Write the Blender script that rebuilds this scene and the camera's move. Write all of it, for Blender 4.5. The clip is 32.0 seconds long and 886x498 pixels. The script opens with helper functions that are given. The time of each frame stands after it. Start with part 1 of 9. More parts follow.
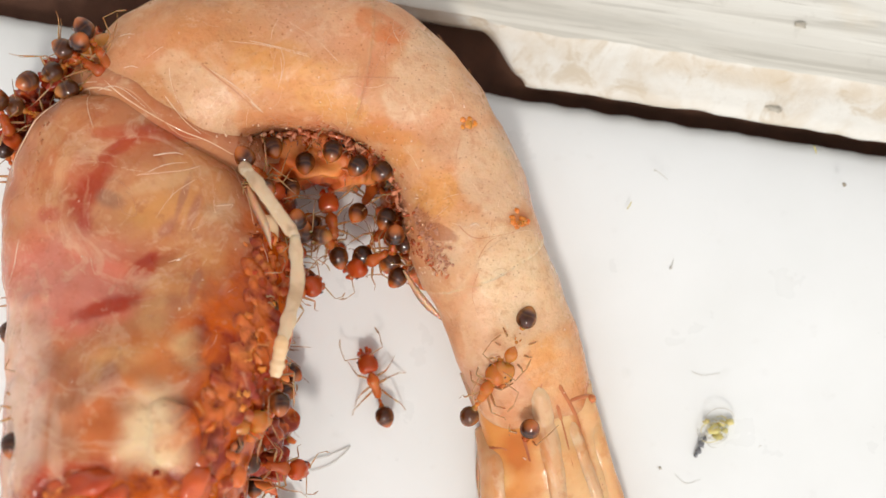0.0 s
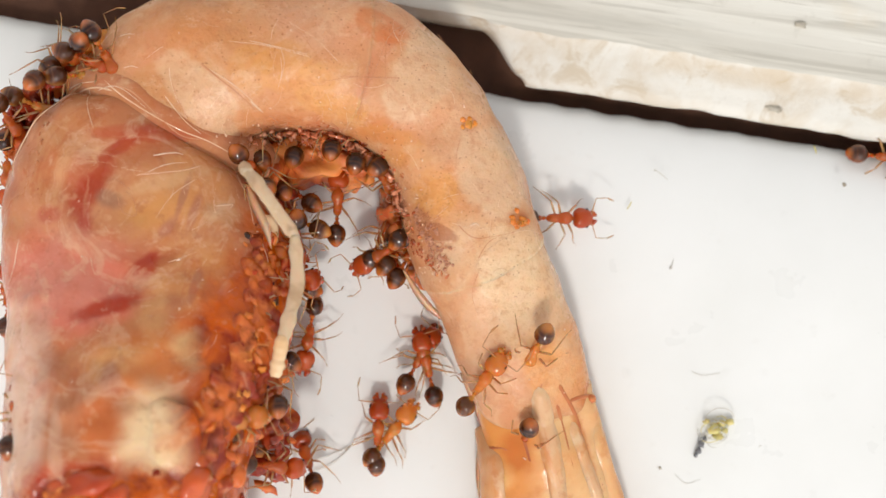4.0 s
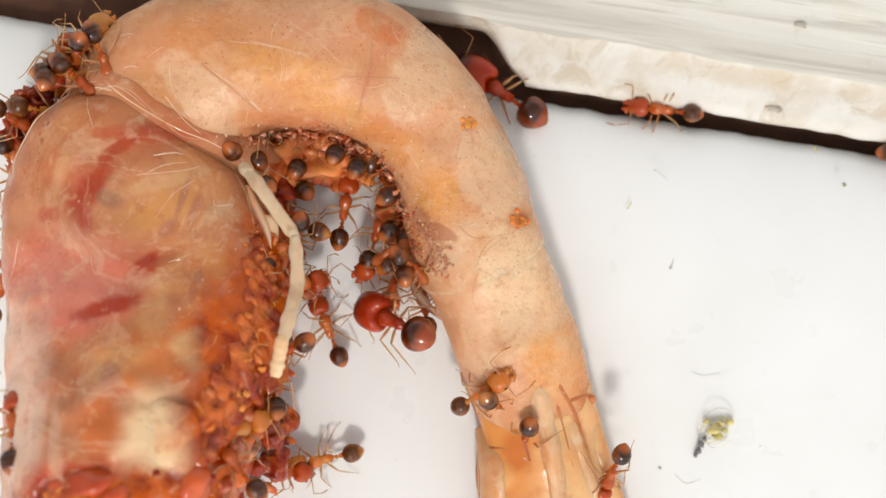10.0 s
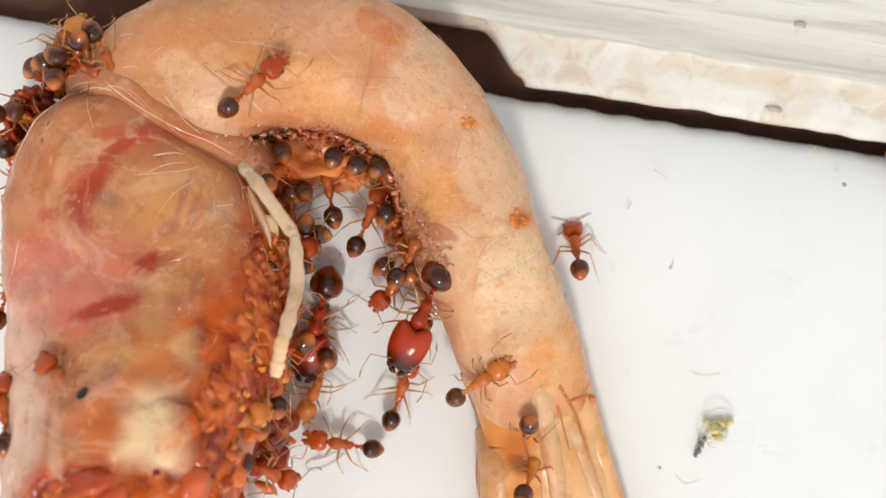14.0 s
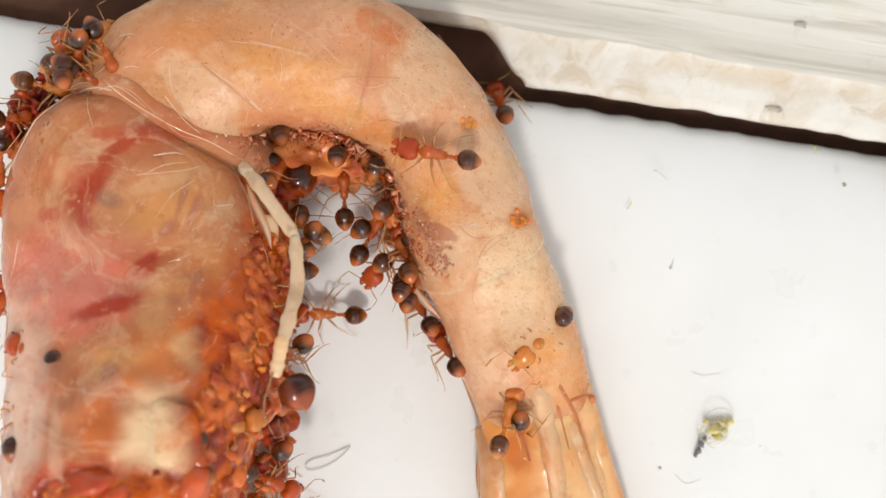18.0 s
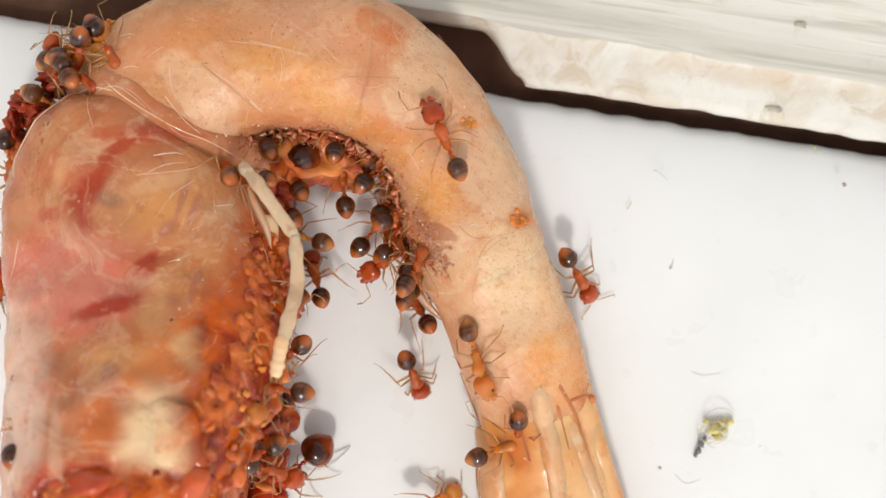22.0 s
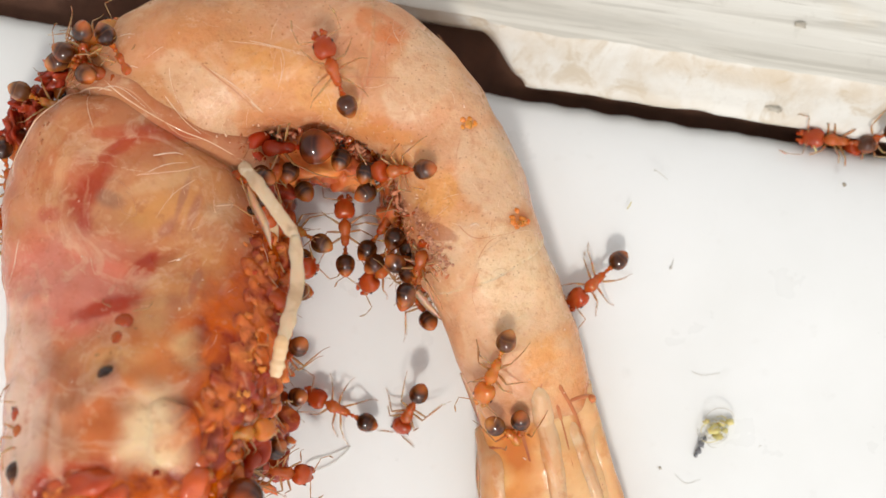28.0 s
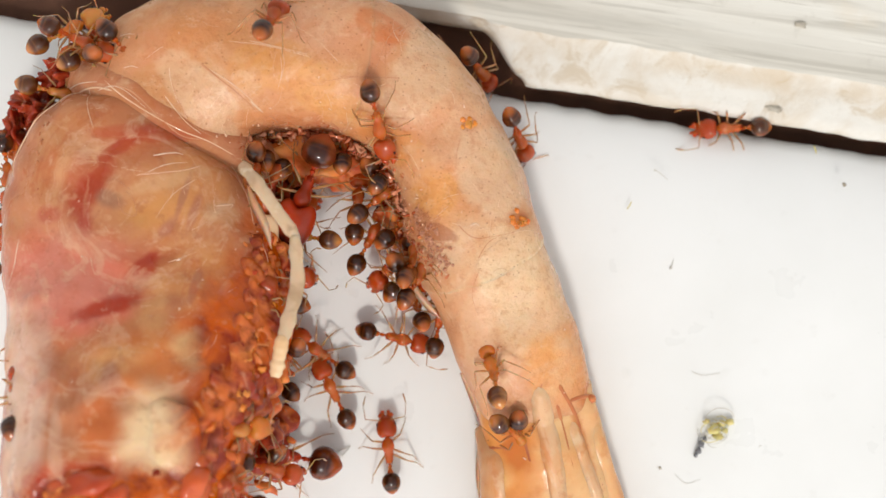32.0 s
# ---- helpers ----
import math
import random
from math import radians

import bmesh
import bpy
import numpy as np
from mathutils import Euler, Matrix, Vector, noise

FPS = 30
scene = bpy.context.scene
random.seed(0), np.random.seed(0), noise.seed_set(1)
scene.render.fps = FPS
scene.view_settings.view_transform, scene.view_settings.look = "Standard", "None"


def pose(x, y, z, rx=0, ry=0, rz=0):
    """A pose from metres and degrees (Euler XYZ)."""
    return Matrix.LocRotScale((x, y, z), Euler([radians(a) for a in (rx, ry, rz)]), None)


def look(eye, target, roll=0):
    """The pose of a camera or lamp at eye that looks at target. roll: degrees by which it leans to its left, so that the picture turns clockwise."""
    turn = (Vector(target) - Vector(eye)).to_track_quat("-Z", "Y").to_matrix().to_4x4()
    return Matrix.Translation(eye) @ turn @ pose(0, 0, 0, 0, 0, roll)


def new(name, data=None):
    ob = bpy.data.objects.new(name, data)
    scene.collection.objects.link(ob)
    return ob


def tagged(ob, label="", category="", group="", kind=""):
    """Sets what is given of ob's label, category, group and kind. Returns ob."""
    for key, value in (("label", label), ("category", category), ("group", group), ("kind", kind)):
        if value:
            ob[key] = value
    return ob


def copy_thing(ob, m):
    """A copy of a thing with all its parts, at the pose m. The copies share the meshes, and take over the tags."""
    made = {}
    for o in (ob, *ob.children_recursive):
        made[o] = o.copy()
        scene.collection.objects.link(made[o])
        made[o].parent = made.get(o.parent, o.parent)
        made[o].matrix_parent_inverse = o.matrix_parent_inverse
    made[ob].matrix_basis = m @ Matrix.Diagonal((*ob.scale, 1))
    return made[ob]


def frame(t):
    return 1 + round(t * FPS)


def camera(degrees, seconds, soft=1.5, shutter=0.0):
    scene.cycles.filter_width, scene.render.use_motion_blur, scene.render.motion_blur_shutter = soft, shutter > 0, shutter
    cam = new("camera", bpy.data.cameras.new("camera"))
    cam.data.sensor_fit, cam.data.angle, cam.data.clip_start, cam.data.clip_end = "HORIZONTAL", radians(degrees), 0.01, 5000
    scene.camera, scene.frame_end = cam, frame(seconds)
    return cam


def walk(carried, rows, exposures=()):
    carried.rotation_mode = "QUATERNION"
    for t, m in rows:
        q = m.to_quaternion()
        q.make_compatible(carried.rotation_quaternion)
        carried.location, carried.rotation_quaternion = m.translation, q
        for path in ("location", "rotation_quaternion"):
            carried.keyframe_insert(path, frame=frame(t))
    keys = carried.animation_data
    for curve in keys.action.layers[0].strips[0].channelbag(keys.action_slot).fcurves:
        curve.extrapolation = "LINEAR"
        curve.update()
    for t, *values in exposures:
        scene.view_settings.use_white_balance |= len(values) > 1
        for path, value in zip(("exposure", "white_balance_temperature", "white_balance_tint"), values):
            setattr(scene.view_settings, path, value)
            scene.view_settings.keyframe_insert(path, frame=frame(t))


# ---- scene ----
MM = 0.001
EYE_HEIGHT = 33.66

cam = camera(40.0, 32.0, soft=1.5)
cam.data.dof.use_dof = True
cam.data.dof.focus_distance = 0.0312
cam.data.dof.aperture_fstop = 76.0
walk(cam, [(0.0, pose(0, 0, EYE_HEIGHT * MM)), (32.0, pose(0, 0, EYE_HEIGHT * MM))], exposures=[(0.0, 0.0), (32.0, 0.0)])

# ---- daylight ----
SUN_UP, SUN_SIDE = radians(53), radians(180)
sky_world = bpy.data.worlds.new("sky")
scene.world = sky_world
sky_world.use_nodes = True
wn, wl = sky_world.node_tree.nodes, sky_world.node_tree.links
sky = wn.new("ShaderNodeTexSky")
sky.sky_type, sky.sun_disc = "NISHITA", False
sky.sun_elevation, sky.sun_rotation = SUN_UP, SUN_SIDE
pale_sky = wn.new("ShaderNodeHueSaturation")
pale_sky.inputs["Saturation"].default_value = 0.02
wl.new(sky.outputs[0], pale_sky.inputs["Color"])
wl.new(pale_sky.outputs[0], wn["Background"].inputs["Color"])
wn["Background"].inputs["Strength"].default_value = 0.2
sun = new("sun", bpy.data.lights.new("sun", "SUN"))
sun.data.energy, sun.data.angle, sun.data.color = 1.7, radians(7), (1.0, 0.955, 0.90)
sun.matrix_basis = look((math.sin(SUN_SIDE) * math.cos(SUN_UP), math.cos(SUN_SIDE) * math.cos(SUN_UP), math.sin(SUN_UP)), (0, 0, 0))


# ---- materials ----
class Nodes:
    """A material's node tree with short calls."""

    def __init__(self, name, rough=0.5, **kw):
        self.mat = bpy.data.materials.new(name)
        self.mat.use_nodes = True
        self.n, self.l = self.mat.node_tree.nodes, self.mat.node_tree.links
        self.p = self.n["Principled BSDF"]
        self.p.inputs["Roughness"].default_value = rough
        for key, value in kw.items():
            self.p.inputs[key.replace("_", " ")].default_value = value
        self.co = self.n.new("ShaderNodeTexCoord").outputs["Object"]

    def put(self, socket, value):
        if isinstance(value, bpy.types.NodeSocket):
            self.l.new(value, socket)
        elif socket.type == "RGBA" and len(value) == 3:
            socket.default_value = (*value, 1)
        else:
            socket.default_value = value

    def noise(self, scale, detail=4, rough=0.55, co=None, warp=0.0):
        t = self.n.new("ShaderNodeTexNoise")
        self.put(t.inputs["Vector"], co or self.co)
        t.inputs["Scale"].default_value, t.inputs["Detail"].default_value = scale, detail
        t.inputs["Roughness"].default_value, t.inputs["Distortion"].default_value = rough, warp
        return t.outputs["Fac"]

    def cells(self, scale, co=None, feature="F1"):
        t = self.n.new("ShaderNodeTexVoronoi")
        t.feature = feature
        self.put(t.inputs["Vector"], co or self.co)
        t.inputs["Scale"].default_value = scale
        return t

    def stretch(self, scale, turn=(0, 0, 0), shift=(0, 0, 0)):
        t = self.n.new("ShaderNodeMapping")
        self.put(t.inputs["Vector"], self.co)
        t.vector_type = "TEXTURE"
        t.inputs["Scale"].default_value, t.inputs["Rotation"].default_value = [1 / v for v in scale], turn
        t.inputs["Location"].default_value = shift
        return t.outputs[0]

    def span(self, value, a, b, c=0.0, d=1.0):
        t = self.n.new("ShaderNodeMapRange")
        t.interpolation_type = "SMOOTHSTEP"
        self.put(t.inputs["Value"], value)
        for key, v in zip(("From Min", "From Max", "To Min", "To Max"), (a, b, c, d)):
            t.inputs[key].default_value = v
        return t.outputs[0]

    def math(self, op, a, b=0.0):
        t = self.n.new("ShaderNodeMath")
        t.operation = op
        self.put(t.inputs[0], a), self.put(t.inputs[1], b)
        return t.outputs[0]

    def mix(self, fac, a, b):
        t = self.n.new("ShaderNodeMix")
        t.data_type = "RGBA"
        self.put(t.inputs[0], fac), self.put(t.inputs[6], a), self.put(t.inputs[7], b)
        return t.outputs[2]

    def patch(self, centre, radii, turn=0.0, soft=0.5, ragged=0.7, scale=650):
        """A stain with a ragged edge round a point in the plan, in millimetres."""
        scale = scale if min(radii) > 0.5 else 1500
        c, s = math.cos(radians(turn)), math.sin(radians(turn))
        x, y = centre[0] * MM, centre[1] * MM
        sep = self.n.new("ShaderNodeSeparateXYZ")
        self.put(sep.inputs[0], self.co)
        dx, dy = self.math("SUBTRACT", sep.outputs[0], x), self.math("SUBTRACT", sep.outputs[1], y)
        u = self.math("ADD", self.math("MULTIPLY", dx, c / (radii[0] * MM)), self.math("MULTIPLY", dy, s / (radii[0] * MM)))
        v = self.math("ADD", self.math("MULTIPLY", dx, -s / (radii[1] * MM)), self.math("MULTIPLY", dy, c / (radii[1] * MM)))
        r = self.math("SQRT", self.math("ADD", self.math("MULTIPLY", u, u), self.math("MULTIPLY", v, v)))
        r = self.math("ADD", r, self.math("MULTIPLY", self.math("SUBTRACT", self.noise(scale, 5), 0.5), 2 * ragged))
        return self.span(r, 1 - soft, 1 + soft, 1.0, 0.0)

    def bump(self, height, strength=0.4, depth=0.05):
        t = self.n.new("ShaderNodeBump")
        self.put(t.inputs["Height"], height)
        t.inputs["Strength"].default_value, t.inputs["Distance"].default_value = strength, depth * MM
        self.l.new(t.outputs[0], self.p.inputs["Normal"])
        self.l.new(t.outputs[0], self.p.inputs["Coat Normal"])

    def rich(self, c, saturation, value, hue=0.5):
        t = self.n.new("ShaderNodeHueSaturation")
        self.put(t.inputs["Color"], c)
        t.inputs["Hue"].default_value = hue
        t.inputs["Saturation"].default_value, t.inputs["Value"].default_value = saturation, value
        return t.outputs[0]

    def color(self, c):
        self.put(self.p.inputs["Base Color"], c)
        return self.mat


def white_paint():
    m = Nodes("white_paint", 0.32)
    c = m.mix(m.span(m.noise(90, 5), 0.35, 0.75), (0.785, 0.785, 0.77), (0.715, 0.715, 0.69))
    c = m.mix(m.math("MULTIPLY", m.span(m.noise(1100, 4), 0.62, 0.8), 0.25), c, (0.55, 0.53, 0.49))
    m.put(m.p.inputs["Roughness"], m.span(m.noise(500, 4), 0.3, 0.7, 0.26, 0.45))
    m.bump(m.noise(260, 5), 0.25, 0.05)
    return m.color(c)


def weathered_paint():
    m = Nodes("weathered_paint", 0.6)
    broad = m.noise(1.0, 4, 0.5, m.stretch((35, 420, 200), (0, 0, radians(-9))), 0.6)
    grain = m.noise(1.0, 6, 0.6, m.stretch((45, 1500, 300), (0, 0, radians(-9))), 0.7)
    fine = m.noise(1.0, 5, 0.65, m.stretch((160, 4200, 500), (0, 0, radians(-9))), 0.5)
    c = m.mix(m.span(broad, 0.38, 0.64), (0.69, 0.67, 0.61), (0.53, 0.50, 0.435))
    c = m.mix(m.math("MULTIPLY", m.span(grain, 0.50, 0.62), 0.7), c, (0.43, 0.405, 0.35))
    c = m.mix(m.math("MULTIPLY", m.span(fine, 0.52, 0.62), 0.6), c, (0.40, 0.375, 0.32))
    c = m.mix(m.math("MULTIPLY", m.span(m.noise(420, 5), 0.56, 0.74), 0.5), c, (0.62, 0.53, 0.40))
    c = m.mix(m.math("MULTIPLY", m.span(m.noise(1500, 5, 0.7), 0.56, 0.7), 0.5), c, (0.50, 0.47, 0.41))
    spots = m.noise(1.0, 3, 0.5, m.stretch((420, 1100, 500), (0, 0, radians(-9))))
    c = m.mix(m.math("MULTIPLY", m.span(spots, 0.66, 0.76), 0.7), c, (0.25, 0.22, 0.18))
    m.bump(m.math("ADD", grain, m.math("MULTIPLY", fine, 0.5)), 0.45, 0.06)
    return m.color(c)


def chipped_paint():
    m = Nodes("chipped_paint", 0.6)
    c = m.mix(m.span(m.noise(380, 5, 0.65, None, 0.6), 0.42, 0.7), (0.65, 0.625, 0.57), (0.56, 0.49, 0.395))
    c = m.mix(m.math("MULTIPLY", m.span(m.noise(900, 6, 0.7, None, 0.8), 0.5, 0.64), 0.65), c, (0.48, 0.385, 0.265))
    c = m.mix(m.math("MULTIPLY", m.span(m.noise(2100, 4), 0.62, 0.75), 0.4), c, (0.50, 0.46, 0.40))
    turned = m.n.new("ShaderNodeSeparateXYZ")
    m.put(turned.inputs[0], m.stretch((1000, 1000, 1000), (0, 0, radians(-9))))
    rim = m.math("ADD", turned.outputs[1], m.math("MULTIPLY", m.noise(420, 5, 0.65), 1.6))
    rim = m.math("MULTIPLY", m.span(m.math("ABSOLUTE", m.math("SUBTRACT", rim, 6.9)), 0.1, 0.45, 1.0, 0.0), m.span(m.noise(260, 3), 0.4, 0.6))
    c = m.mix(m.math("MULTIPLY", rim, 0.55), c, (0.50, 0.385, 0.25))
    m.bump(m.math("ADD", m.noise(1100, 6, 0.65), m.noise(300, 3)), 0.6, 0.14)
    return m.color(c)


def groove_dirt():
    m = Nodes("groove_dirt", 0.9)
    m.bump(m.noise(2500, 4), 0.7, 0.06)
    return m.color(m.mix(m.noise(1200, 4), (0.05, 0.021, 0.013), (0.14, 0.058, 0.03)))


def flesh_base(name, rough=0.3, wet=0.3):
    return Nodes(name, rough, Subsurface_Weight=0.5, Subsurface_Radius=(1.0, 0.6, 0.4), Subsurface_Scale=0.00045,
                 IOR=1.4, Specular_IOR_Level=0.24, Coat_Weight=wet, Coat_Roughness=0.09, Coat_IOR=1.38)


def shell_flesh():
    """The clear pink-orange shell of the abdomen with its flesh beneath."""
    m = flesh_base("shell_flesh", 0.34, 0.08)
    m.p.inputs["Specular IOR Level"].default_value = 0.36
    warp = m.n.new("ShaderNodeTexNoise")
    m.put(warp.inputs["Vector"], m.co)
    warp.inputs["Scale"].default_value, warp.inputs["Detail"].default_value = 320, 3
    bent = m.n.new("ShaderNodeVectorMath")
    bent.operation = "MULTIPLY_ADD"
    m.put(bent.inputs[0], warp.outputs["Color"])
    bent.inputs[1].default_value = (0.0022, 0.0022, 0.0012)
    m.put(bent.inputs[2], m.co)
    plates = m.cells(330, bent.outputs[0])
    shade = m.n.new("ShaderNodeSeparateColor")
    m.put(shade.inputs[0], plates.outputs["Color"])
    c = m.mix(shade.outputs[0], (0.63, 0.35, 0.215), (0.56, 0.27, 0.15))
    c = m.mix(m.math("MULTIPLY", shade.outputs[1], 0.35), c, (0.70, 0.46, 0.28))
    c = m.mix(m.span(m.noise(330, 4, 0.5, None, 0.8), 0.35, 0.7, 0.0, 0.6), c, (0.64, 0.315, 0.168))
    c = m.mix(m.span(m.noise(1500, 5, 0.65, None, 0.6), 0.4, 0.65, 0.0, 0.16), c, (0.50, 0.19, 0.07))
    for centre, radii, turn, colour, amount in (
        ((-6.38, 4.65), (2.6, 1.5), 25, (0.50, 0.21, 0.075), 0.6),
        ((-0.20, 1.51), (1.1, 0.6), -50, (0.78, 0.37, 0.12), 0.3),
        ((-1.27, 2.72), (1.1, 0.45), -35, (0.76, 0.35, 0.12), 0.3),
        ((-3.19, 4.14), (0.9, 0.7), 0, (0.80, 0.45, 0.18), 0.3),
        ((-5.61, 3.93), (1.0, 0.65), -35, (0.66, 0.38, 0.20), 0.4),
        ((1.67, -0.99), (1.3, 1.8), 20, (0.78, 0.57, 0.37), 0.85),
        ((0.66, 4.31), (1.2, 2.2), 40, (0.74, 0.50, 0.34), 0.5),
        ((3.17, -2.92), (0.9, 1.2), 20, (0.74, 0.33, 0.13), 0.6),
        ((-3.25, 2.84), (2.0, 0.55), 0, (0.52, 0.15, 0.08), 0.65),
        ((-1.22, 0.74), (0.5, 1.3), 20, (0.62, 0.26, 0.12), 0.5),
        ((0.65, 3.12), (0.2, 0.17), 0, (0.45, 0.10, 0.01), 0.9),
        ((1.92, 0.71), (0.3, 0.24), 30, (0.46, 0.10, 0.01), 0.9),
        ((-1.48, 5.07), (0.25, 1.3), -25, (0.62, 0.22, 0.14), 0.35),
        ((-2.05, 3.71), (0.12, 1.0), -18, (0.62, 0.22, 0.14), 0.35),
        ((0.95, -0.71), (0.18, 1.1), -40, (0.60, 0.24, 0.12), 0.4),
        ((0.23, 0.01), (0.35, 0.9), -40, (0.80, 0.60, 0.42), 0.6),
        ((-6.46, 5.21), (1.2, 0.4), 30, (0.62, 0.27, 0.13), 0.5),
        ((-2.62, 5.71), (2.2, 0.7), 0, (0.72, 0.43, 0.29), 0.5),
        ((0.97, -2.92), (0.5, 1.0), 20, (0.78, 0.58, 0.42), 0.6),
        ((3.83, -3.88), (0.3, 0.3), 0, (0.50, 0.12, 0.03), 0.8),
    ):
        c = m.mix(m.math("MULTIPLY", m.patch(centre, radii, turn), amount), c, colour)
    for centre, radii, turn, colour, amount in (
        ((-5.47, 3.81), (1.05, 0.55), -38, (0.70, 0.43, 0.26), 0.3),
        ((2.03, -1.07), (1.0, 1.75), 22, (0.78, 0.56, 0.36), 0.7),
        ((0.58, 4.57), (0.8, 1.5), 42, (0.72, 0.44, 0.27), 0.6),
        ((-3.96, 4.55), (0.8, 0.6), 20, (0.66, 0.32, 0.12), 0.6),
        ((-2.58, 3.53), (0.7, 0.4), -10, (0.70, 0.36, 0.14), 0.6),
        ((0.90, -2.48), (0.35, 1.1), 18, (0.76, 0.54, 0.37), 0.7),
    ):
        c = m.mix(m.math("MULTIPLY", m.patch(centre, radii, turn, 0.14, 0.4), amount), c, colour)
    c = m.mix(0.3, c, (0.61, 0.365, 0.24))
    for centre, radii, turn, colour, amount in (
        ((-6.01, 3.86), (1.29, 0.56), -49, (0.67, 0.45, 0.30), 0.65),
        ((-0.62, 4.35), (0.73, 1.33), -28, (0.68, 0.47, 0.32), 0.75),
        ((1.18, 1.97), (0.81, 1.19), 18, (0.68, 0.47, 0.32), 0.8),
        ((1.69, -0.83), (0.81, 1.29), 15, (0.75, 0.55, 0.37), 0.9),
        ((-4.73, 4.47), (0.59, 0.70), 10, (0.66, 0.36, 0.16), 0.4),
        ((-3.16, 4.0), (0.48, 0.50), 0, (0.66, 0.36, 0.16), 0.4),
        ((-1.39, 2.67), (1.05, 0.45), -20, (0.66, 0.35, 0.15), 0.35),
        ((-0.27, 1.41), (0.62, 0.56), 0, (0.66, 0.34, 0.13), 0.45),
        ((-0.2, 0.46), (0.53, 0.21), -18, (0.34, 0.13, 0.075), 0.6),
        ((-1.62, 5.59), (0.77, 0.36), -25, (0.58, 0.20, 0.095), 0.55),
        ((-2.79, 5.26), (1.26, 0.56), -15, (0.60, 0.30, 0.19), 0.4),
        ((-7.62, 4.91), (0.98, 0.49), 25, (0.60, 0.30, 0.19), 0.45),
        ((-4.4, 3.16), (0.98, 0.31), -5, (0.62, 0.29, 0.16), 0.5),
        ((-7.48, 3.51), (0.84, 0.36), -38, (0.58, 0.31, 0.17), 0.5),
        ((2.77, -2.89), (0.80, 0.87), 0, (0.72, 0.36, 0.15), 0.5),
        ((0.81, -1.72), (0.52, 0.89), 30, (0.64, 0.38, 0.24), 0.5),
    ):
        c = m.mix(m.math("MULTIPLY", m.patch(centre, radii, turn, 0.15, 0.6, 700), amount), c, colour)
    milk = m.noise(1.0, 5, 0.6, m.stretch((260, 620, 300), (0, 0, 0.6)), 1.2)
    c = m.mix(m.math("MULTIPLY", m.span(milk, 0.52, 0.62), 0.3), c, (0.70, 0.47, 0.32))
    c = m.mix(m.math("MULTIPLY", m.span(m.noise(3600, 4, 0.7), 0.5, 0.66), 0.28), c, (0.42, 0.17, 0.08))
    c = m.mix(m.math("MULTIPLY", m.span(m.noise(2300, 4, 0.7, None, 0.5), 0.54, 0.68), 0.3), c, (0.76, 0.54, 0.38))
    place = m.n.new("ShaderNodeSeparateXYZ")
    m.put(place.inputs[0], m.co)
    fore = m.span(place.outputs[1], -0.0035, 0.0, 0.12, 1.0)
    for scale, amount in ((8200, 0.6), (5600, 0.5)):
        dots = m.cells(scale)
        few = m.math("MULTIPLY", m.span(dots.outputs["Color"], 0.40, 0.46), m.span(m.noise(240, 3), 0.36, 0.55))
        speck = m.math("MULTIPLY", m.span(dots.outputs["Distance"], 0.08, 0.2, 1.0, 0.0), few)
        c = m.mix(m.math("MULTIPLY", m.math("MULTIPLY", speck, fore), amount), c, (0.24, 0.085, 0.04))
    thread = m.span(m.cells(330, bent.outputs[0], "DISTANCE_TO_EDGE").outputs["Distance"], 0.0, 0.035, 1.0, 0.0)
    c = m.mix(m.math("MULTIPLY", m.math("MULTIPLY", thread, m.span(m.noise(500, 3), 0.5, 0.65)), 0.18), c, (0.84, 0.62, 0.44))
    c = m.mix(m.math("MULTIPLY", m.span(m.noise(900, 5, 0.65, None, 0.5), 0.5, 0.68), 0.18), c, (0.54, 0.20, 0.08))
    c = m.mix(m.math("MULTIPLY", m.span(m.noise(560, 5, 0.65), 0.52, 0.68), 0.4), c, (0.72, 0.48, 0.31))
    vein = m.span(m.math("ABSOLUTE", m.math("SUBTRACT", m.noise(300, 4, 0.55), 0.5)), 0.0, 0.014, 1.0, 0.0)
    c = m.mix(m.math("MULTIPLY", m.math("MULTIPLY", vein, m.span(m.noise(200, 2), 0.5, 0.65)), 0.2), c, (0.52, 0.20, 0.10))
    m.put(m.p.inputs["Roughness"], m.span(m.noise(900, 4), 0.35, 0.65, 0.16, 0.5))
    m.bump(m.math("ADD", m.math("MULTIPLY", m.noise(420, 5), 0.7), m.math("ADD", m.math("ADD", m.math("MULTIPLY", m.noise(1900, 5, 0.65), 0.7), m.math("MULTIPLY", vein, -0.03)), m.math("MULTIPLY", thread, 0.05))), 0.75, 0.14)
    return m.color(m.rich(c, 1.14, 0.97, 0.499))


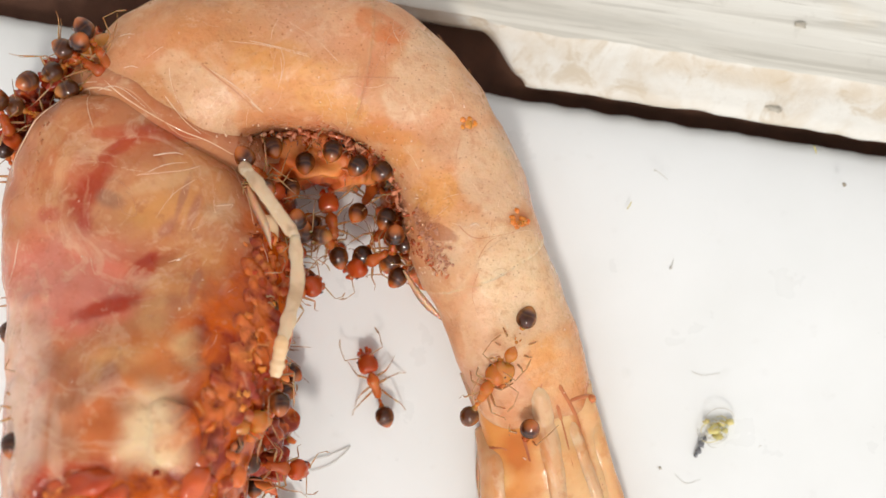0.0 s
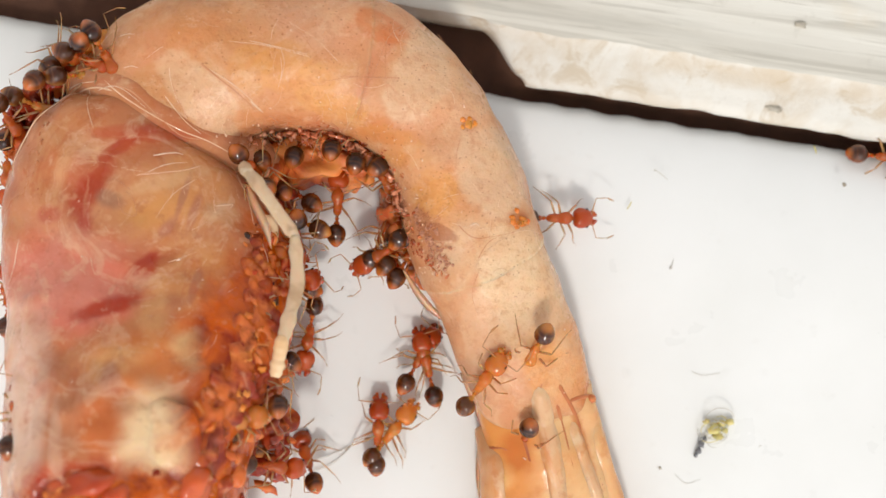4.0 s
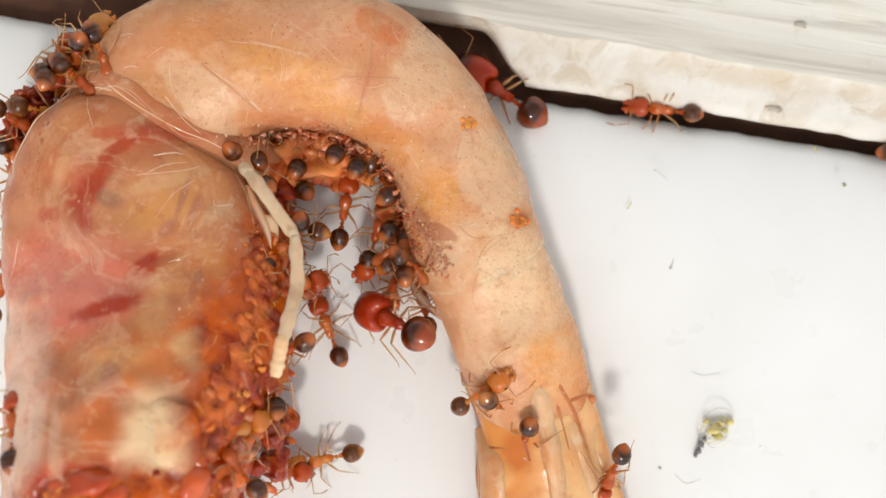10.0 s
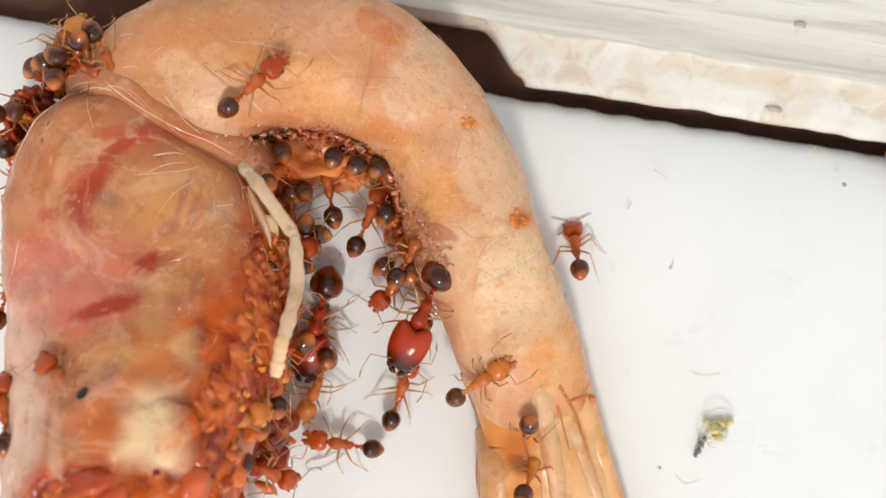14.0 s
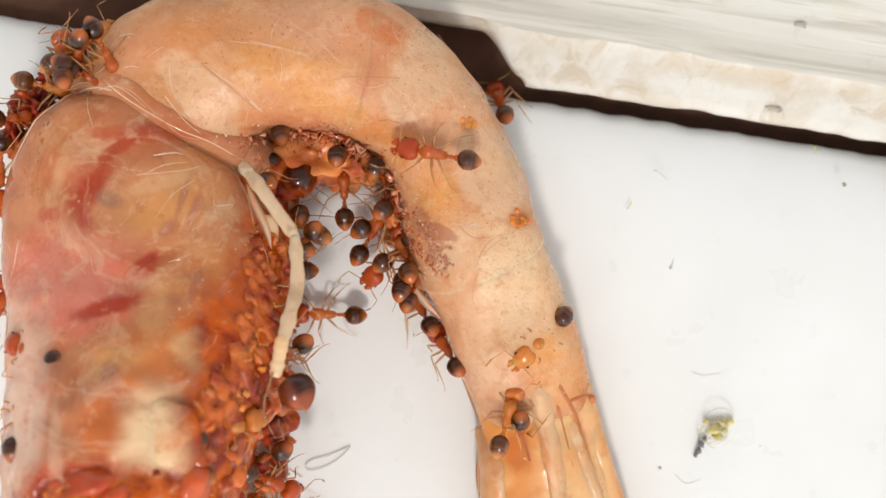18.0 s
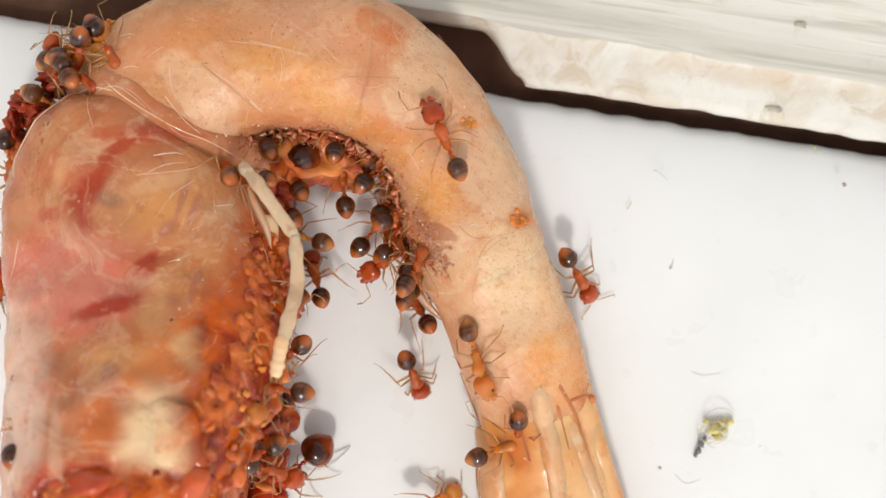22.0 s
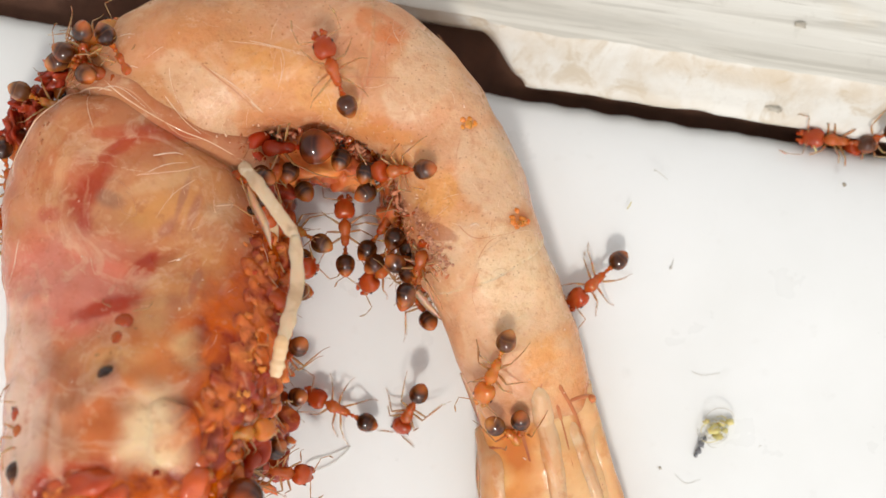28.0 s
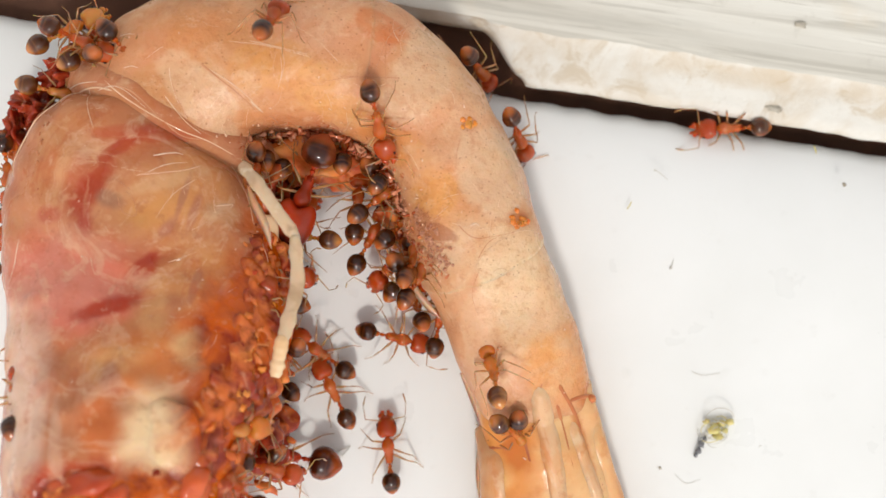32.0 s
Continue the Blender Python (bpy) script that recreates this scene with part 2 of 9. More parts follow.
def thorax_flesh():
    """Torn flesh with blood-red streaks, a pink patch and yellow fat."""
    m = flesh_base("thorax_flesh", 0.28, 0.1)
    c = m.mix(m.span(m.noise(230, 5, 0.6, None, 0.4), 0.34, 0.66), (0.56, 0.275, 0.15), (0.47, 0.175, 0.08))
    c = m.mix(m.math("MULTIPLY", m.span(m.noise(620, 5, 0.65, None, 0.5), 0.5, 0.68), 0.35), c, (0.64, 0.34, 0.15))
    for centre, radii, turn, colour, amount in (
        ((-6.78, 1.19), (1.5, 0.85), 22, (0.58, 0.30, 0.125), 0.4),
        ((-6.92, 0.86), (0.7, 0.4), 15, (0.64, 0.31, 0.09), 0.3),
        ((-9.36, 2.58), (0.45, 1.3), -20, (0.56, 0.28, 0.13), 0.6),
        ((-8.15, 3.32), (1.1, 0.5), 20, (0.52, 0.22, 0.10), 0.6),
        ((-5.85, 1.50), (0.5, 1.2), 30, (0.58, 0.28, 0.11), 0.6),
        ((-9.01, -0.71), (1.75, 1.2), -10, (0.68, 0.235, 0.155), 0.95),
        ((-8.42, -1.36), (1.2, 0.5), 10, (0.70, 0.235, 0.16), 0.7),
        ((-9.83, -2.74), (0.75, 1.7), 5, (0.76, 0.50, 0.37), 0.85),
        ((-9.69, -4.53), (0.7, 1.9), 6, (0.76, 0.53, 0.40), 0.9),
        ((-10.35, -4.94), (0.18, 1.2), 0, (0.40, 0.12, 0.10), 0.7),
        ((-8.48, 1.58), (0.30, 0.85), -28, (0.36, 0.045, 0.025), 0.75),
        ((-7.79, 2.57), (0.20, 0.75), -52, (0.36, 0.055, 0.03), 0.7),
        ((-6.92, 2.81), (0.9, 0.15), 2, (0.48, 0.12, 0.06), 0.7),
        ((-7.88, -1.36), (0.75, 0.18), 20, (0.40, 0.045, 0.02), 0.85),
        ((-6.79, -0.35), (0.55, 0.15), 40, (0.38, 0.05, 0.03), 0.85),
        ((-9.53, 0.83), (0.25, 0.18), 0, (0.42, 0.09, 0.06), 0.6),
        ((-8.60, 0.54), (0.2, 0.35), 0, (0.40, 0.06, 0.05), 0.7),
        ((-6.03, 0.92), (0.10, 0.5), -15, (0.40, 0.17, 0.11), 0.6),
        ((-6.47, -2.43), (1.5, 0.9), 0, (0.66, 0.25, 0.085), 0.7),
        ((-4.67, -3.07), (1.3, 3.4), -4, (0.52, 0.115, 0.025), 0.95),
        ((-7.43, -2.56), (0.6, 0.35), 20, (0.72, 0.42, 0.19), 0.7),
        ((-6.79, -1.27), (0.3, 0.8), 0, (0.68, 0.38, 0.17), 0.6),
        ((-5.83, -0.50), (0.8, 0.9), 10, (0.64, 0.34, 0.14), 0.5),
        ((-5.64, -2.36), (0.6, 0.4), -20, (0.78, 0.53, 0.27), 0.8),
        ((-4.18, -0.78), (0.5, 2.2), -6, (0.40, 0.075, 0.02), 0.85),
        ((-6.42, -4.46), (0.85, 1.2), -8, (0.82, 0.60, 0.36), 1.0),
        ((-7.63, -3.90), (0.45, 0.7), 0, (0.56, 0.16, 0.045), 0.6),
        ((-8.14, -5.19), (1.2, 0.55), 10, (0.40, 0.05, 0.015), 0.9),
        ((-5.57, -5.38), (0.7, 0.5), 10, (0.44, 0.07, 0.015), 0.85),
        ((-8.42, -3.00), (0.2, 0.4), 8, (0.48, 0.19, 0.08), 0.6),
        ((-7.46, -2.91), (0.25, 0.35), 10, (0.48, 0.17, 0.10), 0.6),
    ):
        c = m.mix(m.math("MULTIPLY", m.patch(centre, radii, turn), amount), c, colour)
    for centre, radii, turn, colour, amount in (
        ((-8.87, 1.79), (0.19, 0.65), -22, (0.42, 0.09, 0.05), 0.4),
        ((-7.65, 2.91), (1.03, 0.15), 6, (0.46, 0.11, 0.06), 0.5),
        ((-6.98, 1.07), (0.65, 0.41), 10, (0.62, 0.32, 0.12), 0.3),
        ((-8.04, 1.21), (0.35, 0.20), -20, (0.30, 0.16, 0.11), 0.6),
        ((-6.28, 1.37), (0.08, 0.62), -14, (0.34, 0.15, 0.11), 0.55),
        ((-6.66, 0.49), (0.14, 0.30), -40, (0.36, 0.15, 0.12), 0.5),
        ((-9.1, -0.79), (1.29, 0.83), -12, (0.60, 0.27, 0.19), 0.6),
        ((-8.55, 0.15), (0.81, 0.32), -18, (0.60, 0.30, 0.19), 0.6),
        ((-7.15, -0.35), (0.43, 0.15), 40, (0.38, 0.06, 0.035), 0.8),
        ((-7.82, -1.37), (0.66, 0.17), 14, (0.44, 0.075, 0.035), 0.8),
        ((-5.86, -0.85), (0.11, 0.40), -8, (0.34, 0.14, 0.10), 0.5),
        ((-6.73, 1.65), (1.09, 0.19), 18, (0.66, 0.43, 0.24), 0.5),
        ((-5.44, 0.9), (0.41, 0.22), -10, (0.64, 0.40, 0.23), 0.5),
        ((-8.34, -3.11), (0.18, 0.33), 8, (0.44, 0.17, 0.08), 0.7),
        ((-7.47, -2.9), (0.22, 0.33), 15, (0.42, 0.15, 0.09), 0.6),
        ((-9.17, -3.35), (0.21, 1.55), 4, (0.60, 0.38, 0.27), 0.6),
        ((-8.59, -4.32), (0.17, 0.89), 8, (0.62, 0.40, 0.27), 0.6),
    ):
        c = m.mix(m.math("MULTIPLY", m.patch(centre, radii, turn, 0.45, 0.8, 900), amount), c, colour)
    sep = m.n.new("ShaderNodeSeparateXYZ")
    m.put(sep.inputs[0], m.co)
    cx, cy = (-7.39, 1.00)
    dx, dy = m.math("SUBTRACT", sep.outputs[0], cx * MM), m.math("SUBTRACT", sep.outputs[1], cy * MM)
    out = m.math("SQRT", m.math("ADD", m.math("MULTIPLY", dx, dx), m.math("MULTIPLY", dy, m.math("MULTIPLY", dy, 0.8))))
    ringed = m.n.new("ShaderNodeCombineXYZ")
    m.put(ringed.inputs[0], m.math("MULTIPLY", out, 1700.0))
    m.put(ringed.inputs[1], m.math("MULTIPLY", m.noise(420, 4), 5.0))
    arcs = m.noise(1.0, 4, 0.6, ringed.outputs[0], 0.4)
    near = m.patch((-8.90, 2.76), (1.6, 2.4), -35, 0.5, 0.9)
    c = m.mix(m.math("MULTIPLY", m.math("MULTIPLY", m.span(arcs, 0.52, 0.66), near), 0.4), c, (0.70, 0.44, 0.25))
    c = m.mix(m.math("MULTIPLY", m.math("MULTIPLY", m.span(arcs, 0.46, 0.34), near), 0.4), c, (0.42, 0.12, 0.05))
    veil = m.noise(1.0, 5, 0.6, ringed.outputs[0], 1.0)
    c = m.mix(m.math("MULTIPLY", m.span(veil, 0.56, 0.64), 0.32), c, (0.72, 0.49, 0.33))
    c = m.mix(m.math("MULTIPLY", m.span(m.noise(700, 5, 0.65, None, 1.4), 0.56, 0.64), 0.4), c, (0.72, 0.48, 0.31))
    c = m.mix(m.math("MULTIPLY", m.span(m.noise(480, 5, 0.65, None, 1.0), 0.56, 0.68), 0.35), c, (0.50, 0.16, 0.09))
    c = m.mix(m.math("MULTIPLY", m.span(m.noise(2700, 4, 0.65), 0.56, 0.68), 0.3), c, (0.36, 0.13, 0.07))
    raw = m.math("MAXIMUM", m.patch((-4.61, -3.20), (1.25, 3.3), -4, 0.4), m.patch((-7.50, -5.51), (2.2, 0.5), 5, 0.4))
    clot = m.noise(700, 4, 0.6, None, 1.2)
    shred = m.mix(m.span(clot, 0.36, 0.66), (0.60, 0.14, 0.024), (0.21, 0.02, 0.006))
    shred = m.mix(m.math("MULTIPLY", m.span(m.noise(1100, 3, 0.5, None, 0.8), 0.6, 0.72), 0.7), shred, (0.76, 0.40, 0.15))
    c = m.mix(m.math("MULTIPLY", raw, 0.97), c, shred)
    m.put(m.p.inputs["Coat Weight"], m.math("ADD", m.math("MULTIPLY", raw, 0.6), 0.06))
    fibre = m.noise(1.0, 5, 0.6, m.stretch((420, 560, 420), (0, 0, 0.9)), 0.8)
    vein = m.span(m.math("ABSOLUTE", m.math("SUBTRACT", m.noise(430, 5, 0.6), 0.5)), 0.0, 0.03, 1.0, 0.0)
    vein = m.math("MULTIPLY", vein, m.span(m.noise(260, 3), 0.45, 0.65))
    c = m.mix(m.math("MULTIPLY", vein, 0.3), c, (0.44, 0.10, 0.04))
    c = m.mix(m.math("MULTIPLY", m.span(m.noise(1500, 4, 0.6), 0.55, 0.7), 0.2), c, (0.48, 0.13, 0.05))
    c = m.mix(m.math("MULTIPLY", m.span(m.noise(2100, 3), 0.6, 0.72), 0.25), c, (0.82, 0.58, 0.36))
    m.put(m.p.inputs["Roughness"], m.span(m.noise(1300, 4), 0.35, 0.65, 0.12, 0.4))
    m.bump(m.math("ADD", m.noise(320, 4, 0.5, None, 0.3), m.math("ADD", m.math("MULTIPLY", m.noise(1500, 3), 0.3), m.math("ADD", m.math("MULTIPLY", fibre, 0.4), m.math("MULTIPLY", m.math("MULTIPLY", clot, raw), -1.4)))), 0.5, 0.18)
    return m.color(m.rich(c, 1.06, 0.95, 0.495))


def plain_flesh(name, a, b, scale=700, rough=0.3, depth=0.12, sss=0.55, shine=0.3, wet=0.0):
    m = flesh_base(name, rough, wet)
    m.p.inputs["Specular IOR Level"].default_value = shine
    m.p.inputs["Subsurface Weight"].default_value = sss
    m.bump(m.noise(scale, 5), 0.5, depth)
    return m.color(m.mix(m.span(m.noise(scale * 0.8, 4), 0.3, 0.7), a, b))


def tail_flesh():
    """Clear orange flesh, browner where the ants have gnawed it."""
    m = flesh_base("tail_flesh", 0.26, 0.1)
    c = m.mix(m.span(m.noise(420, 5, 0.6, None, 0.5), 0.35, 0.65), (0.74, 0.44, 0.21), (0.66, 0.31, 0.12))
    for centre, radii, turn, colour, amount in (
        ((1.57, -5.16), (0.7, 1.7), 4, (0.66, 0.25, 0.055), 0.85),
        ((1.78, -4.26), (0.4, 0.3), 0, (0.48, 0.12, 0.02), 0.8),
        ((1.94, -5.31), (0.35, 0.5), 10, (0.50, 0.13, 0.02), 0.75),
        ((1.28, -6.09), (0.5, 0.4), 0, (0.78, 0.46, 0.20), 0.7),
        ((4.19, -6.11), (0.3, 2.2), 16, (0.76, 0.44, 0.22), 0.7),
        ((3.66, -5.05), (0.12, 1.4), 18, (0.52, 0.15, 0.04), 0.7),
        ((2.60, -5.01), (0.12, 1.5), 12, (0.54, 0.17, 0.05), 0.6),
    ):
        c = m.mix(m.math("MULTIPLY", m.patch(centre, radii, turn), amount), c, colour)
    c = m.mix(m.math("MULTIPLY", m.span(m.noise(1500, 4, 0.6), 0.52, 0.68), 0.35), c, (0.50, 0.16, 0.04))
    m.bump(m.math("ADD", m.noise(520, 5), m.math("MULTIPLY", m.noise(1900, 4), 0.4)), 0.5, 0.12)
    return m.color(c)


def rod_flesh():
    """The tail's pale rods: tan and clear, streaked lengthwise with orange and red."""
    m = flesh_base("pale_tail_flesh", 0.26, 0.12)
    streak = m.noise(1.0, 5, 0.6, m.stretch((1500, 260, 900), (0, 0, radians(14))), 0.6)
    c = m.mix(m.span(m.noise(420, 4, 0.6, None, 0.6), 0.35, 0.65), (0.66, 0.42, 0.25), (0.60, 0.31, 0.14))
    c = m.mix(m.math("MULTIPLY", m.span(streak, 0.5, 0.64), 0.75), c, (0.54, 0.20, 0.06))
    c = m.mix(m.math("MULTIPLY", m.span(m.noise(900, 5, 0.65), 0.54, 0.7), 0.5), c, (0.74, 0.54, 0.36))
    c = m.mix(m.math("MULTIPLY", m.span(m.noise(2300, 4, 0.65), 0.56, 0.7), 0.4), c, (0.46, 0.15, 0.05))
    m.bump(m.math("ADD", streak, m.math("MULTIPLY", m.noise(1700, 4), 0.5)), 0.6, 0.12)
    return m.color(c)


def cuticle(name, a, b, rough=0.12, sss=0.7, clear=0.35, deep=0.10):
    """Ant skin: glossy and clear enough for light to pass, each part a shade of its own."""
    m = Nodes(name, rough, Subsurface_Weight=sss, Subsurface_Radius=(1.0, 0.30, 0.10), Subsurface_Scale=deep * MM,
              IOR=1.4, Specular_IOR_Level=0.55, Transmission_Weight=clear)
    tone = m.n.new("ShaderNodeObjectInfo").outputs["Random"]
    grain = m.noise(5200, 4)
    c = m.mix(m.math("ADD", m.math("MULTIPLY", tone, 0.65), m.math("MULTIPLY", grain, 0.35)), a, b)
    m.bump(m.math("ADD", m.noise(16000, 3), m.noise(4500, 2)), 0.2, 0.012)
    return m.color(c)


def soldier_head(name, red, dark):
    """Deep clear red, almost black towards the jaws."""
    m = Nodes(name, 0.16, Subsurface_Weight=0.5, Subsurface_Radius=(1.0, 0.25, 0.08), Subsurface_Scale=0.0002, IOR=1.45,
              Specular_IOR_Level=0.4, Transmission_Weight=0.2)
    sep = m.n.new("ShaderNodeSeparateXYZ")
    m.put(sep.inputs[0], m.co)
    ahead = m.math("ADD", m.math("MULTIPLY", sep.outputs[0], 1000.0), m.math("MULTIPLY", m.noise(2500, 3), 0.25))
    m.bump(m.math("ADD", m.noise(9000, 4), m.noise(2600, 2)), 0.3, 0.025)
    return m.color(m.mix(m.span(ahead, 1.15, 1.75), red, dark))


def gaster_skin(name, dark, amber, length):
    """A dark red-brown back that clears to amber at the root, the flanks, the seams and the tip."""
    m = Nodes(name, 0.1, Subsurface_Weight=0.6, Subsurface_Radius=(1.0, 0.30, 0.10), Subsurface_Scale=0.00012,
              IOR=1.5, Specular_IOR_Level=0.5, Transmission_Weight=0.1)
    sep = m.n.new("ShaderNodeSeparateXYZ")
    m.put(sep.inputs[0], m.co)
    along = m.math("ADD", m.math("MULTIPLY", sep.outputs[0], -1000.0 / length), m.math("MULTIPLY", m.noise(3000, 2), 0.14))
    tip = m.span(along, 1.18, 1.42)
    root = m.span(along, 0.72, 0.58)
    wide = m.math("MULTIPLY", m.math("ABSOLUTE", sep.outputs[1]), 1000.0 / length)
    flank = m.span(m.math("ADD", wide, m.math("MULTIPLY", m.noise(2600, 2), 0.08)), 0.22, 0.38)
    seam = m.span(m.math("ABSOLUTE", m.math("SUBTRACT", along, 1.12)), 0.0, 0.05, 1.0, 0.0)
    tone = m.math("MULTIPLY", m.n.new("ShaderNodeObjectInfo").outputs["Random"], 0.10)
    fac = m.math("ADD", m.math("ADD", m.math("MULTIPLY", tip, 0.75), m.math("MULTIPLY", root, 0.5)),
                 m.math("ADD", m.math("ADD", m.math("MULTIPLY", seam, 0.08), m.math("MULTIPLY", flank, 0.3)), tone))
    m.bump(m.noise(14000, 3), 0.12, 0.008)
    return m.color(m.mix(m.math("MINIMUM", fac, 1.0), dark, amber))


PAINT, WOOD, CHIPPED, DIRT = white_paint(), weathered_paint(), chipped_paint(), groove_dirt()
SHELL, THORAX = shell_flesh(), thorax_flesh()
FAT = plain_flesh("pale_fat", (0.78, 0.56, 0.35), (0.66, 0.38, 0.18), 500, 0.22, 0.12, 0.15)
GORE = plain_flesh("raw_orange_flesh", (0.58, 0.10, 0.018), (0.34, 0.032, 0.008), 900, 0.12, 0.2, 0.6, 0.5, 0.4)
FUZZ = plain_flesh("pale_fuzz", (0.74, 0.40, 0.24), (0.60, 0.25, 0.12), 1500, 0.25, 0.01, sss=0.0, shine=0.6)
RED_EDGE = plain_flesh("red_edge", (0.56, 0.19, 0.07), (0.40, 0.09, 0.03), 900, 0.3, sss=0.4)
VEIN = plain_flesh("vein_skin", (0.58, 0.27, 0.14), (0.50, 0.20, 0.09), 900, 0.3, sss=0.0)
TAIL_FLESH = tail_flesh()


def jelly(name, a, b, clear, rough=0.1):
    """Wet clear tissue that lets the light through."""
    m = Nodes(name, rough, Subsurface_Weight=0.6, Subsurface_Radius=(1.0, 0.4, 0.15), Subsurface_Scale=0.00006, IOR=1.36,
              Specular_IOR_Level=0.6, Transmission_Weight=clear)
    m.bump(m.math("ADD", m.noise(1500, 4), m.math("MULTIPLY", m.noise(5200, 3), 0.4)), 0.5, 0.1)
    return m.color(m.mix(m.span(m.noise(900, 4), 0.3, 0.7), a, b))


def raw_flesh():
    """Chewed wet flesh: dark red, orange and amber in clots, with pale fat between."""
    m = flesh_base("raw_flesh", 0.10, 0.45)
    m.p.inputs["Subsurface Scale"].default_value = 0.0004
    c = m.mix(m.span(m.noise(620, 4, 0.6, None, 0.8), 0.38, 0.6), (0.58, 0.135, 0.026), (0.26, 0.026, 0.009))
    c = m.mix(m.math("MULTIPLY", m.span(m.noise(1000, 4, 0.6, None, 0.6), 0.54, 0.68), 0.6), c, (0.72, 0.25, 0.05))
    c = m.mix(m.math("MULTIPLY", m.span(m.noise(1300, 3, 0.5, None, 0.5), 0.6, 0.72), 0.45), c, (0.76, 0.46, 0.26))
    # near-black clots also put the shade of the crevices into the colour
    c = m.mix(m.math("MULTIPLY", m.span(m.noise(760, 4, 0.6, None, 0.9), 0.54, 0.64), 0.8), c, (0.12, 0.016, 0.006))
    m.bump(m.math("ADD", m.noise(1300, 4, 0.5), m.math("MULTIPLY", m.noise(3600, 3), 0.3)), 0.45, 0.14)
    return m.color(c)


def limb_skin():
    """The swimming leg: clear pale skin with greyer marrow in patches."""
    m = flesh_base("pale_limb", 0.2, 0.1)
    c = m.mix(m.span(m.noise(700, 4, 0.6, None, 0.5), 0.4, 0.62), (0.64, 0.465, 0.31), (0.46, 0.32, 0.195))
    c = m.mix(m.math("MULTIPLY", m.span(m.noise(1300, 4, 0.6), 0.55, 0.68), 0.7), c, (0.36, 0.25, 0.155))
    c = m.mix(m.math("MULTIPLY", m.span(m.noise(2300, 3, 0.6), 0.58, 0.7), 0.5), c, (0.80, 0.66, 0.50))
    m.p.inputs["Transmission Weight"].default_value = 0.15
    m.bump(m.math("ADD", m.noise(1100, 4), m.math("MULTIPLY", m.noise(4200, 3), 0.4)), 0.5, 0.08)
    return m.color(c)


LIMB = limb_skin()
RAW = raw_flesh()
JELLY = jelly("amber_jelly", (0.80, 0.30, 0.055), (0.64, 0.15, 0.025), 0.08)
FILM = jelly("clear_film", (0.88, 0.62, 0.42), (0.80, 0.46, 0.27), 0.55)
PEACH = jelly("peach_flesh", (0.80, 0.29, 0.08), (0.46, 0.06, 0.018), 0.05, 0.1)
PINK_SKIN = plain_flesh("pink_skin", (0.66, 0.31, 0.18), (0.54, 0.15, 0.065), 1500, 0.12, 0.02, 0.0, 0.5)
MEMBRANE = jelly("torn_membrane", (0.78, 0.32, 0.15), (0.52, 0.09, 0.03), 0.25)
SEAM_GLINT = plain_flesh("seam_glint", (0.80, 0.54, 0.36), (0.68, 0.40, 0.23), 900, 0.15, 0.03, sss=0.0, shine=0.9)
GLINT_LINE = plain_flesh("glint_line", (0.80, 0.58, 0.42), (0.68, 0.42, 0.26), 900, 0.08, 0.03, 0.0, 0.8, 0.6)
GLINT_BEAD = plain_flesh("glint_bead", (0.80, 0.56, 0.40), (0.70, 0.40, 0.24), 900, 0.14, 0.01, sss=0.0, shine=0.9)
CRUST = plain_flesh("brown_crust", (0.40, 0.15, 0.08), (0.54, 0.27, 0.17), 2500, 0.4, 0.2, sss=0.0)


# ---- shaping ----
def part(name, bm, material, parent, label=""):
    mesh = bpy.data.meshes.new(name)
    bm.to_mesh(mesh)
    bm.free()
    for f in mesh.polygons:
        f.use_smooth = True
    mesh.materials.append(material)
    ob = new(name, mesh)
    ob.parent = parent
    return tagged(ob, label=label)


def smooth_path(points, count):
    """Catmull-Rom through points of any width, evenly in parameter."""
    pts = np.array(points, float)
    n = len(pts) - 1
    out = []
    for i in range(count):
        s = min(i * n / (count - 1), n - 1e-9)
        k, f = int(s), s - int(s)
        a, b = pts[k], pts[k + 1]
        p0 = pts[k - 1] if k else 2 * a - b
        p3 = pts[k + 2] if k + 2 <= n else 2 * b - a
        out.append(0.5 * (2 * a + (b - p0) * f + (2 * p0 - 5 * a + 4 * b - p3) * f * f + (3 * a - p0 - 3 * b + p3) * f ** 3))
    return out


def skin(bm, rings, cap=True):
    """Joins rings of vertices, all of one count, into a tube."""
    made = [[bm.verts.new(v) for v in ring] for ring in rings]
    n = len(made[0])
    for a, b in zip(made, made[1:]):
        for i in range(n):
            bm.faces.new((a[i], a[(i + 1) % n], b[(i + 1) % n], b[i]))
    if cap:
        bm.faces.new(made[0][::-1]), bm.faces.new(made[-1])
    bmesh.ops.recalc_face_normals(bm, faces=bm.faces[:])


